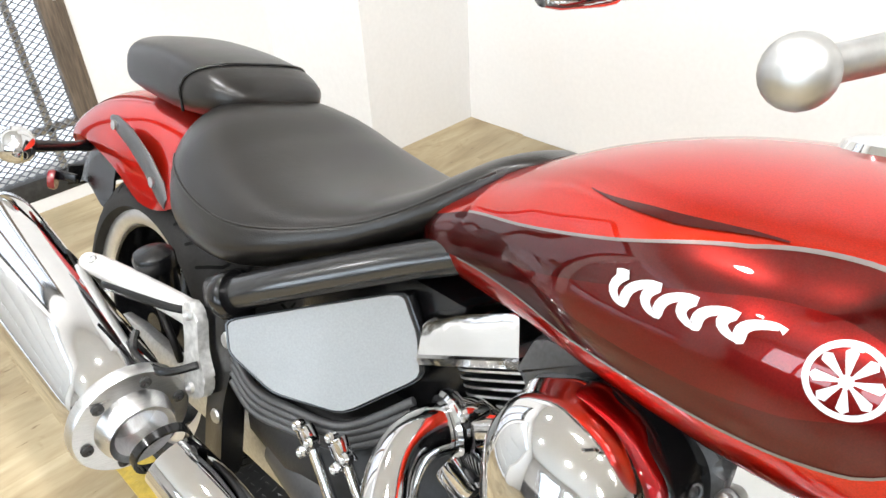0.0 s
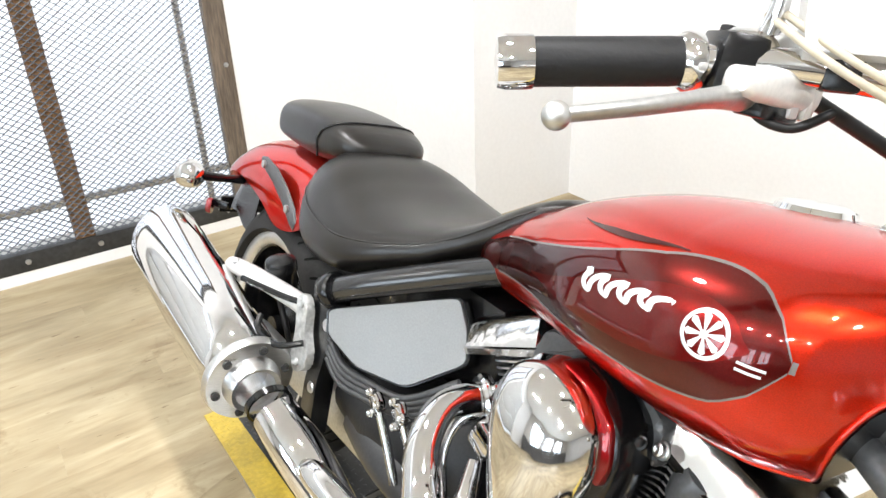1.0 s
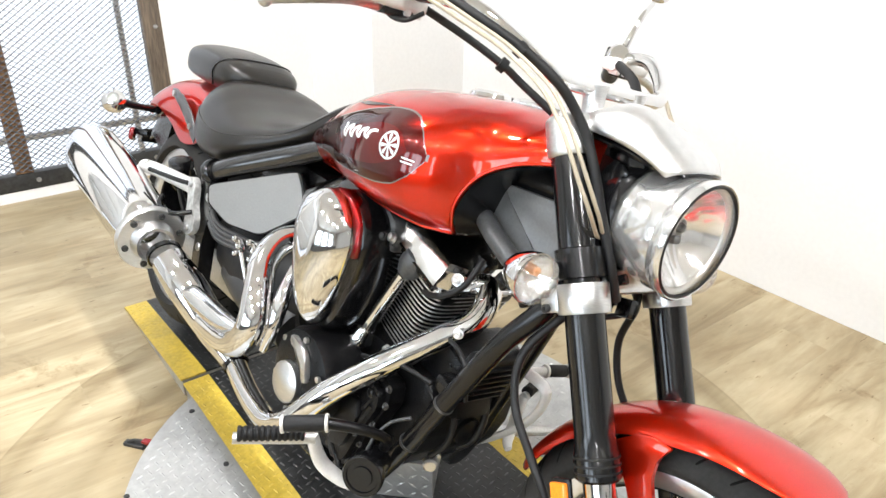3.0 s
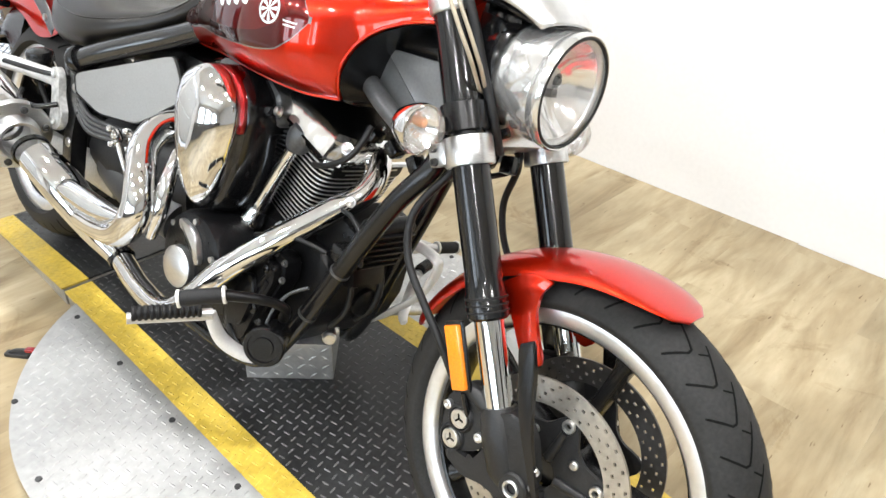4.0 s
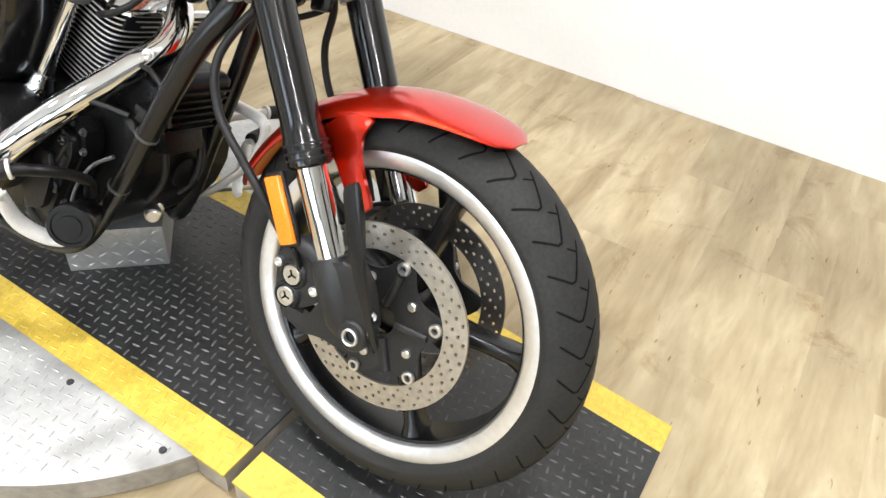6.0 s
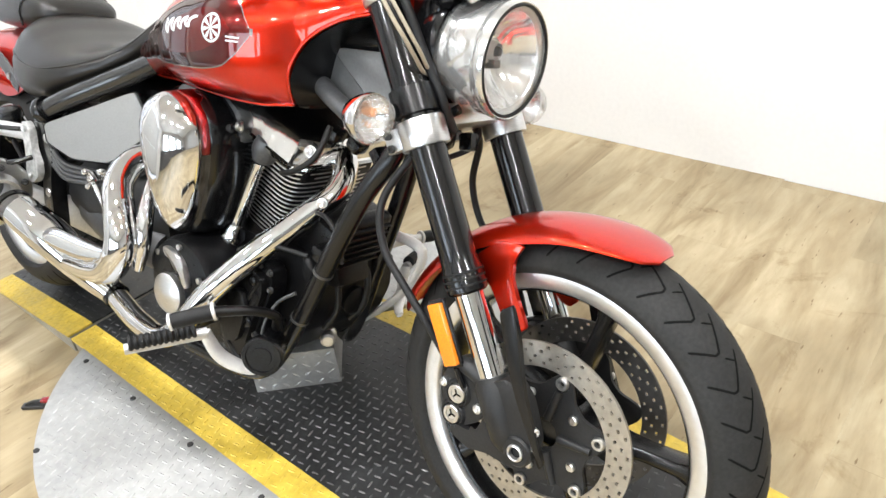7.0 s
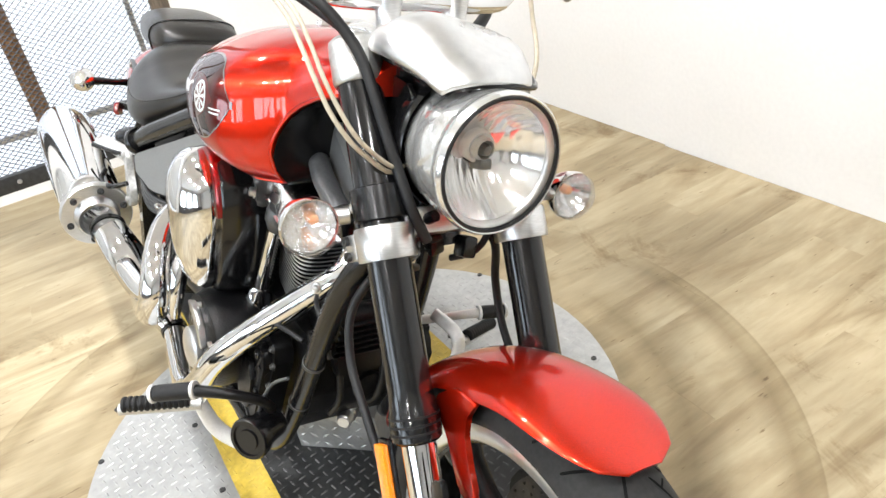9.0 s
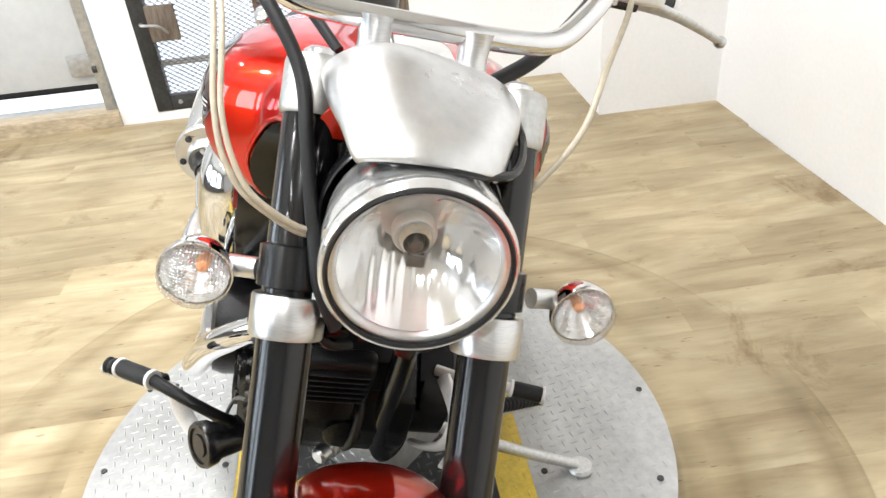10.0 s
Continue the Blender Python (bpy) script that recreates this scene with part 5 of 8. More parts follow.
def seat():
    # rider's seat: x, half width, side top, centre dip, bottom
    T = [(0.088, 0.070, 0.715, 0.0, 0.640), (0.108, 0.118, 0.757, 0.0, 0.610), (0.150, 0.164, 0.786, 0.0, 0.592), (0.215, 0.197, 0.784, 0.003, 0.584), (0.290, 0.213, 0.764, 0.006, 0.584), (0.380, 0.214, 0.746, 0.008, 0.602), (0.460, 0.190, 0.742, 0.006, 0.640), (0.540, 0.148, 0.758, 0.003, 0.682), (0.590, 0.116, 0.786, 0.0, 0.716), (0.640, 0.098, 0.822, 0.0, 0.752), (0.675, 0.084, 0.843, 0.0, 0.790), (0.705, 0.066, 0.853, 0.0, 0.820), (0.722, 0.036, 0.852, 0.0, 0.834)]

    def edge(x):
        """Height of the crease between top and skirt, and the half width there."""
        w, zt, dip, zb = lerp_table(T, x)
        return w, zb + 0.36 * (zt - zb), zt, dip, zb
    bm = bmesh.new()
    rings = []
    for i in range(57):
        x = 0.088 + (0.722 - 0.088) * i / 56
        w, zm, zt, dip, zb = edge(x)
        ring = []
        n = 52
        for k in range(n):
            a = 2 * math.pi * k / n
            c, s = math.cos(a), math.sin(a)
            if s >= 0:
                y = w * math.copysign(abs(c) ** 0.80, c)
                z = zm + (zt - zm) * abs(s) ** 0.86 - dip * max(0, 1 - (y / (0.8 * w)) ** 2) ** 2
            else:
                y = w * math.copysign(abs(c) ** 0.45, c) * (1 - 0.07 * abs(s) ** 2)
                z = zm - (zm - zb) * abs(s) ** 0.8
            ring.append(Vector((x, y + MIDDLE, z)))
        rings.append(ring)
    loft(bm, rings)
    s = part("rider_seat", bm, LEATHER, moto, "dished black leather rider seat", 70)
    # stitched seam
    for side in (-1, 1):
        bm = bmesh.new()
        pts = []
        for i in range(16):
            x = 0.15 + (0.69 - 0.15) * i / 15
            w, zm, zt, dip, zb = edge(x)
            pts.append((x, side * (w * math.cos(0.26) ** 0.80 + 0.0003) + MIDDLE, zm + (zt - zm) * math.sin(0.26) ** 0.86))
        tube(bm, pts, 0.0016, 6, 4)
        part("seam", bm, LEATHER, s, "stitched seam", 70)
    # pillion pad: x, half width, top, bottom
    P = [(-0.226, 0.044, 0.782, 0.748), (-0.216, 0.072, 0.804, 0.734), (-0.18, 0.090, 0.824, 0.724), (-0.08, 0.102, 0.838, 0.722), (0.02, 0.110, 0.840, 0.726), (0.08, 0.111, 0.836, 0.734), (0.125, 0.106, 0.828, 0.745), (0.158, 0.094, 0.816, 0.757), (0.178, 0.074, 0.804, 0.768), (0.186, 0.048, 0.795, 0.776)]

    def pad(x, u, lift=0.0):
        """A point over the top of the pad, u from side to side."""
        w, zt, zb = lerp_table(P, x)
        zm = zb + 0.50 * (zt - zb)
        q = min(abs(u), 1.0)
        a = (1 - q) * math.pi / 2
        return Vector((x, math.copysign((w + lift) * math.cos(a) ** 0.72, u) + MIDDLE, zm + (zt - zm + lift) * math.sin(a) ** 0.72))
    bm = bmesh.new()
    rings = []
    for i in range(45):
        x = -0.226 + (0.186 + 0.226) * i / 44
        w, zt, zb = lerp_table(P, x)
        rings.append([q + Vector((0, MIDDLE, 0)) for q in oval_ring(x, w, zt, zb + 0.50 * (zt - zb), zb, 2.78, 3.0, 40)])
    loft(bm, rings)
    p = part("pillion_seat", bm, LEATHER, moto, "black leather pillion pad", 70)
    bm = bmesh.new()
    pts = []
    for i in range(25):
        u = -1 + 2 * i / 24
        pts.append(pad(0.118 - 0.050 * u * u, u, 0.0008))
    w, zt, zb = lerp_table(P, 0.060)
    for side in (1, -1):
        low = [Vector((0.066, side * (w + 0.0006) + MIDDLE, zb + 0.42 * (zt - zb))), Vector((0.066, side * (w - 0.006) + MIDDLE, zb + 0.12 * (zt - zb)))]
        pts = pts + low if side > 0 else low[::-1] + pts
    tube(bm, pts, 0.0026, 6, 3)
    part("piping", bm, SATIN, p, "raised piping across the pad", 70)


def frame_and_covers():
    for side in (-1, 1):
        bm = bmesh.new()
        tube(bm, [(0.412, side * 0.226, 0.592), (0.47, side * 0.205, 0.626), (0.54, side * 0.168, 0.664), (0.62, side * 0.128, 0.706), (0.74, side * 0.092, 0.765)], 0.0230, 24)
        fr = part("frame_rail", bm, RAILPAINT, moto, "thick satin black frame rail")
        bm = bmesh.new()
        lathe(bm, [(0.0, -0.004), (0.030, -0.004), (0.0325, 0.002), (0.0325, 0.014), (0.030, 0.018), (0.0, 0.018)], frame_at((0.408, side * 0.228, 0.590), (0.86, -side * 0.25, 0.45)), 28)
        part("rail_collar", bm, BLACK, fr)
        bm = bmesh.new()
        side_plate(bm, round_poly([(0.345, 0.585), (0.395, 0.618), (0.426, 0.600), (0.420, 0.560), (0.446, 0.530), (0.425, 0.470), (0.415, 0.420), (0.420, 0.300), (0.376, 0.290), (0.372, 0.400), (0.384, 0.480), (0.360, 0.540)], 0.2), min(side * 0.195, side * 0.230), 0.035, 0.006)
        br = part("frame_bracket", bm, SATIN, moto, "black cast frame bracket")
        for x, z in ((0.401, 0.585), (0.424, 0.534), (0.398, 0.40)):
            bm = bmesh.new()
            lathe(bm, [(0.0, 0.0), (0.0115, 0.0), (0.0115, 0.005), (0.009, 0.008), (0.0, 0.009)], frame_at((x, side * (0.2300 if z > 0.5 else 0.2245), z), (0, side, 0)), 16)
            part("bolt", bm, BRUSHED, br)
        # grey side cover with a dark border; it leans in towards the front
        corners = [(0.437, 0.238, 0.568), (0.520, 0.185, 0.612), (0.617, 0.128, 0.662), (0.645, 0.124, 0.622), (0.668, 0.132, 0.580), (0.602, 0.182, 0.512), (0.520, 0.222, 0.508), (0.452, 0.240, 0.532)]
        ring = [Vector((x, side * y, z)) for x, y, z in corners]
        mid = sum(ring, Vector()) / len(ring)
        out = Vector((0.39, side * 0.88, 0.28)).normalized()

        def cover_ring(scale, push):
            pts = [mid + (q - mid) * scale for q in ring]
            soft = []
            for k, q in enumerate(pts):
                p0, p1 = pts[k - 1], pts[(k + 1) % len(pts)]
                soft += [q.lerp(p0, 0.14), q.lerp(p0, 0.04).lerp(p1, 0.04), q.lerp(p1, 0.14)]
            return [q + out * push for q in soft]
        bm = bmesh.new()
        loft(bm, [cover_ring(1.02, -0.040), cover_ring(1.085, -0.030), cover_ring(1.085, -0.006), cover_ring(1.075, 0.000), cover_ring(1.055, 0.000), cover_ring(1.045, -0.004)])
        cov = part("side_cover", bm, BLACK, moto, "silver-grey side cover in a black surround")
        bm = bmesh.new()
        loft(bm, [cover_ring(1.042, -0.012), cover_ring(1.042, -0.001), cover_ring(1.028, 0.003), cover_ring(1.005, 0.003)])
        part("cover_panel", bm, SILVERPLASTIC, cov, "flat silver-grey panel")
        # ribs that follow the cover's lower edge
        for k in range(4):
            d = 0.0125 * k
            bm = bmesh.new()
            tube(bm, [(0.430, side * 0.226, 0.512 - d), (0.475, side * 0.222, 0.486 - 0.9 * d), (0.535, side * 0.206, 0.484 - 0.8 * d), (0.605, side * 0.178, 0.490 - 0.8 * d), (0.672, side * 0.136, 0.550 - 1.2 * d)], 0.0058, 10)
            part("rib", bm, CASTGREY, cov, "")
        bm = bmesh.new()
        loft(bm, [[Vector((x, side * (0.05 + w * math.cos(q)), z + h * math.sin(q))) for q in [2 * math.pi * i / 24 for i in range(24)]] for x, w, z, h in ((0.400, 0.110, 0.400, 0.070), (0.425, 0.145, 0.405, 0.095), (0.520, 0.150, 0.400, 0.105), (0.640, 0.125, 0.405, 0.120), (0.740, 0.080, 0.410, 0.120))])
        part("inner_cover", bm, CASTBLACK, cov, "matt black cover behind the ribs")
        bm = bmesh.new()
        tube(bm, [(0.47, side * 0.145, 0.375), (0.58, side * 0.140, 0.350), (0.72, side * 0.115, 0.325)], [0.05, 0.056, 0.05], 24)
        part("lower_cover", bm, CASTGREY, cov, "rounded dark grey gearbox cover")
        # swing arm
        bm = bmesh.new()
        rings = []
        for x, z, h, w in ((0.50, 0.335, 0.040, 0.018), (0.35, 0.325, 0.038, 0.016), (0.15, 0.305, 0.034, 0.015), (0.0, 0.297, 0.036, 0.015), (-0.07, 0.293, 0.030, 0.012)):
            rings.append([Vector((x, side * 0.150 + w * math.copysign(abs(math.cos(q)) ** 0.5, math.cos(q)), z + h * math.copysign(abs(math.sin(q)) ** 0.5, math.sin(q)))) for q in [2 * math.pi * i / 16 for i in range(16)]])
        loft(bm, rings)
        part("swing_arm", bm, CASTALU, moto, "satin silver swing arm")
        # seat stay down to the rear axle area, with pillion peg hanger
        bm = bmesh.new()
        tube(bm, [(0.345, side * 0.230, 0.524), (0.30, side * 0.233, 0.524), (0.19, side * 0.246, 0.515), (0.09, side * 0.258, 0.504), (0.045, side * 0.262, 0.496)], [0.017, 0.018, 0.018, 0.018, 0.016], 18)
        st = part("swing_strut", bm, PALEALU, moto, "satin silver tubular rear strut")
        bm = bmesh.new()
        lathe(bm, [(0, 0), (0.007, 0), (0.007, 0.004), (0.004, 0.006), (0, 0.005)], frame_at((0.085, side * 0.270, 0.517), (0, side * 0.6, 0.8)), 12)
        part("bolt", bm, BRUSHED, st)
        bm = bmesh.new()
        side_plate(bm, round_poly([(0.335, 0.556), (0.360, 0.562), (0.378, 0.545), (0.384, 0.500), (0.404, 0.470), (0.402, 0.440), (0.372, 0.418), (0.342, 0.424), (0.348, 0.490)], 0.25), min(side * 0.236, side * 0.252), 0.016, 0.004)
        pgh = part("peg_hanger", bm, ROUGHALU, moto, "rough silver footpeg hanger")
        for x, z in ((0.372, 0.440), (0.358, 0.545)):
            bm = bmesh.new()
            lathe(bm, [(0, 0), (0.008, 0), (0.008, 0.005), (0.004, 0.007), (0.0, 0.004)], frame_at((x, side * 0.2525, z), (0, side, 0)), 14)
            part("bolt", bm, BRUSHED, pgh)
        # front down tube
        bm = bmesh.new()
        if side < 0:
            line = [(1.300, -0.050, 0.775), (1.358, -0.098, 0.700), (1.308, -0.120, 0.600), (1.231, -0.122, 0.450), (1.156, -0.124, 0.300), (1.092, -0.130, 0.200), (1.02, -0.140, 0.172), (0.85, -0.150, 0.165)]
        else:
            line = [(1.302, 0.030, 0.745), (1.264, 0.053, 0.640), (1.222, 0.060, 0.510), (1.182, 0.062, 0.390), (1.145, 0.070, 0.290), (1.080, 0.100, 0.195), (1.00, 0.140, 0.172), (0.85, 0.150, 0.165)]
        tube(bm, line, 0.0175, 18)
        part("down_tube", bm, SATIN, moto, "satin black frame down tube")
        bm = bmesh.new()
        tube(bm, [(1.02, side * 0.062, 0.842), (1.17, side * 0.064, 0.846), (1.30, side * 0.060, 0.848)], 0.024, 18)
        part("top_tube", bm, SATIN, moto, "thick black top frame tube")
        bm = bmesh.new()
        side_plate(bm, round_poly([(1.180, 0.770), (1.192, 0.828), (1.320, 0.834), (1.348, 0.770), (1.330, 0.715), (1.225, 0.735)], 0.12), min(side * 0.064, side * 0.090), 0.026, 0.010)
        part("neck_cover", bm, NECKGREY, moto, "dark grey panel below the steering head")
    bm = bmesh.new()
    rbox(bm, (0.34, 0.20, 0.20), Matrix.Translation((0.56, 0, 0.575)), 0.02)
    part("battery_box", bm, SATIN, moto, "black battery box under the seat")
    bm = bmesh.new()
    rbox(bm, (0.46, 0.22, 0.050), Matrix.Translation((0.930, 0, 0.742)), 0.015)
    part("frame_backbone", bm, SATIN, moto, "black frame backbone under the tank")


def cylinder(base, axis, name):
    """A finned cylinder with its head, from base along axis."""
    axis = Vector(axis).normalized()
    m = frame_at(base, axis)
    # keep the section square to the machine's side
    y = Vector((0, 1, 0))
    x = y.cross(axis).normalized()
    m = Matrix(((x[0], y[0], axis[0], base[0]), (x[1], y[1], axis[1], base[1]), (x[2], y[2], axis[2], base[2]), (0, 0, 0, 1)))
    bm = bmesh.new()
    lathe(bm, [(0.0, -0.02), (0.055, -0.02), (0.055, 0.20), (0.0, 0.20)], m, 28)
    cyl = part(name, bm, ENGINE, moto, "black air-cooled cylinder with bright-edged fins")
    for k in range(18):
        h = 0.010 + k * 0.0101
        wx, wy = (0.060 + 0.0010 * k, 0.088 + 0.0013 * k)
        def outline(grow):
            return [((wx + grow) * math.copysign(abs(math.cos(q)) ** 0.38, math.cos(q)), (wy + grow) * math.copysign(abs(math.sin(q)) ** 0.38, math.sin(q))) for q in [2 * math.pi * i / 36 for i in range(36)]]
        bm = bmesh.new()
        prism(bm, outline(0), m @ Matrix.Translation((0, 0, h)), 0.0042, 0)
        fin = part("fin", bm, ENGINE, cyl, "", 30)
        bm = bmesh.new()
        prism(bm, outline(0.0007), m @ Matrix.Translation((0, 0, h + 0.0009)), 0.0026, 0)
        part("fin_edge", bm, FINALU, fin, "", 30)
    bm = bmesh.new()
    rbox(bm, (0.15, 0.18, 0.050), m @ Matrix.Translation((0, 0, 0.178)), 0.010)
    head = part("cylinder_head", bm, ENGINE, cyl, "black cylinder head")
    bm = bmesh.new()
    rings = []
    for h, sx, sy in ((0.192, 0.088, 0.124), (0.195, 0.094, 0.132), (0.204, 0.096, 0.136), (0.207, 0.093, 0.132), (0.238, 0.090, 0.119), (0.248, 0.084, 0.110), (0.254, 0.072, 0.090)):
        cx, cy = sx - 0.018, sy - 0.030
        mr = m @ Matrix.Translation((-0.020 if name == "rear_cylinder" else 0.0, 0, 0))
        rings.append([mr @ Vector(v) for v in ((sx, -cy, h), (sx, cy, h), (cx, sy, h), (-cx, sy, h), (-sx, cy, h), (-sx, -cy, h), (-cx, -sy, h), (cx, -sy, h))])
    loft(bm, rings)
    rk = part("rocker_cover", bm, WAVECHROME, cyl, "faceted chrome rocker cover", 20)
    for sx in (-0.050, 0.050):
        bm = bmesh.new()
        lathe(bm, [(0, 0), (0.008, 0), (0.008, 0.005), (0.005, 0.007), (0, 0.005)], m @ Matrix.Translation((sx, 0, 0.251)), 14)
        part("bolt", bm, CHROME, rk)
    return m


def engine():
    bm = bmesh.new()
    out = round_poly([(0.700, 0.220), (0.690, 0.400), (0.760, 0.455), (0.900, 0.450), (1.060, 0.452), (1.160, 0.452), (1.188, 0.420), (1.186, 0.350), (1.164, 0.296), (1.118, 0.238), (1.054, 0.192), (0.950, 0.165), (0.780, 0.170)], 0.14)
    side_plate(bm, out, -0.105, 0.210, 0.012)
    e = part("crankcase", bm, ENGINE, moto, "black crankcase of a big air-cooled twin")
    # stepped right covers with a bolted rim
    rim = [(0.978, 0.210), (0.968, 0.310), (1.000, 0.368), (1.050, 0.412), (1.092, 0.428), (1.122, 0.420), (1.124, 0.385), (1.100, 0.330), (1.076, 0.270), (1.056, 0.215), (1.020, 0.188)]
    bm = bmesh.new()
    side_plate(bm, round_poly(rim, 0.2), -0.150, 0.035, 0.006)
    cov = part("engine_cover", bm, ENGINE, e, "black side cover with small bolts")
    mid = Vector((1.050, 0.310))
    bm = bmesh.new()
    side_plate(bm, round_poly([((x - mid.x) * 0.86 + mid.x, (z - mid.y) * 0.86 + mid.y) for x, z in rim], 0.25), -0.166, 0.019, 0.010)
    part("cover_plate", bm, ENGINE, cov, "raised cover plate")
    bm = bmesh.new()
    side_plate(bm, round_poly([(1.005, 0.240), (0.998, 0.310), (1.025, 0.358), (1.066, 0.372), (1.082, 0.340), (1.054, 0.255)], 0.3), -0.178, 0.014, 0.007)
    part("cover_boss", bm, ENGINE, cov, "raised boss on the cover")
    for (xa, za), (xb, zb), r in (((1.058, 0.290), (1.098, 0.372), 0.007), ((1.075, 0.352), (1.105, 0.398), 0.006), ((1.000, 0.245), (1.050, 0.205), 0.006)):
        bm = bmesh.new()
        tube(bm, [(xa, -0.164, za), (xb, -0.163, zb)], r, 10)
        part("cover_ridge", bm, ENGINE, cov)
    for x, z, r in ((1.072, 0.306, 0.013), (1.092, 0.395, 0.009), (1.045, 0.392, 0.011)):
        bm = bmesh.new()
        lathe(bm, [(0, 0), (r, 0), (r, 0.006), (r - 0.003, 0.008), (r * 0.5, 0.008), (r * 0.4, 0.005), (0, 0.005)], frame_at((x, -0.165, z), (0, -1, 0)), 20)
        part("inspection_plug", bm, SATIN, cov)
    for k, (x, z) in enumerate(rim):
        bm = bmesh.new()
        lathe(bm, [(0, 0), (0.007, 0), (0.007, 0.003), (0.0045, 0.003), (0.0045, 0.007), (0.0025, 0.007), (0, 0.005)], frame_at(((x - mid.x) * 0.95 + mid.x, -0.1495, (z - mid.y) * 0.95 + mid.y), (0, -1, 0)), 12)
        part("bolt", bm, BOLTSTEEL, cov)
    # front of the case: pump housing, added dark block, sensor and pipes
    for pts, r in ((((1.175, -0.080, 0.440), (1.208, -0.070, 0.415), (1.210, -0.065, 0.350), (1.180, -0.068, 0.300)), 0.006), (((1.165, 0.020, 0.430), (1.200, 0.020, 0.400), (1.202, 0.015, 0.340), (1.170, 0.010, 0.295)), 0.007)):
        bm = bmesh.new()
        tube(bm, list(pts), r, 10, 8)
        part("oil_pipe", bm, HOSE, e, "black oil pipe", 80)
    bm = bmesh.new()
    rbox(bm, (0.085, 0.170, 0.085), Matrix.Translation((1.155, 0, 0.478)) @ Matrix.Rotation(radians(17), 4, "Y"), 0.014)
    part("engine_mount", bm, ENGINE, e, "black engine mount ahead of the cylinder")
    bm = bmesh.new()
    rbox(bm, (0.040, 0.085, 0.062), Matrix.Translation((1.200, -0.035, 0.425)) @ Matrix.Rotation(radians(-15), 4, "Y"), 0.016)
    part("relay_box", bm, ENGINE, e, "glossy black relay box")
    bm = bmesh.new()
    lathe(bm, [(0.0, -0.02), (0.026, -0.018), (0.030, 0.0), (0.030, 0.006), (0.024, 0.010), (0.010, 0.010), (0.0, 0.012)], frame_at((1.188, 0.000, 0.345), (1, 0, -0.15)), 28)
    part("round_cover", bm, ENGINE, e, "round black front cover")
    bm = bmesh.new()
    rbox(bm, (0.045, 0.035, 0.030), Matrix.Translation((1.215, -0.105, 0.470)) @ Matrix.Rotation(radians(10), 4, "Y"), 0.006)
    part("sensor_block", bm, SATIN, e, "black sensor block")
    # finned block added only to darken the space between the down tubes
    bm = bmesh.new()
    tilt = Matrix.Translation((1.222, -0.036, 0.490)) @ Matrix.Rotation(radians(22), 4, "Y")
    rbox(bm, (0.034, 0.120, 0.110), tilt, 0.014, 3)
    dark_block = part("added_dark_block", bm, ENGINE, e, "finned black block added to darken the engine's front")
    for k in range(6):
        bm = bmesh.new()
        rbox(bm, (0.010, 0.104, 0.004), tilt @ Matrix.Translation((0.019, 0, -0.040 + 0.0155 * k)), 0.001, 1)
        part("fin", bm, ENGINE, dark_block)
    # clutch cover drum with bright centre
    bm = bmesh.new()
    lathe(bm, [(0.0, -0.06), (0.092, -0.06), (0.094, 0.01), (0.088, 0.028), (0.070, 0.034), (0.046, 0.036), (0.0, 0.036)], frame_at((0.935, -0.195, 0.350), (0.06, -1, 0.0)), 48)
    cc = part("clutch_cover", bm, ENGINE, e, "round black clutch cover with bright centre")
    bm = bmesh.new()
    lathe(bm, [(0.0, 0.0), (0.041, 0.0), (0.041, 0.014), (0.036, 0.018), (0.0, 0.022)], frame_at((0.922, -0.230, 0.330), (0.06, -1, 0.02)), 40)
    part("clutch_cap", bm, BRUSHED, cc, "turned aluminium centre cap")
    bm = bmesh.new()
    side_plate(bm, round_poly([(0.905, 0.425), (0.965, 0.415), (0.985, 0.360), (0.972, 0.355), (0.952, 0.398), (0.905, 0.408)], 0.3), -0.240, 0.012, 0.004)
    part("cover_bar", bm, BRUSHED, cc, "bright raised bar")
    for a in range(6):
        q = 2 * math.pi * a / 6 + 0.4
        bm = bmesh.new()
        lathe(bm, [(0, 0), (0.006, 0), (0.006, 0.006), (0, 0.007)], frame_at((0.935 + 0.080 * math.cos(q), -0.226, 0.350 + 0.080 * math.sin(q)), (0, -1, 0)), 10)
        part("bolt", bm, BRUSHED, cc)
    # round cover low at the front
    bm = bmesh.new()
    lathe(bm, [(0.0, -0.06), (0.029, -0.06), (0.031, -0.012), (0.036, -0.010), (0.038, 0.006), (0.035, 0.011), (0.029, 0.011), (0.028, 0.008), (0.019, 0.008), (0.018, 0.011), (0.0, 0.011)], frame_at((1.172, -0.206, 0.286), (0.70, -1, 0.10)), 36)
    part("oil_filter", bm, SATIN, e, "round black oil filter cover")
    bm = bmesh.new()
    lathe(bm, [(0, -0.050), (0.019, -0.050), (0.019, -0.004), (0.015, 0.0), (0.015, 0.018), (0.011, 0.022), (0, 0.022)], frame_at((1.132, -0.012, 0.246), (0.75, -0.65, -0.1)), 22)
    part("oil_plug", bm, BRUSHED, e, "bright round drain fitting")
    # left cover
    bm = bmesh.new()
    side_plate(bm, round_poly([(0.80, 0.18), (0.79, 0.36), (0.88, 0.42), (1.00, 0.40), (1.095, 0.340), (1.060, 0.225), (0.98, 0.165)], 0.3), 0.138, 0.06, 0.016)
    part("engine_cover", bm, ENGINE, e, "black left side cover")
    cylinder((1.004, 0, 0.450), (0.30, 0, 0.95), "front_cylinder")
    cylinder((0.838, 0, 0.462), (-0.44, 0, 0.90), "rear_cylinder")
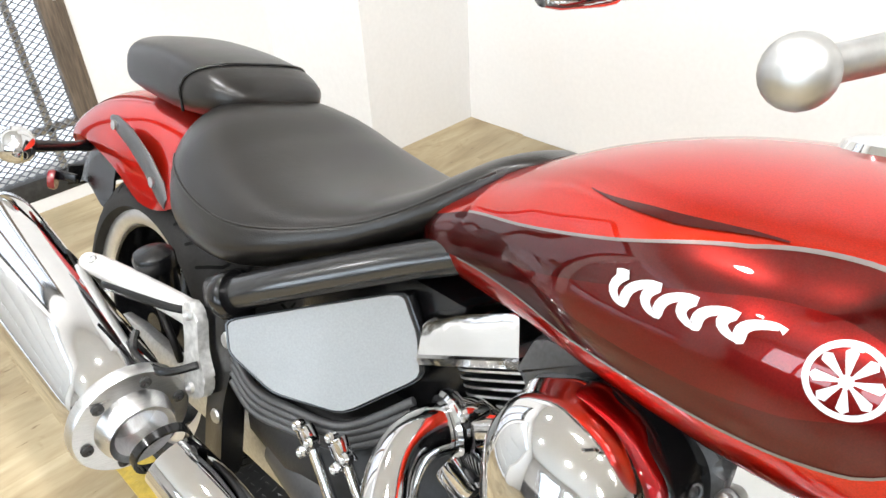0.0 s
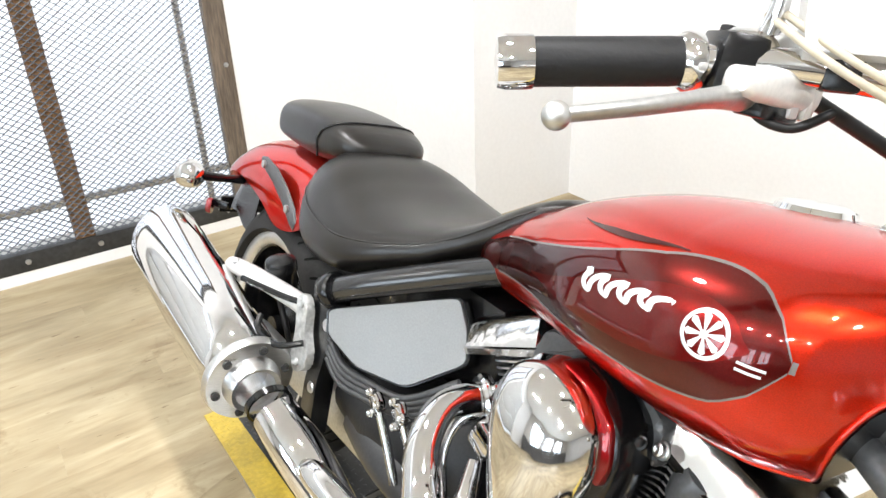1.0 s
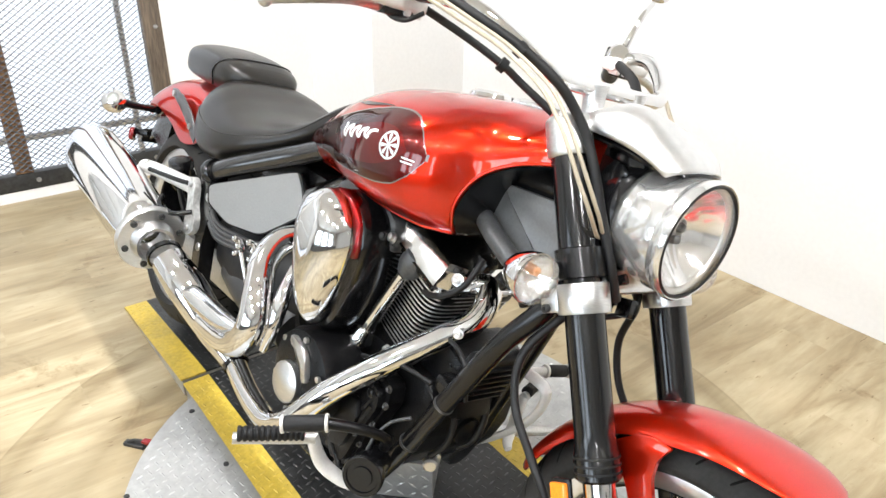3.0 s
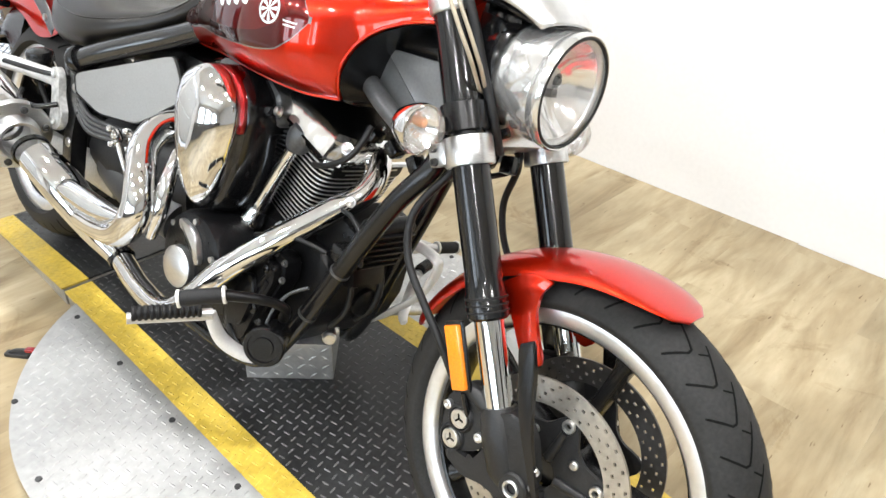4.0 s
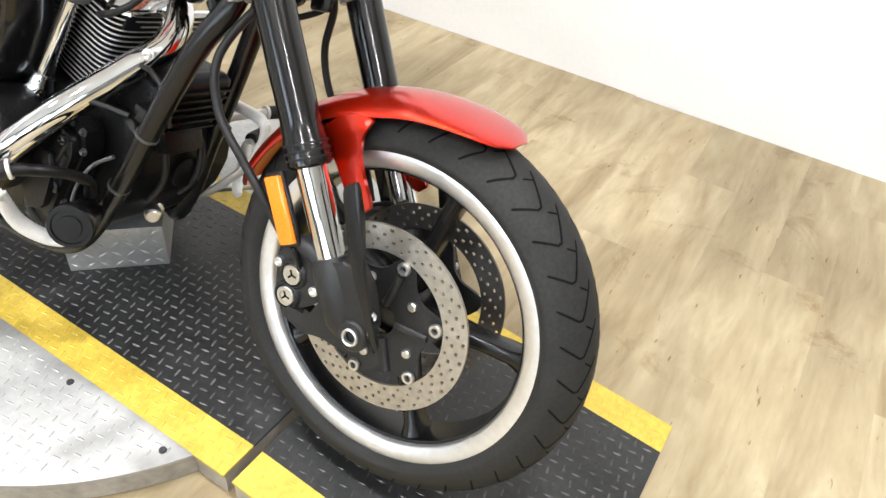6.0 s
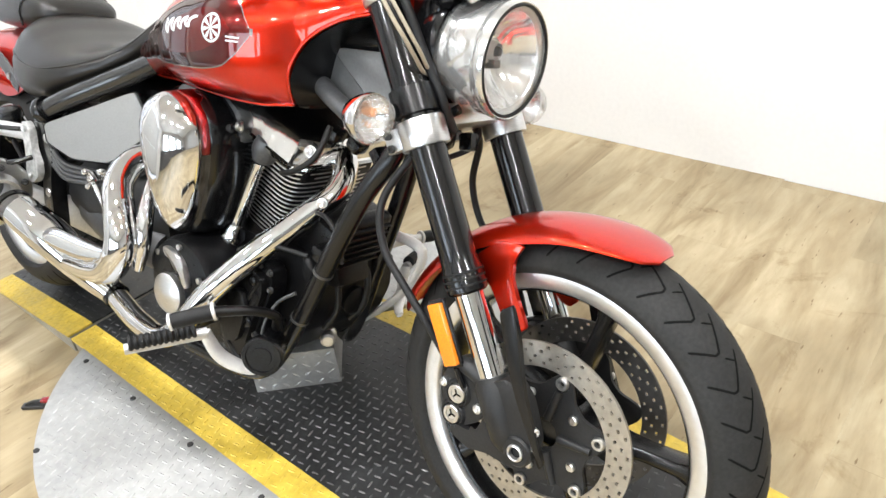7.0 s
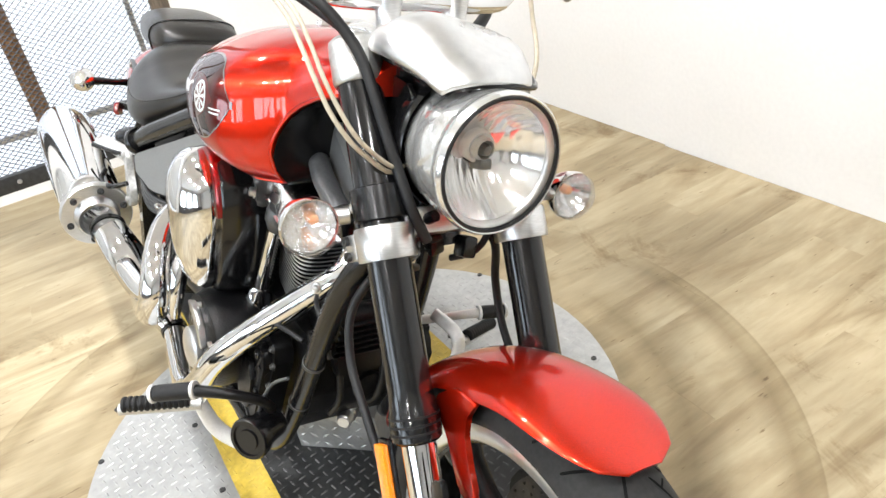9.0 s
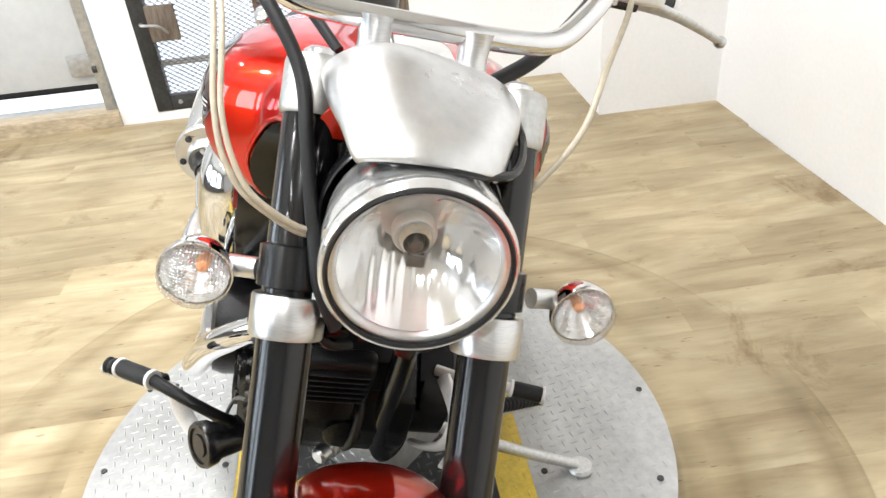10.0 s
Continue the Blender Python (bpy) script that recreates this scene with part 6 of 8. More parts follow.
    # pushrod tubes
    for (xa, za), (xb, zb), nm in (((0.972, 0.440), (1.044, 0.605), "pushrod_tube"), ((0.925, 0.445), (0.850, 0.610), "pushrod_tube")):
        bm = bmesh.new()
        tube(bm, [(xa, -0.128, za), (xb, -0.122, zb)], [0.0145, 0.0125], 20)
        lathe(bm, [(0.0, -0.006), (0.024, -0.006), (0.025, 0.006), (0.021, 0.012), (0.019, 0.026), (0.015, 0.034), (0.0, 0.034)], frame_at((xa, -0.128, za), (xb - xa, 0, zb - za)), 24)
        pt = part(nm, bm, CHROME, moto, "chrome pushrod tube with a flared foot", 40)
        bm = bmesh.new()
        lathe(bm, [(0.0, -0.030), (0.020, -0.024), (0.026, -0.006), (0.026, 0.010), (0.022, 0.022), (0.0, 0.026)], frame_at((xb + (0.012 if xb > 0.95 else -0.012), -0.116, zb + 0.026), (xb - xa, 0, zb - za)), 24)
        part("knuckle", bm, GUNMETAL, pt, "rounded grey knuckle at the tube's head", 50)


AIR = [(0.928, 0.450), (0.902, 0.468), (0.872, 0.540), (0.850, 0.612), (0.844, 0.664), (0.860, 0.700), (0.905, 0.718), (0.956, 0.708), (0.990, 0.676), (1.000, 0.628), (0.986, 0.560), (0.960, 0.480)]


def dished(bm, outline, centre, layers):
    """Closed rings of one outline at several depths: (y, scale, move x, move z)."""
    loft(bm, [[Vector(((x - centre[0]) * k + centre[0] + dx, y, (z - centre[1]) * k + centre[1] + dz)) for x, z in outline] for y, k, dx, dz in layers])


def air_cleaner():
    cen = (0.925, 0.610)
    ring = round_poly(AIR, 0.35)
    bm = bmesh.new()
    prof = [(-0.172, 0.985, -0.012, 0), (-0.175, 1.0, -0.012, 0), (-0.190, 1.004, -0.008, 0), (-0.214, 1.0, 0, 0)]
    for k in (0.998, 0.99, 0.975, 0.955, 0.93, 0.90, 0.86, 0.80, 0.72, 0.62, 0.50, 0.36, 0.20, 0.06):
        d = (1 - k ** 3.6) ** 0.5
        prof.append((-0.214 - 0.040 * d - 0.014 * (1 - k * k), k, -0.006 * d, 0.004 * d))
    dished(bm, ring, cen, prof)
    ac = part("air_cleaner", bm, CHROME, moto, "chrome teardrop air cleaner with red accent", 60)
    # deep red body showing above and ahead of the chrome face
    body = round_poly([(0.905, 0.655), (0.868, 0.697), (0.906, 0.7205), (0.960, 0.7125), (0.998, 0.684), (1.0075, 0.645), (1.0035, 0.612), (0.950, 0.640)], 0.25)
    bm = bmesh.new()
    dished(bm, body, cen, ((-0.168, 0.985, 0, 0), (-0.172, 1.0, 0, 0), (-0.196, 0.995, 0, 0), (-0.204, 0.982, 0, 0), (-0.207, 0.96, 0, 0)))
    part("accent_body", bm, DEEPRED, ac, "dark candy red body behind the chrome face", 60)
    wide = round_poly([(0.934, 0.436), (0.895, 0.462), (0.855, 0.560), (0.846, 0.655), (0.868, 0.700), (0.912, 0.722), (0.966, 0.714), (1.006, 0.686), (1.018, 0.636), (1.004, 0.552), (0.970, 0.466)], 0.35)
    bm = bmesh.new()
    dished(bm, wide, cen, ((-0.090, 0.95, 0, 0), (-0.097, 1.0, 0, 0), (-0.160, 1.0, 0, 0), (-0.172, 0.99, 0, 0), (-0.196, 0.955, 0, 0), (-0.200, 0.93, 0, 0)))
    part("backing_body", bm, BLACK, ac, "gloss black housing behind the cover", 60)


def brake_reservoir():
    """A black capped pot beside the rear wheel."""
    axis = frame_at((0.172, -0.206, 0.516), (0.0, -0.25, 0.97))
    bm = bmesh.new()
    lathe(bm, [(0, -0.040), (0.023, -0.040), (0.027, -0.032), (0.027, 0.018), (0.0, 0.018)], axis, 28)
    pot = part("brake_reservoir", bm, BLACK, moto, "black brake fluid pot beside the rear wheel")
    bm = bmesh.new()
    lathe(bm, [(0.027, 0.016), (0.0315, 0.017), (0.0315, 0.034), (0.029, 0.040), (0.016, 0.045), (0.0, 0.046)], axis, 28)
    part("cap", bm, SATIN, pot, "ribbed black cap")
    bm = bmesh.new()
    tube(bm, [(0.192, -0.215, 0.480), (0.225, -0.222, 0.470), (0.250, -0.220, 0.445), (0.262, -0.212, 0.410)], 0.006, 10, 6)
    part("hose", bm, HOSE, pot, "black fluid hose", 80)


def intake_panel():
    """A dark grey moulded panel that fills the gap under the tank."""
    bm = bmesh.new()
    side_plate(bm, round_poly([(0.800, 0.662), (0.815, 0.712), (0.900, 0.722), (0.975, 0.716), (1.018, 0.690), (1.022, 0.640), (0.985, 0.612), (0.900, 0.640)], 0.2), -0.146, 0.040, 0.012)
    part("intake_panel", bm, GUNMETAL, moto, "dark grey moulded intake panel under the tank", 50)


def exhaust():
    # front header, collector, rear header
    bm = bmesh.new()
    tube(bm, [(1.120, 0.0, 0.640), (1.165, -0.020, 0.618), (1.176, -0.052, 0.570), (1.140, -0.105, 0.515), (1.090, -0.170, 0.445), (1.035, -0.222, 0.368), (0.985, -0.248, 0.290), (0.915, -0.252, 0.238), (0.80, -0.240, 0.225), (0.690, -0.226, 0.236)], 0.0235, 22, 8)
    fh = part("front_header", bm, CHROME, moto, "chrome exhaust header from the front cylinder")
    bm = bmesh.new()
    lathe(bm, [(0.024, -0.006), (0.0285, -0.006), (0.0285, 0.006), (0.024, 0.006), (0.024, -0.006)], frame_at((0.684, -0.225, 0.237), (-0.9, -0.1, 0.3)), 28)
    part("joint_ring", bm, BLACK, fh, "black clamp ring")
    bm = bmesh.new()
    tube(bm, [(0.685, -0.225, 0.237), (0.60, -0.250, 0.280), (0.507, -0.282, 0.338), (0.42, -0.302, 0.372)], [0.026, 0.037, 0.044, 0.040], 28, 8)
    co = part("collector", bm, CHROME, moto, "chrome collector pipe")
    bm = bmesh.new()
    tube(bm, [(0.775, -0.085, 0.560), (0.735, -0.130, 0.553), (0.722, -0.190, 0.540), (0.752, -0.240, 0.508), (0.806, -0.270, 0.465), (0.830, -0.284, 0.408), (0.792, -0.286, 0.352), (0.715, -0.280, 0.322), (0.60, -0.268, 0.300)], 0.0300, 24, 8)
    rh = part("rear_header", bm, CHROME, moto, "chrome exhaust header from the rear cylinder")
    bm = bmesh.new()
    tube(bm, [(0.812, -0.205, 0.520), (0.842, -0.236, 0.470), (0.850, -0.250, 0.410), (0.836, -0.252, 0.355)], [0.010, 0.016, 0.016, 0.010], 14, 6)
    part("header_guard", bm, CHROME, rh, "slim chrome guard along the header")
    bm = bmesh.new()
    lathe(bm, [(0.0305, -0.008), (0.040, -0.008), (0.042, -0.004), (0.042, 0.006), (0.038, 0.010), (0.0305, 0.010), (0.0305, -0.008)], frame_at((0.734, -0.135, 0.5525), (-0.35, -0.92, -0.16)), 32)
    fl = part("header_flange", bm, CHROME, moto, "chrome flange clamp on the rear exhaust port")
    for px, pz in ((0.772, 0.520), (0.762, 0.590), (0.700, 0.515)):
        bm = bmesh.new()
        lathe(bm, [(0, -0.014), (0.0095, -0.014), (0.0095, 0.010), (0.007, 0.016), (0, 0.013)], frame_at((px, -0.140, pz), (-0.2, -0.95, -0.1)), 12)
        part("bolt", bm, CHROME, fl)
    bm = bmesh.new()
    rbox(bm, (0.046, 0.040, 0.044), Matrix.Translation((0.776, -0.150, 0.520)) @ Matrix.Rotation(radians(25), 4, "Y"), 0.008)
    part("clamp_lug", bm, CHROME, fl, "bolted chrome lug")
    bm = bmesh.new()
    tube(bm, [(0.775, -0.285, 0.372), (0.70, -0.292, 0.362), (0.585, -0.302, 0.360), (0.545, -0.302, 0.356)], [0.012, 0.022, 0.022, 0.010], 16, 6, 0.7)
    part("heat_shield", bm, CHROME, co, "slotted chrome heat shield")
    bm = bmesh.new()
    lathe(bm, [(0.036, 0.0), (0.041, 0.0), (0.041, 0.012), (0.036, 0.012), (0.036, 0.0)], frame_at((0.405, -0.306, 0.377), (-0.93, -0.05, 0.3)), 32)
    part("joint_ring", bm, BLACK, co, "black clamp ring")
    # silencer: axis from flange to slash-cut end
    a, b = Vector((0.335, -0.322, 0.398)), Vector((-0.204, -0.326, 0.452))
    d = (b - a).normalized()
    m = frame_at(a, d)
    L = (b - a).length
    # section axes: u to the side, v up
    u = Vector((0, 1, 0))
    u = (u - u.dot(d) * d).normalized()
    v = d.cross(u)
    if v.z < 0:
        v = -v
    bm = bmesh.new()
    rings = []
    for s, r, e in ((0.0, 0.056, 1.0), (0.012, 0.066, 1.03), (0.06, 0.072, 1.06), (0.20, 0.076, 1.12), (0.40, 0.078, 1.13), (L * 0.90, 0.078, 1.14), (L * 0.985, 0.077, 1.14), (L, 0.074, 1.14), (L - 0.004, 0.068, 1.14), (L - 0.06, 0.060, 1.1), (L - 0.12, 0.02, 1.0)):
        ring = []
        for k in range(44):
            q = 2 * math.pi * k / 44
            c, sn = math.cos(q), math.sin(q)
            cut = 0.020 * sn if s > 0.42 else 0.0
            ring.append(a + d * (s + cut) + u * (r * c) + v * (r * e * sn))
        rings.append(ring)
    loft(bm, rings)
    mu = part("silencer", bm, CHROME, moto, "large chrome slash-cut silencer", 45)
    bm = bmesh.new()
    lathe(bm, [(0.036, -0.040), (0.044, -0.044), (0.050, -0.030), (0.052, -0.016), (0.078, -0.014), (0.081, -0.008), (0.081, 0.004), (0.076, 0.010), (0.050, 0.010), (0.036, 0.0), (0.036, -0.040)], m, 56)
    fl = part("silencer_flange", bm, BRUSHED, mu, "brushed aluminium end flange with bolts")
    for k in range(6):
        q = 2 * math.pi * k / 6 + 0.35
        p = a - d * 0.014 + 0.064 * (math.cos(q) * u + math.sin(q) * v)
        bm = bmesh.new()
        lathe(bm, [(0, 0), (0.008, 0), (0.008, 0.005), (0.004, 0.007), (0.0, 0.004)], frame_at(p, -d), 14)
        part("bolt", bm, DARKSTEEL, fl)
    bm = bmesh.new()
    tube(bm, [(0.20, -0.30, 0.53), (0.30, -0.262, 0.535), (0.35, -0.235, 0.54)], 0.006, 8)
    tube(bm, [(0.27, -0.285, 0.485), (0.30, -0.30, 0.470), (0.36, -0.29, 0.470), (0.39, -0.255, 0.485)], 0.006, 8)
    part("silencer_hanger", bm, SATIN, mu, "black wire hanger")


def controls():
    # right footpeg, brake pedal; left footpeg, gear lever
    for side in (-1, 1):
        bm = bmesh.new()
        tube(bm, [(1.150, side * 0.190, 0.240), (1.125, side * 0.212, 0.243), (1.100, side * 0.246, 0.270), (1.087, side * 0.268, 0.318)], [0.008, 0.0125, 0.0140, 0.0125], 16, 6, 0.6)
        h = part("peg_bracket", bm, PALEALU, moto, "polished forward-control bracket")
        bm = bmesh.new()
        tube(bm, [(1.090, side * 0.265, 0.318), (1.030, side * 0.388, 0.302)], [0.011, 0.010], 12)
        pb = part("footpeg", bm, CASTALU, h, "silver footpeg with ribbed rubber")
        a, b = Vector((1.082, side * 0.283, 0.326)), Vector((1.033, side * 0.384, 0.312))
        dv = (b - a).normalized()
        bm = bmesh.new()
        ribs = [(0.0, 0.0)]
        for k in range(12):
            ribs += [(0.0120, k * 0.0095), (0.0138, k * 0.0095 + 0.002), (0.0138, k * 0.0095 + 0.0055), (0.0118, k * 0.0095 + 0.0075)]
        lathe(bm, ribs + [(0.0, 0.1125)], frame_at(a, dv), 16)
        part("rubber", bm, GRIP, pb, "ribbed black rubber")
    for side in (-1, 1):
        if side < 0:
            a, b = Vector((1.146, -0.292, 0.388)), Vector((1.106, -0.342, 0.370))
            arm = [(1.165, -0.170, 0.330), (1.190, -0.195, 0.368), (1.180, -0.242, 0.388), a]
        else:
            a, b = Vector((1.112, 0.288, 0.396)), Vector((1.124, 0.336, 0.397))
            arm = [(1.050, 0.165, 0.372), (1.075, 0.205, 0.380), (1.098, 0.250, 0.391), a]
        dv = (b - a).normalized()
        ln = (b - a).length
        bm = bmesh.new()
        tube(bm, arm, [0.010, 0.009, 0.009, 0.010], 12, 6)
        lv = part("brake_pedal" if side < 0 else "gear_lever", bm, ENGINE if side < 0 else PALEALU, moto, "dark forward brake pedal arm" if side < 0 else "bright forward gear lever arm")
        bm = bmesh.new()
        lathe(bm, [(0.0, 0.0), (0.0130, 0.0), (0.0140, 0.004), (0.0140, ln - 0.006), (0.0130, ln), (0.0, ln)], frame_at(a, dv), 20)
        pr = part("pedal_rubber", bm, GRIP, lv, "black rubber with bright ends")
        for o in (-0.006, ln):
            bm = bmesh.new()
            lathe(bm, [(0.0, 0.0), (0.0145, 0.0), (0.0155, 0.002), (0.0155, 0.005), (0.0, 0.006)], frame_at(a + dv * o, dv), 20)
            part("end_cap", bm, PALEALU, pr)
    # bright carrier of the left controls
    bm = bmesh.new()
    tube(bm, [(1.150, 0.150, 0.440), (1.215, 0.165, 0.420), (1.192, 0.170, 0.340), (1.120, 0.165, 0.255), (1.056, 0.155, 0.200)], 0.012, 12, 4, 0.6)
    part("lever_carrier", bm, PALEALU, moto, "bright kinked carrier of the left controls")
    # side stand
    bm = bmesh.new()
    inv = BIKE.inverted()
    foot = inv @ Vector((1.056, 0.432, 0.012))
    top = Vector((0.98, 0.16, 0.19))
    tube(bm, [top, top.lerp(foot, 0.5) + Vector((0.02, 0, 0.01)), foot], [0.013, 0.012, 0.011], 14)
    lathe(bm, [(0.0, -0.011), (0.024, -0.011), (0.026, -0.006), (0.022, 0.0), (0.0, 0.0)], inv @ Matrix.Translation((1.058, 0.440, 0.012)), 18)
    part("side_stand", bm, CASTALU, moto, "silver side stand resting on the turntable")


def front_lamps():
    c, ax = Vector((1.490, -0.007, 0.845)), Vector((1, 0, -0.04)).normalized()
    m = frame_at(c, ax)
    bm = bmesh.new()
    lathe(bm, [(0.0815, -0.030), (0.0848, -0.030), (0.0850, -0.012), (0.0870, -0.008), (0.0888, 0.0), (0.0880, 0.006), (0.0855, 0.009), (0.0832, 0.008), (0.0828, 0.002), (0.0826, -0.012), (0.0815, -0.030)], m, 80)
    h = part("headlamp", bm, BUCKETALU, moto, "round chrome headlamp with clear lens", 50)
    bm = bmesh.new()
    lathe(bm, [(0.0, -0.135), (0.035, -0.133), (0.056, -0.126), (0.072, -0.110), (0.0795, -0.086), (0.0825, -0.074), (0.0815, -0.071), (0.0838, -0.060), (0.0862, -0.044), (0.0866, -0.026), (0.0852, -0.014), (0.0815, -0.016), (0.0800, -0.030), (0.066, -0.088), (0.03, -0.114), (0.0, -0.117)], m, 80)
    part("bucket", bm, BUCKETALU, h, "bright rounded lamp bucket", 50)
    bm = bmesh.new()
    lathe(bm, [(0.0796, 0.004), (0.0832, 0.004), (0.0836, 0.0088), (0.0818, 0.0102), (0.0796, 0.0090), (0.0796, 0.004)], m, 72)
    part("seal_ring", bm, GRIP, h, "thin black seal ring")
    bm = bmesh.new()
    lathe(bm, [(0.0, 0.020), (0.03, 0.0190), (0.055, 0.0160), (0.0720, 0.0115), (0.0812, 0.0070), (0.0812, 0.004), (0.0720, 0.0085), (0.055, 0.013), (0.03, 0.016), (0.0, 0.017)], m, 64)
    lens = part("lens", bm, LENS, h, "clear domed glass lens", 60)
    lens.visible_shadow = False
    # bowl with soft upright waves
    bm = bmesh.new()
    nr, na = 18, 144
    grid = []
    for j in range(nr + 1):
        r = 0.016 + (0.0735 - 0.016) * j / nr
        d = -0.060 + 0.058 * (r / 0.0735) ** 2
        row = []
        for k in range(na):
            q = 2 * math.pi * k / na
            # upright flutes in the lower half, a row of scallops across the top
            up = math.cos(q - math.radians(90))
            bump = 0.0006 * math.sin(r * math.cos(q) * 520) * math.sin(math.pi * j / nr)
            if up > 0.45 and 0.050 < r < 0.070:
                bump -= 0.0030 * abs(math.sin(q * 13)) * math.sin((r - 0.050) / 0.020 * math.pi)
            row.append(bm.verts.new(m @ Vector((r * math.cos(q), r * math.sin(q), d + bump))))
        grid.append(row)
    for j in range(nr):
        for k in range(na):
            bm.faces.new((grid[j][k], grid[j][(k + 1) % na], grid[j + 1][(k + 1) % na], grid[j + 1][k]))
    part("reflector", bm, REFLECTOR, h, "silver reflector bowl", 30)
    bm = bmesh.new()
    lathe(bm, [(0.0725, -0.004), (0.0824, -0.001), (0.0826, 0.003), (0.0800, 0.0035), (0.0725, -0.001), (0.0725, -0.004)], m, 72)
    part("reflector_rim", bm, BRUSHED, h, "pale reflector rim", 60)
    hold = c + Vector((0.0, -0.003, 0.010))
    bm = bmesh.new()
    lathe(bm, [(0.010, -0.066), (0.0205, -0.062), (0.0210, -0.040), (0.0185, -0.034), (0.0150, -0.036), (0.0140, -0.056), (0.010, -0.058), (0.010, -0.066)], frame_at(hold, ax), 32)
    part("bulb_holder", bm, PALEALU, h, "bright ring round the bulb")
    # bulb's mirrored dark side is put into its colour
    bm = bmesh.new()
    lathe(bm, [(0.0, -0.058), (0.0075, -0.058), (0.0080, -0.026), (0.0060, -0.020), (0.0, -0.018)], frame_at(hold, ax), 18)
    part("bulb", bm, BOLTSTEEL, h, "bulb coloured dark for its mirrored dark side")
    bm = bmesh.new()
    lathe(bm, [(0.0105, -0.050), (0.0145, -0.050), (0.0150, -0.030), (0.0120, -0.024), (0.0105, -0.026), (0.0105, -0.050)], frame_at(hold, ax), 24)
    part("bulb_collar", bm, BRUSHED, h, "bright collar of the bulb")
    # dark block added where the bowl mirrors the bulb
    bm = bmesh.new()
    rbox(bm, (0.024, 0.018, 0.014), Matrix.Translation(hold + Vector((-0.036, 0.003, -0.019))) @ Matrix.Rotation(radians(-8), 4, "Y"), 0.004)
    part("bulb_reflection", bm, BOLTSTEEL, h, "dark block in place of the bulb's reflection")
    # black shell that the bucket sits in
    bm = bmesh.new()
    lathe(bm, [(0.060, -0.142), (0.080, -0.128), (0.0890, -0.104), (0.0905, -0.086), (0.0880, -0.080), (0.0845, -0.086), (0.080, -0.100), (0.060, -0.134), (0.060, -0.142)], m, 64)
    part("bucket_collar", bm, BLACK, h, "gloss black collar behind the bucket", 50)
    for side in (-1, 1):
        bm = bmesh.new()
        tube(bm, [(1.440, side * 0.056, 0.768), (1.412, side * 0.064, 0.748), (1.395, side * 0.056, 0.738)], 0.008, 10)
        part("lamp_stay", bm, BLACK, h, "black lower lamp stay")
        bm = bmesh.new()
        side_plate(bm, round_poly([(1.335, 0.925), (1.385, 0.920), (1.405, 0.908), (1.380, 0.880), (1.374, 0.800), (1.358, 0.790), (1.350, 0.880)], 0.2), min(side * 0.070, side * 0.080), 0.010, 0.004)
        part("lamp_bracket", bm, BLACK, h, "gloss black lamp bracket")
    for side in (-1, 1):
        c2 = Vector((1.396, side * 0.205, 0.755))
        m2 = frame_at(c2, (1, 0, -0.02))
        bm = bmesh.new()
        lathe(bm, [(0.0, -0.042), (0.014, -0.040), (0.026, -0.028), (0.0335, -0.012), (0.0362, -0.002), (0.0368, 0.002), (0.0362, 0.006), (0.0345, 0.006), (0.0325, 0.002), (0.022, -0.024), (0.0, -0.032)], m2, 44)
        ind = part("front_indicator", bm, CHROME, moto, "round chrome indicator with clear lens", 50)
        bm = bmesh.new()
        nr, na = 7, 36
        grid = []
        for j in range(nr + 1):
            r = 0.001 + 0.0315 * j / nr
            grid.append([bm.verts.new(m2 @ Vector((r * math.cos(2 * math.pi * k / na), r * math.sin(2 * math.pi * k / na), -0.022 + 0.028 * (r / 0.0325) ** 2 + 0.0010 * ((k + j) % 2)))) for k in range(na)])
        for j in range(nr):
            for k in range(na):
                bm.faces.new((grid[j][k], grid[j][(k + 1) % na], grid[j + 1][(k + 1) % na], grid[j + 1][k]))
        part("reflector", bm, REFLECTOR, ind, "silver reflector", 4)
        bm = bmesh.new()
        nr, na = 12, 64
        grid = []
        for j in range(nr + 1):
            r = 0.0005 + 0.0350 * j / nr
            d = 0.0335 - 0.0200 * (r / 0.0355) ** 2.4
            grid.append([bm.verts.new(m2 @ Vector((r * math.cos(2 * math.pi * k / na), r * math.sin(2 * math.pi * k / na), d + (0.0011 * ((k + j) % 2) if j < nr - 1 else 0.0)))) for k in range(na)])
        grid.append([bm.verts.new(m2 @ Vector((0.0358 * math.cos(2 * math.pi * k / na), 0.0358 * math.sin(2 * math.pi * k / na), 0.0065))) for k in range(na)])
        for j in range(nr + 1):
            for k in range(na):
                bm.faces.new((grid[j][k], grid[j][(k + 1) % na], grid[j + 1][(k + 1) % na], grid[j + 1][k]))
        ln = part("lens", bm, RIBLENS, ind, "ribbed clear lens", 4)
        ln.visible_shadow = False
        bm = bmesh.new()
        lathe(bm, [(0.0, -0.018), (0.006, -0.016), (0.0075, -0.004), (0.006, 0.003), (0.0, 0.006)], frame_at(c2 + Vector((0, -side * 0.006, 0.008)), (1, 0, 0)), 18)
        part("bulb", bm, BULB, ind, "amber bulb")
        bm = bmesh.new()
        lathe(bm, [(0.0, 0.0), (0.009, 0.0), (0.0092, 0.001), (0.005, 0.0022), (0.0, 0.0025)], frame_at(c2 + Vector((-0.012, -side * 0.012, 0.0290)), (-0.42, -side * 0.35, 1)), 16)
        part("position_mark", bm, REDLENS, ind, "small dark red reflector patch")
        bm = bmesh.new()
        tube(bm, [c2 + Vector((-0.02, -side * 0.03, 0.0)), c2 + Vector((-0.012, -side * 0.058, 0.004))], 0.0115, 16)
        part("stalk", bm, BRUSHED, ind, "bright stalk")
        bm = bmesh.new()
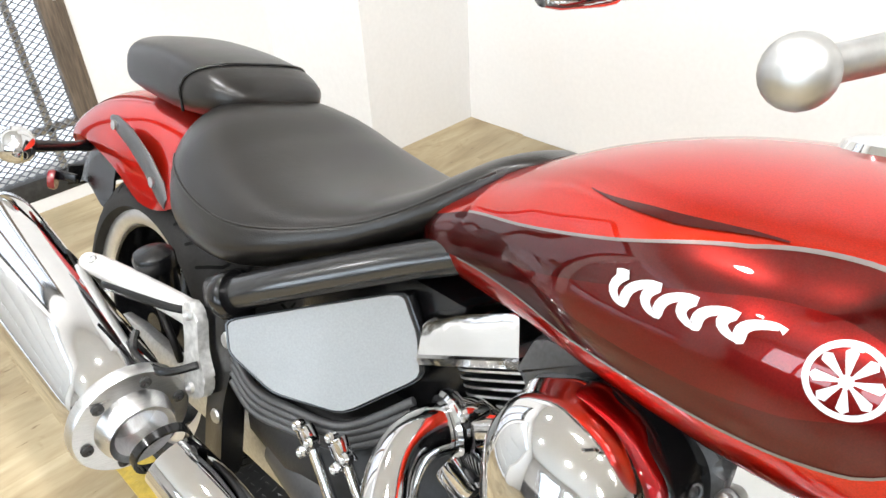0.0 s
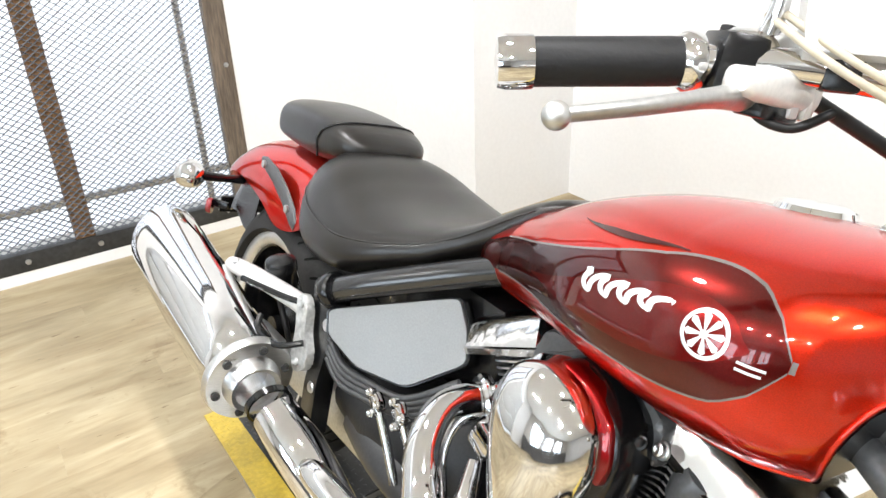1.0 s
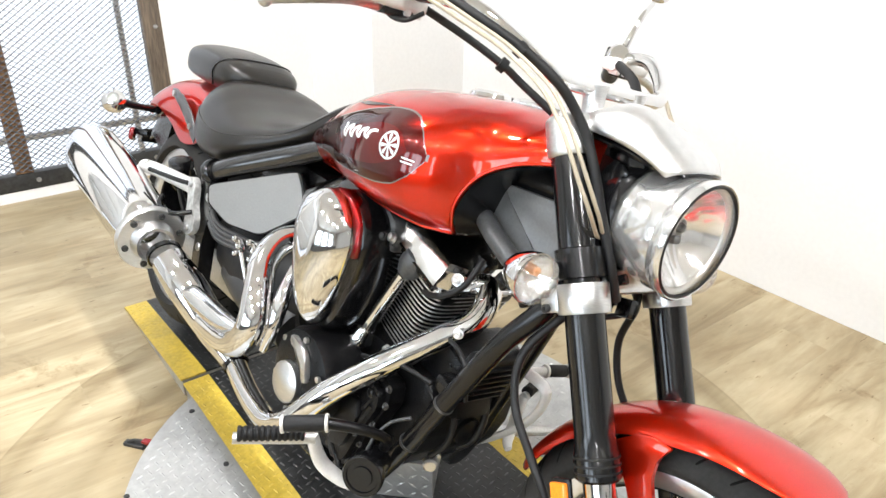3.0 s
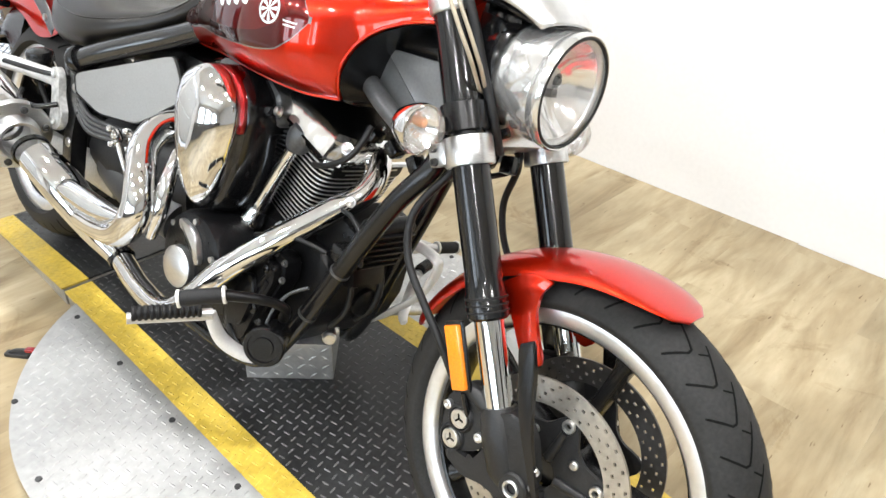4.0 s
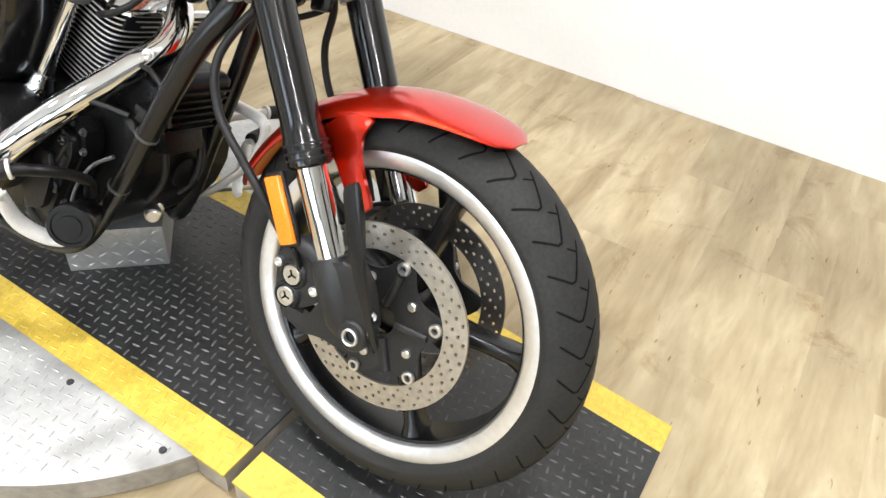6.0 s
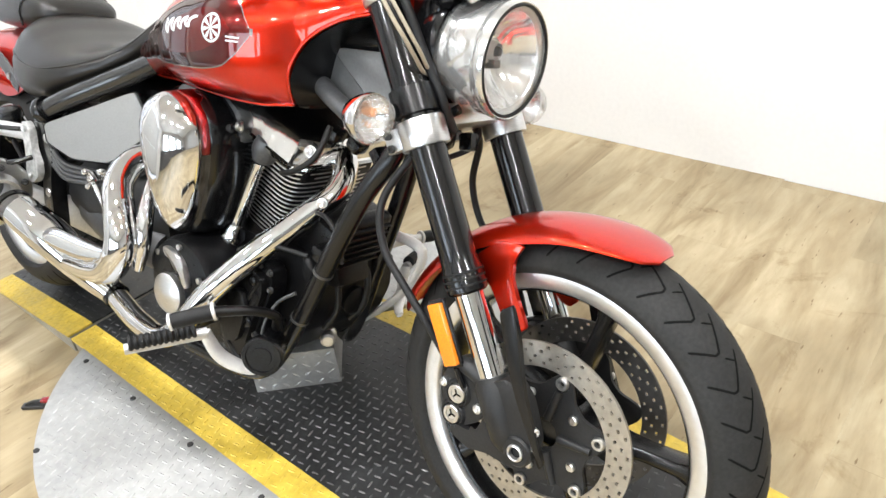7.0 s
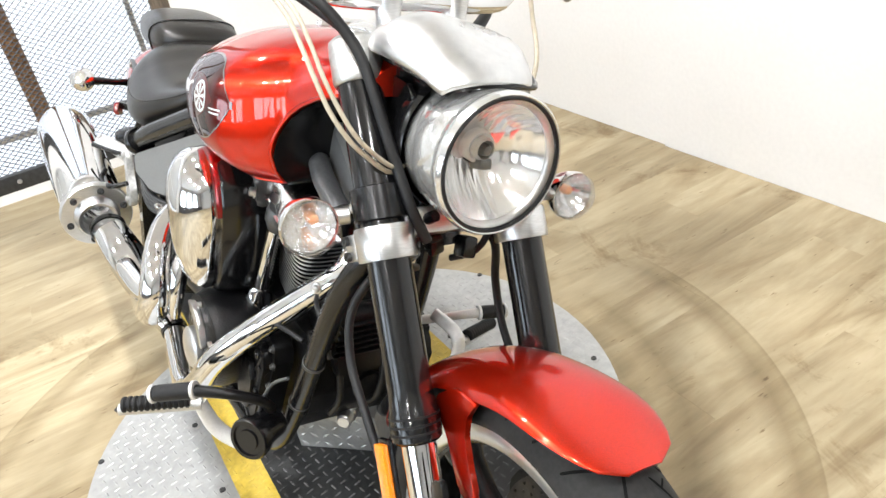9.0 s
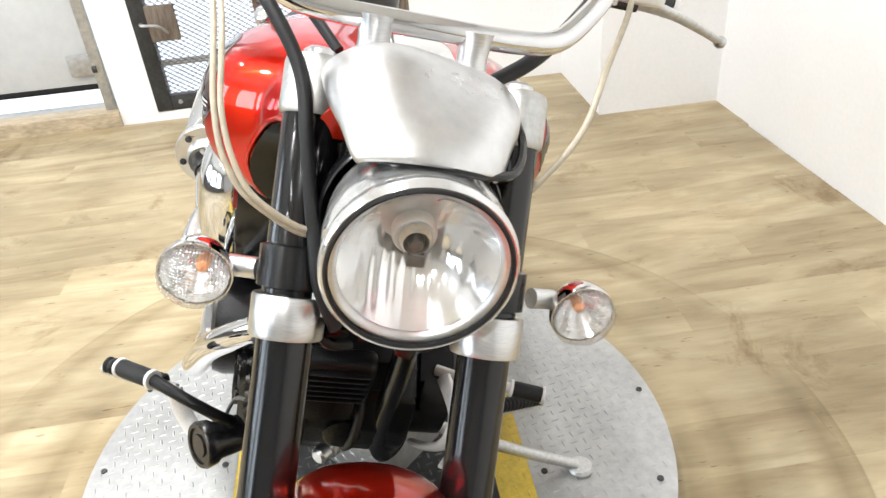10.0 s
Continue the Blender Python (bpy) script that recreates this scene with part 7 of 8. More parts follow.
        lathe(bm, [(0.0293, 0.178), (0.0348, 0.180), (0.0348, 0.220), (0.0293, 0.222), (0.0293, 0.178)], frame_at(fork_pt(0, side), AX), 36)
        part("mount", bm, SATIN, ind, "black rubber mount sleeve")
        bm = bmesh.new()
        c3 = Vector((-0.300, side * 0.258, 0.592))
        m3 = frame_at(c3, (-1, 0, 0))
        lathe(bm, [(0.0, -0.040), (0.016, -0.036), (0.028, -0.022), (0.035, 0.0), (0.0365, 0.008), (0.033, 0.010), (0.028, 0.0), (0.0, -0.02)], m3, 36)
        ri = part("rear_indicator", bm, CHROME, moto, "round chrome rear indicator with clear lens", 50)
        bm = bmesh.new()
        lathe(bm, [(0.0, 0.024), (0.014, 0.022), (0.026, 0.014), (0.032, 0.008), (0.026, 0.011), (0.0, 0.020)], m3, 32)
        rl = part("lens", bm, RIBLENS, ri, "clear lens", 60)
        rl.visible_shadow = False
        bm = bmesh.new()
        tube(bm, [c3 + Vector((0.008, -side * 0.028, 0)), c3 + Vector((0.0, -side * 0.09, -0.006)), c3 + Vector((-0.02, -side * 0.14, -0.012))], [0.012, 0.010, 0.012], 12)
        part("stalk", bm, SATIN, ri, "black stalk")


def visor():
    # silver screen above the headlamp: rows from rear to front lip
    rows = [(1.285, 0.960, 0.084, 0.014), (1.305, 0.979, 0.093, 0.024), (1.335, 0.995, 0.097, 0.038), (1.370, 1.003, 0.095, 0.050), (1.410, 0.997, 0.088, 0.054), (1.440, 0.979, 0.077, 0.046), (1.462, 0.962, 0.070, 0.034), (1.474, 0.947, 0.064, 0.022), (1.478, 0.939, 0.060, 0.014)]
    outer, inner = [], []
    n = 26
    tb = [(i, *r) for i, r in enumerate(rows)]
    for i in range(33):
        x, z, w, drop = lerp_table(tb, i * (len(rows) - 1) / 32)
        ro, ri = [], []
        for k in range(n + 1):
            uu = -1 + 2 * k / n
            y = w * math.copysign(math.sin(abs(uu) * math.pi / 2), uu)
            zz = z - drop * (1 - math.cos(uu * math.pi / 2)) - 0.009 * math.exp(-((uu - 0.15) / 0.35) ** 2) * math.sin(math.pi * i / 32) + 0.0052 * math.sin(3.4 * uu + 0.26 * i) * math.sin(math.pi * i / 32)
            ro.append(Vector((x - 0.020 * abs(uu) ** 2 * i / 32, y, zz)))
            ri.append(Vector((x - 0.020 * abs(uu) ** 2 * i / 32 - 0.002, y * 0.97, zz - 0.003)))
        outer.append(ro)
        inner.append(ri)
    bm = bmesh.new()
    loft(bm, [o + i[::-1] for o, i in zip(outer, inner)])
    bmesh.ops.translate(bm, vec=(0, -0.012, 0), verts=bm.verts)
    v = part("headlamp_visor", bm, VISORALU, moto, "satin aluminium fly screen above the headlamp", 60)
    bm = bmesh.new()
    tube(bm, [(1.31, -0.088, 0.946), (1.39, -0.085, 0.938), (1.440, -0.070, 0.928), (1.464, -0.042, 0.930), (1.472, 0, 0.934), (1.464, 0.042, 0.930), (1.440, 0.070, 0.928), (1.39, 0.085, 0.938), (1.31, 0.088, 0.946)], 0.0045, 8, 6)
    part("edge_trim", bm, BLACK, v, "black edge trim")
    bm = bmesh.new()
    rbox(bm, (0.10, 0.13, 0.05), Matrix.Translation((1.365, 0, 0.915)), 0.02)
    part("lamp_cowl", bm, BLACK, v, "black cowl under the screen")


def bar_side(p, side):
    """A point of the right half of the bars, or its twin on the left half: the bars are turned a little to the left."""
    v = Vector(p)
    if side < 0:
        return Vector((v.x, v.y - 0.006, v.z))
    a = radians(5.0)
    x, y = v.x - 1.300, -v.y
    return Vector((1.300 + x * math.cos(a) - y * math.sin(a), y * math.cos(a) + x * math.sin(a) - 0.014, v.z))


def handlebar():
    for side in (-1, 1):
        bm = bmesh.new()
        tube(bm, [bar_side((1.302, -0.056, 0.952), side), bar_side((1.294, -0.056, 0.985), side), bar_side((1.289, -0.056, 1.008), side)], [0.019, 0.016, 0.020], 18)
        part("riser", bm, BRUSHED, moto, "bright handlebar riser")
    bm = bmesh.new()
    right = [(1.288, -0.0, 1.005), (1.288, -0.10, 1.005), (1.280, -0.150, 1.012), (1.245, -0.195, 1.040), (1.190, -0.240, 1.068), (1.120, -0.290, 1.070), (1.053, -0.342, 1.057), (0.982, -0.442, 1.030)]
    pts = [bar_side(p, -1) for p in right[::-1]] + [bar_side(p, 1) for p in right[1:]]
    tube(bm, pts, 0.0125, 18, 6)
    hb = part("handlebar", bm, CHROME, moto, "wide chrome handlebar")
    for side in (-1, 1):
        gi, go = bar_side((1.050, -0.344, 1.056), side), bar_side((0.978, -0.446, 1.029), side)
        dv = (go - gi).normalized()
        L = (go - gi).length
        bm = bmesh.new()
        lathe(bm, [(0.0, 0.0), (0.0175, 0.0), (0.018, 0.004), (0.018, L - 0.024), (0.017, L - 0.020), (0.0, L - 0.020)], frame_at(gi, dv), 28)
        g = part("grip", bm, GRIP, hb, "black rubber grip")
        bm = bmesh.new()
        lathe(bm, [(0.0, L - 0.022), (0.0195, L - 0.022), (0.020, L - 0.018), (0.020, L - 0.002), (0.0185, L + 0.004), (0.0, L + 0.006)], frame_at(gi, dv), 28)
        part("bar_end", bm, CHROME, hb, "chrome bar end")
        bm = bmesh.new()
        lathe(bm, [(0.0, -0.016), (0.020, -0.016), (0.022, -0.010), (0.022, -0.004), (0.019, 0.0), (0.0, 0.0)], frame_at(gi, dv), 28)
        part("grip_collar", bm, CHROME, hb, "chrome collar")
        c = gi - dv * 0.050
        bm = bmesh.new()
        lathe(bm, [(0.0, -0.030), (0.018, -0.030), (0.023, -0.022), (0.024, 0.012), (0.020, 0.022), (0.0, 0.022)], frame_at(c, dv), 24)
        sw = part("switch_housing", bm, CHROME, hb, "chrome switch housing")
        # lever
        f = Vector((0.55, side * 0.83, -0.05)).normalized()
        pv = gi + Vector((0.048, side * -0.020, -0.014))
        tip = bar_side((1.083, -0.484, 1.008), side)
        bm = bmesh.new()
        tube(bm, [pv - Vector((0.0, side * 0.03, 0)), pv, pv.lerp(tip, 0.35) + Vector((0.016, 0, 0.006)), pv.lerp(tip, 0.7) + Vector((0.014, 0, 0.004)), tip], [0.014, 0.013, 0.0085, 0.0068, 0.006], 14, 6, 0.75)
        lv = part("lever", bm, CASTALU, hb, "satin silver lever with ball end", 60)
        bm = bmesh.new()
        bmesh.ops.create_uvsphere(bm, u_segments=18, v_segments=12, radius=0.0092, matrix=Matrix.Translation(tip))
        part("ball_end", bm, CASTALU, lv, "", 80)
        bm = bmesh.new()
        rings = []
        for yy, hx, hz in ((-0.050, 0.012, 0.008), (-0.048, 0.017, 0.012), (-0.020, 0.018, 0.0125), (0.010, 0.017, 0.0125), (0.046, 0.014, 0.010), (0.052, 0.009, 0.007)):
            rings.append([c + Vector((0.026 + 0.10 * yy + hx * math.copysign(abs(math.cos(q)) ** 0.5, math.cos(q)), side * yy, -0.015 + hz * math.copysign(abs(math.sin(q)) ** 0.7, math.sin(q)))) for q in [2 * math.pi * i / 20 for i in range(20)]])
        loft(bm, rings)
        perch = part("lever_perch", bm, PALEALU, hb, "pale silver rounded lever perch", 50)
        bm = bmesh.new()
        rbox(bm, (0.026, 0.050, 0.012), Matrix.Translation(c + Vector((0.024, side * -0.004, -0.031))), 0.004)
        part("lever_switch", bm, SATIN, perch, "black switch under the perch")
        for o in (-0.036, -0.016):
            bm = bmesh.new()
            rbox(bm, (0.020, 0.012, 0.032), Matrix.Translation(c + Vector((0.030, side * o, -0.017))), 0.003)
            part("perch_clamp", bm, PALEALU, perch)
        bm = bmesh.new()
        rbox(bm, (0.050, 0.034, 0.044), Matrix.Translation(c + Vector((0.000, 0, -0.002)) + dv * 0.012) @ Matrix.Rotation(radians(side * 35), 4, "Z"), 0.006)
        part("switch_block", bm, SATIN, sw, "black lower half of the switch housing")
    # brake fluid reservoir
    bm = bmesh.new()
    ax = Vector((0.80, 0.60, 0))
    rot = Matrix(((ax.x, -ax.y, 0, 0), (ax.y, ax.x, 0, 0), (0, 0, 1, 0), (0, 0, 0, 1)))
    rm = Matrix.Translation((1.135, -0.285, 1.108)) @ rot @ Matrix.Rotation(radians(-7), 4, "Y") @ Matrix.Diagonal((0.76, 0.90, 0.95, 1))
    loft(bm, [[rm @ Vector((x * sx, y * sy, z)) for x, y in ((-1, -0.85), (-0.85, -1), (0.85, -1), (1, -0.85), (1, 0.85), (0.85, 1), (-0.85, 1), (-1, 0.85))] for z, sx, sy in ((-0.030, 0.030, 0.016), (-0.026, 0.042, 0.021), (-0.006, 0.047, 0.023), (0.016, 0.049, 0.0245), (0.018, 0.049, 0.0245))])
    rs = part("brake_reservoir", bm, PALEALU, hb, "square pale silver brake fluid reservoir")
    bm = bmesh.new()
    rbox(bm, (0.104, 0.055, 0.009), rm @ Matrix.Translation((0, 0, 0.0225)), 0.004)
    lid = part("reservoir_lid", bm, PALEALU, rs, "flat lid")
    for sx in (-0.040, 0.040):
        bm = bmesh.new()
        lathe(bm, [(0, 0), (0.004, 0), (0.004, 0.0015), (0.0, 0.002)], rm @ Matrix.Translation((sx, 0, 0.0270)), 10)
        part("screw", bm, BRUSHED, rs)
    bm = bmesh.new()
    rbox(bm, (0.034, 0.030, 0.026), rm @ Matrix.Translation((-0.006, 0.0, -0.040)), 0.006)
    part("master_cylinder", bm, SATIN, rs, "black master cylinder neck")
    bm = bmesh.new()
    tube(bm, [(1.094, -0.318, 1.048), (1.104, -0.316, 1.031), (1.124, -0.302, 1.028), (1.138, -0.282, 1.044)], 0.0036, 8, 8)
    part("switch_wire", bm, HOSE, hb, "looped black switch wire", 80)
    for dx in (0.0, 0.016):
        bm = bmesh.new()
        rbox(bm, (0.010, 0.012, 0.010), Matrix.Translation((1.062 + dx, -0.318 + dx, 1.084)), 0.003)
        part("switch_button", bm, GRIP, hb, "black switch button")
    # mirrors
    for side in (-1, 1):
        b = bar_side((1.085, -0.302, 1.078), side)
        bm = bmesh.new()
        tube(bm, [b, b + Vector((0.006, side * 0.004, 0.035)), b + Vector((0.004, side * 0.022, 0.075)), b + Vector((-0.010, side * 0.060, 0.105))], [0.009, 0.0065, 0.006, 0.006], 12, 6)
        mi = part("mirror_stem", bm, CHROME, moto, "chrome mirror on a curved stem")
        mc = b + Vector((-0.016, side * 0.085, 0.125))
        bm = bmesh.new()
        rings = []
        for s, k in ((0.012, 0.35), (0.010, 0.75), (0.004, 0.97), (-0.004, 1.0), (-0.010, 0.96)):
            big = 1.0 if side < 0 else 0.38
            rings.append([mc + Vector((s, 0.060 * big * k * math.cos(q), 0.036 * big * k * math.sin(q))) for q in [2 * math.pi * i / 28 for i in range(28)]])
        loft(bm, rings)
        part("mirror_shell", bm, CHROME, mi, "oval chrome shell", 60)


def cables():
    def line(name, pts, r, mat, lab):
        bm = bmesh.new()
        tube(bm, pts, r, 10, 8)
        return part(name, bm, mat, moto, lab, 80)
    line("throttle_cable", [(1.084, -0.312, 1.100), (1.146, -0.314, 1.072), (1.205, -0.272, 1.047), (1.255, -0.230, 1.025), (1.322, -0.212, 0.992), (1.360, -0.205, 0.960), (1.388, -0.199, 0.928), (1.409, -0.188, 0.894), (1.420, -0.170, 0.866), (1.418, -0.146, 0.844), (1.408, -0.112, 0.820), (1.395, -0.085, 0.812)], 0.0030, CABLE, "beige throttle cable sheath")
    line("throttle_cable", [(1.086, -0.308, 1.106), (1.150, -0.310, 1.079), (1.211, -0.266, 1.053), (1.262, -0.224, 1.030), (1.330, -0.204, 0.996), (1.368, -0.197, 0.963), (1.396, -0.192, 0.931), (1.416, -0.180, 0.898), (1.426, -0.163, 0.870), (1.424, -0.140, 0.849), (1.412, -0.108, 0.827), (1.396, -0.082, 0.820)], 0.0028, CABLE, "beige throttle cable sheath")
    line("brake_hose", [(1.140, -0.275, 1.082), (1.195, -0.262, 1.064), (1.248, -0.217, 1.040), (1.278, -0.188, 1.022), (1.310, -0.160, 0.998), (1.332, -0.136, 0.968), (1.351, -0.123, 0.940), (1.372, -0.116, 0.905), (1.392, -0.107, 0.862), (1.411, -0.098, 0.822), (1.432, -0.087, 0.778), (1.440, -0.065, 0.735)], 0.0072, HOSE, "thick black brake hose")
    line("wiring_loom", [(1.105, -0.262, 1.052), (1.150, -0.200, 1.026), (1.188, -0.158, 1.003), (1.208, -0.129, 0.984), (1.250, -0.092, 0.955)], 0.0060, HOSE, "taped black wiring loom")
    for p, d in (((1.262, -0.204, 1.030), (0.65, 0.6, -0.45)), ((1.188, -0.158, 1.003), (0.45, 0.6, -0.35))):
        bm = bmesh.new()
        lathe(bm, [(0.006, -0.006), (0.0110, -0.006), (0.0110, 0.006), (0.006, 0.006), (0.006, -0.006)], frame_at(p, d), 16)
        part("cable_tie", bm, GRIP, moto, "black rubber cable strap")
    for side in (-1, 1):
        line("caliper_hose", [(1.400, side * 0.035, 0.735), (1.385, side * 0.085, 0.690), (1.355, side * 0.120, 0.610), (1.375, side * 0.130, 0.540), (1.430, side * 0.130, 0.485), (1.475, side * 0.128, 0.445), (1.510, side * 0.115, 0.395)], 0.0065, HOSE, "black caliper hose")
    line("clutch_cable", [(1.075, 0.265, 1.075), (1.165, 0.245, 1.050), (1.250, 0.205, 0.990), (1.315, 0.172, 0.930), (1.345, 0.125, 0.870), (1.33, 0.07, 0.76)], 0.0038, CABLE, "pale clutch cable sheath")
    line("wiring_loom", [(1.080, 0.235, 1.055), (1.165, 0.190, 1.030), (1.235, 0.128, 0.985), (1.275, 0.07, 0.955)], 0.009, HOSE, "taped black wiring loom")


def drain_fitting():
    for x, y, z, r in ((0.584, -0.213, 0.474, 0.015), (0.636, -0.203, 0.482, 0.017)):
        bm = bmesh.new()
        tube(bm, [(x, y, z), (x + 0.030, y + 0.006, z - 0.045), (x + 0.070, y + 0.012, z - 0.105)], 0.0075, 12, 6)
        f = part("drain_fitting", bm, CHROME, moto, "small chrome pipe with bolted clamp", 60)
        bm = bmesh.new()
        rbox(bm, (2.0 * r, 0.016, 1.5 * r), Matrix.Translation((x, y, z)) @ Matrix.Rotation(radians(35), 4, "Y"), 0.004)
        part("clamp", bm, CHROME, f)
        for dx, dz in ((-0.8, 0.9), (0.9, 0.3), (0.1, -1.1)):
            bm = bmesh.new()
            lathe(bm, [(0, 0), (0.0075, 0), (0.0075, 0.009), (0.005, 0.012), (0, 0.010)], frame_at((x + dx * r, y - 0.004, z + dz * r), (0.1, -1, 0.25)), 12)
            part("bolt", bm, CHROME, f)


def clutter():
    """Small bright and dark fittings round the engine and under the lamp."""
    def knob(p, d, r, mat, name, lab=""):
        bm = bmesh.new()
        lathe(bm, [(0, 0), (r * 1.35, 0), (r * 1.35, r * 0.35), (r, r * 0.4), (r, r * 1.2), (r * 0.6, r * 1.4), (0, r * 1.1)], frame_at(p, d), 12)
        part(name, bm, mat, moto, lab)
    def wire(pts, r, name, lab, mat=HOSE):
        bm = bmesh.new()
        tube(bm, pts, r, 8, 8)
        part(name, bm, mat, moto, lab, 80)
    for p, d, r in (((1.178, -0.118, 0.652), (0.4, -1, 0.3), 0.008), ((1.028, -0.150, 0.668), (-0.3, -1, 0.2), 0.008), ((1.205, -0.110, 0.566), (0.6, -1, 0), 0.007), ((1.060, -0.128, 0.462), (0, -1, 0), 0.007), ((0.905, -0.140, 0.440), (0, -1, 0.3), 0.007), ((1.322, -0.104, 0.742), (0, -1, 0), 0.008)):
        knob(p, d, r, BRUSHED, "fixing_bolt", "bright fixing bolt")
    wire([(1.110, -0.124, 0.600), (1.165, -0.140, 0.618), (1.200, -0.125, 0.650), (1.205, -0.100, 0.700)], 0.0055, "plug_lead", "black spark plug lead")
    wire([(1.180, -0.100, 0.540), (1.225, -0.118, 0.545), (1.258, -0.120, 0.520), (1.262, -0.110, 0.470)], 0.0040, "sensor_wire", "thin black sensor wire")
    wire([(1.020, -0.150, 0.430), (1.075, -0.168, 0.455), (1.130, -0.150, 0.470), (1.190, -0.125, 0.465)], 0.0045, "sensor_wire", "thin black sensor wire")
    wire([(1.190, -0.150, 0.400), (1.160, -0.165, 0.375), (1.140, -0.176, 0.335), (1.135, -0.182, 0.300)], 0.0032, "brake_switch_wire", "thin grey brake switch wire", GUNMETAL)
    wire([(1.352, -0.060, 0.760), (1.390, -0.082, 0.725), (1.405, -0.070, 0.690), (1.380, -0.040, 0.668)], 0.0055, "lamp_wire", "black lamp wire loop")
    wire([(1.360, 0.040, 0.755), (1.398, 0.058, 0.722), (1.402, 0.040, 0.692), (1.372, 0.020, 0.670)], 0.0050, "lamp_wire", "black lamp wire loop")
    for x, y, z, a in ((1.400, -0.030, 0.712, 20), (1.412, 0.015, 0.705, -12), (1.392, -0.062, 0.702, 35), (1.300, -0.112, 0.705, 10)):
        bm = bmesh.new()
        rbox(bm, (0.026, 0.022, 0.030), Matrix.Translation((x, y, z)) @ Matrix.Rotation(radians(a), 4, "X") @ Matrix.Rotation(radians(a), 4, "Y"), 0.005)
        part("connector", bm, SATIN, moto, "black wiring connector")
    for p, d, r in (((1.229, -0.1221, 0.446), (-0.45, -0.01, -0.89), 0.0175), ((1.174, -0.1235, 0.336), (-0.45, -0.01, -0.89), 0.0175)):
        bm = bmesh.new()
        lathe(bm, [(r, -0.0025), (r + 0.0015, -0.0025), (r + 0.0015, 0.0025), (r, 0.0025), (r, -0.0025)], frame_at(p, d), 22)
        part("hose_clamp", bm, BOLTSTEEL, moto, "bright clamp band")


def coils():
    bm = bmesh.new()
    tube(bm, [(1.185, -0.105, 0.766), (1.225, -0.112, 0.749), (1.285, -0.112, 0.722)], [0.016, 0.0165, 0.016], 18)
    part("ignition_coil", bm, GUNMETAL, moto, "dark grey ignition coil tube")
    for k in range(3):
        bm = bmesh.new()
        rbox(bm, (0.03, 0.03, 0.022), Matrix.Translation((1.165 + 0.045 * k, -0.050 + 0.012 * k, 0.675 - 0.012 * k)) @ Matrix.Rotation(radians(20 + 15 * k), 4, "Y"), 0.005)
        part("connector", bm, SATIN, moto, "black wiring connector")


wheel("front_wheel", FW, 0.314, 0.060, 0.246, 0.2575, 0.048, 5, "machined aluminium front rim with black spokes", (-0.062, 0.062), 0.149, 0.08)
wheel("rear_wheel", RW, 0.314, 0.103, 0.224, 0.236, 0.088, 5, "machined aluminium rear rim with black spokes", (0.10,), 0.135, 0.3)
tank()
fork()
front_fender()
rear_fender()
seat()
frame_and_covers()
engine()
air_cleaner()
intake_panel()
brake_reservoir()
exhaust()
controls()
front_lamps()
visor()
handlebar()
cables()
coils()
drain_fitting()
clutter()


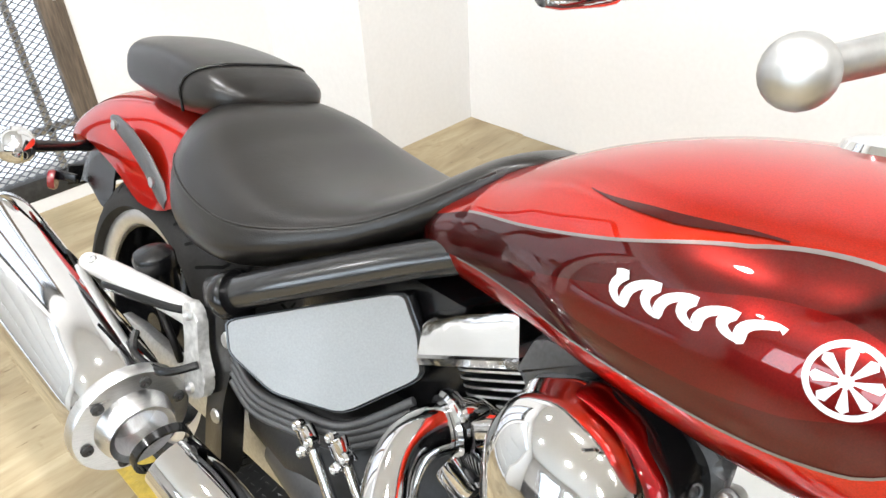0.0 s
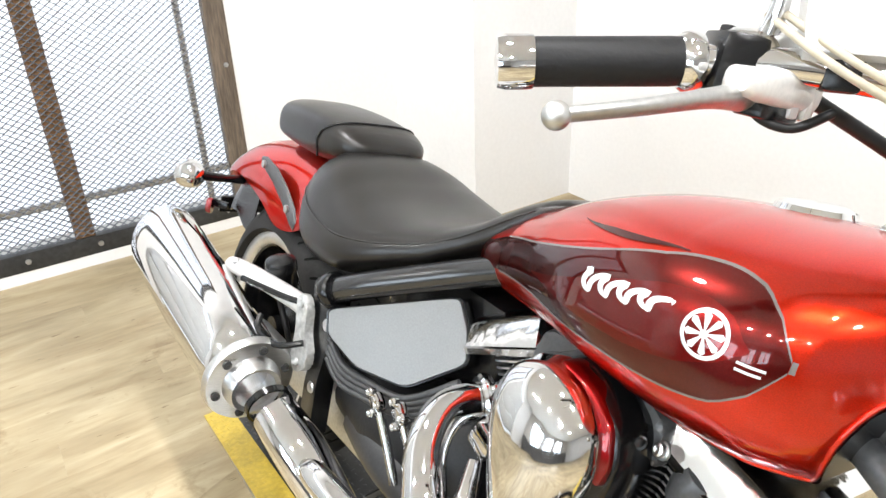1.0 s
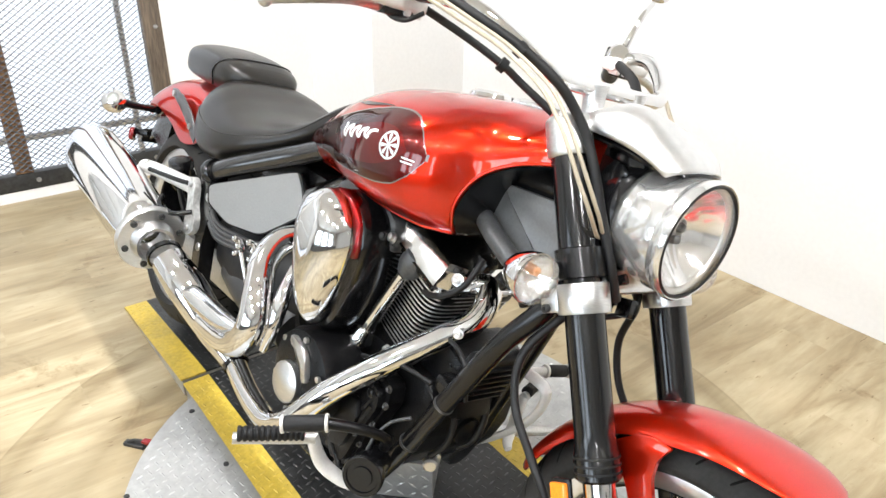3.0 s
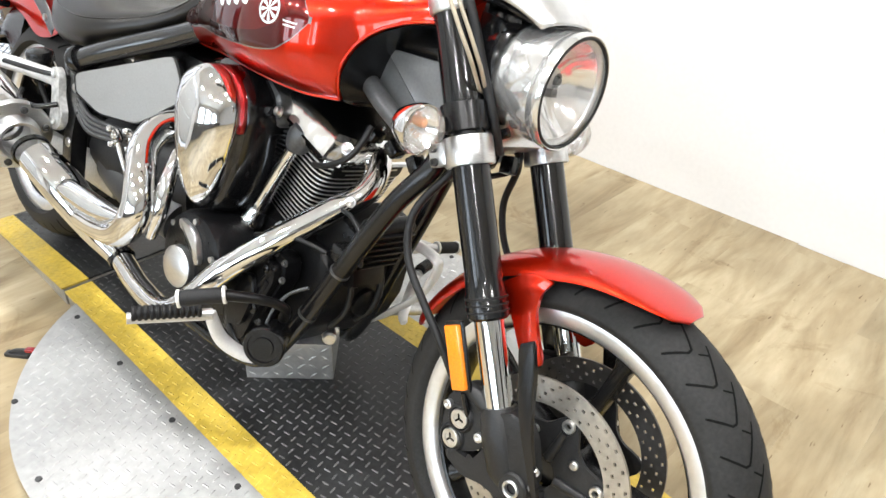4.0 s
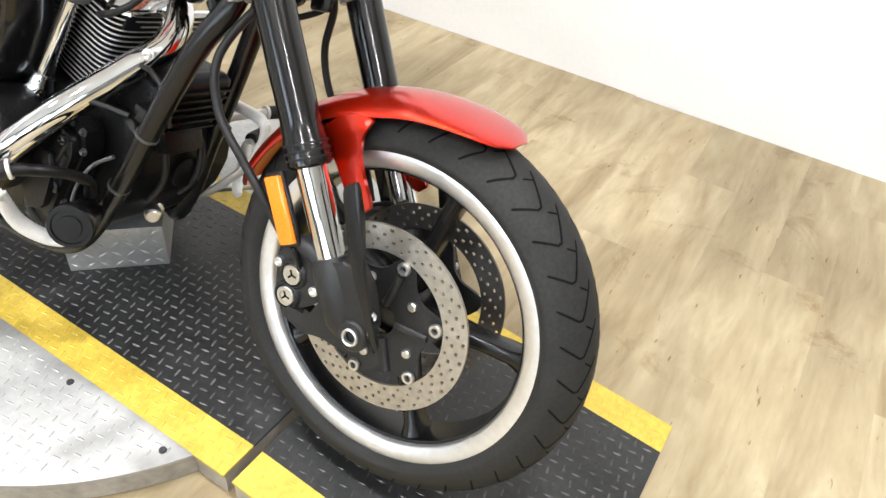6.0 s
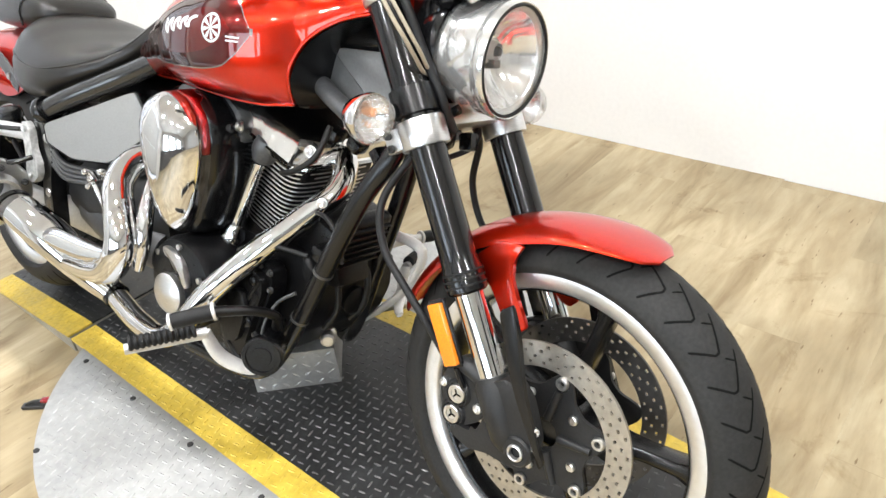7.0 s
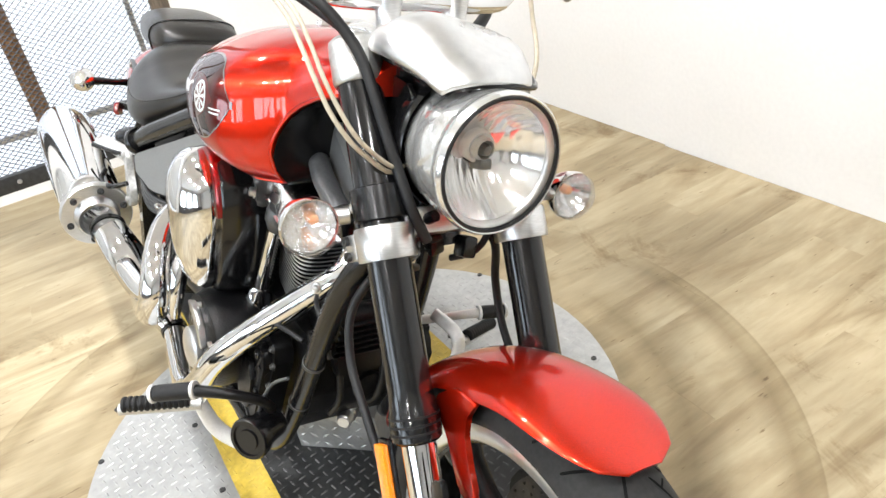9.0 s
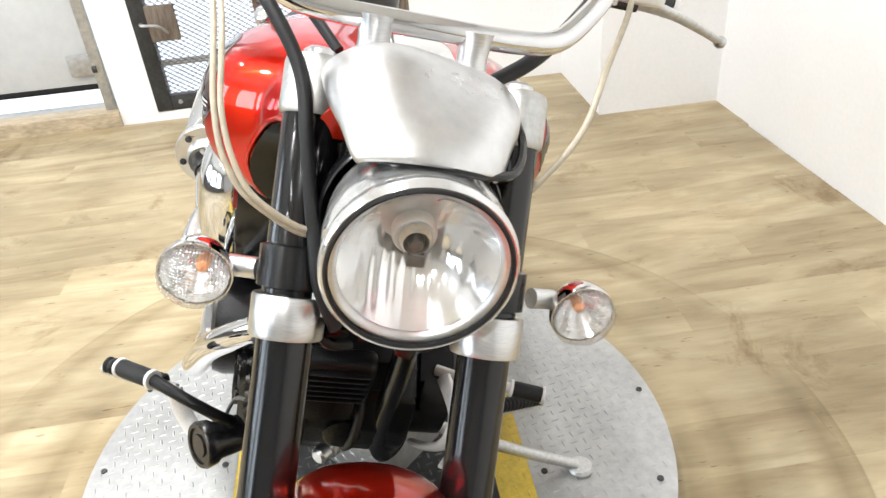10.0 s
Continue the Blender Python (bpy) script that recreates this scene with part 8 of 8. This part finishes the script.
# ---- loose things ----
def step_block():
    """A folded tread plate block under the engine."""
    b = thing("tread_plate_block", "silver tread plate block standing under the engine", "block", Matrix.Translation((1.038, 0.043, 0.0)) @ Matrix.Rotation(radians(45), 4, "Z"))
    bm = bmesh.new()
    rbox(bm, (0.20, 0.20, 0.105), Matrix.Translation((-0.10, 0.10, 0.0535)), 0.002)
    body = part("body", bm, PLATE_GREY, b)
    verts, faces = [], []
    for i in range(7):
        for j in range(4):
            a = radians(35 if (i + j) % 2 else -35)
            x, z = -0.185 + 0.028 * i, 0.014 + 0.026 * j
            c, s = math.cos(a), math.sin(a)
            k = len(verts)
            for u, v, dy in ((-0.0145, 0, 0.0005), (0, -0.0042, 0.0005), (0.0145, 0, 0.0005), (0, 0.0042, 0.0005), (0, 0, -0.0028)):
                verts.append((x + u * c - v * s, dy, z + u * s + v * c))
            faces += [(k, k + 1, k + 4), (k + 1, k + 2, k + 4), (k + 2, k + 3, k + 4), (k + 3, k, k + 4)]
    me = bpy.data.meshes.new("tread_relief")
    me.from_pydata(verts, [], faces)
    me.materials.append(PLATE_GREY)
    ob = new("tread_relief", me)
    ob.parent = b
    tagged(ob, kind="stuff")


def table_lock():
    """A small foot lever on the floor at the table's edge."""
    t = thing("turntable_lock", "small red-tipped steel foot lever beside the turntable", "lever", Matrix.Translation((0.395, -0.430, FLOOR)) @ Matrix.Rotation(radians(38), 4, "Z"))
    bm = bmesh.new()
    rbox(bm, (0.060, 0.018, 0.010), Matrix.Translation((0, 0, 0.0055)), 0.002)
    tube(bm, [(-0.02, 0, 0.010), (0.0, 0, 0.020), (0.03, 0, 0.024)], 0.004, 8)
    part("arm", bm, DARKSTEEL, t)
    bm = bmesh.new()
    rbox(bm, (0.024, 0.016, 0.009), Matrix.Translation((0.038, 0, 0.024)), 0.003)
    part("pedal_cap", bm, REDLENS, t, "red plastic cap")


table_lock()
step_block()


# ---- floor planks, each a piece of its own ----
def planks():
    rng = random.Random(5)
    width, length = 0.152, 1.22
    me_by = {}
    def plank_mesh(l):
        key = round(l, 2)
        if key not in me_by:
            bm = bmesh.new()
            rbox(bm, (width - 0.0001, key - 0.0001, 0.010), Matrix.Identity(4), 0.00015, 1)
            me = bpy.data.meshes.new("plank")
            bm.to_mesh(me)
            bm.free()
            me.materials.append(WOOD)
            me_by[key] = me
        return me_by[key]
    x = REAR + width / 2 + 0.002
    row = 0
    while x < FRONT - width / 2:
        y = FAR_Y + 0.004
        first = (row * 0.37) % 1.0 * length + 0.2
        l = first
        while y < SIDE - 0.01:
            l = min(l, SIDE - 0.004 - y)
            if l > 0.05:
                ob = new("plank", plank_mesh(l))
                ob.location = (x, y + round(l, 2) / 2, FLOOR - 0.005)
                ob.parent = floor
            y += l
            l = length
        x += width
        row += 1


planks()
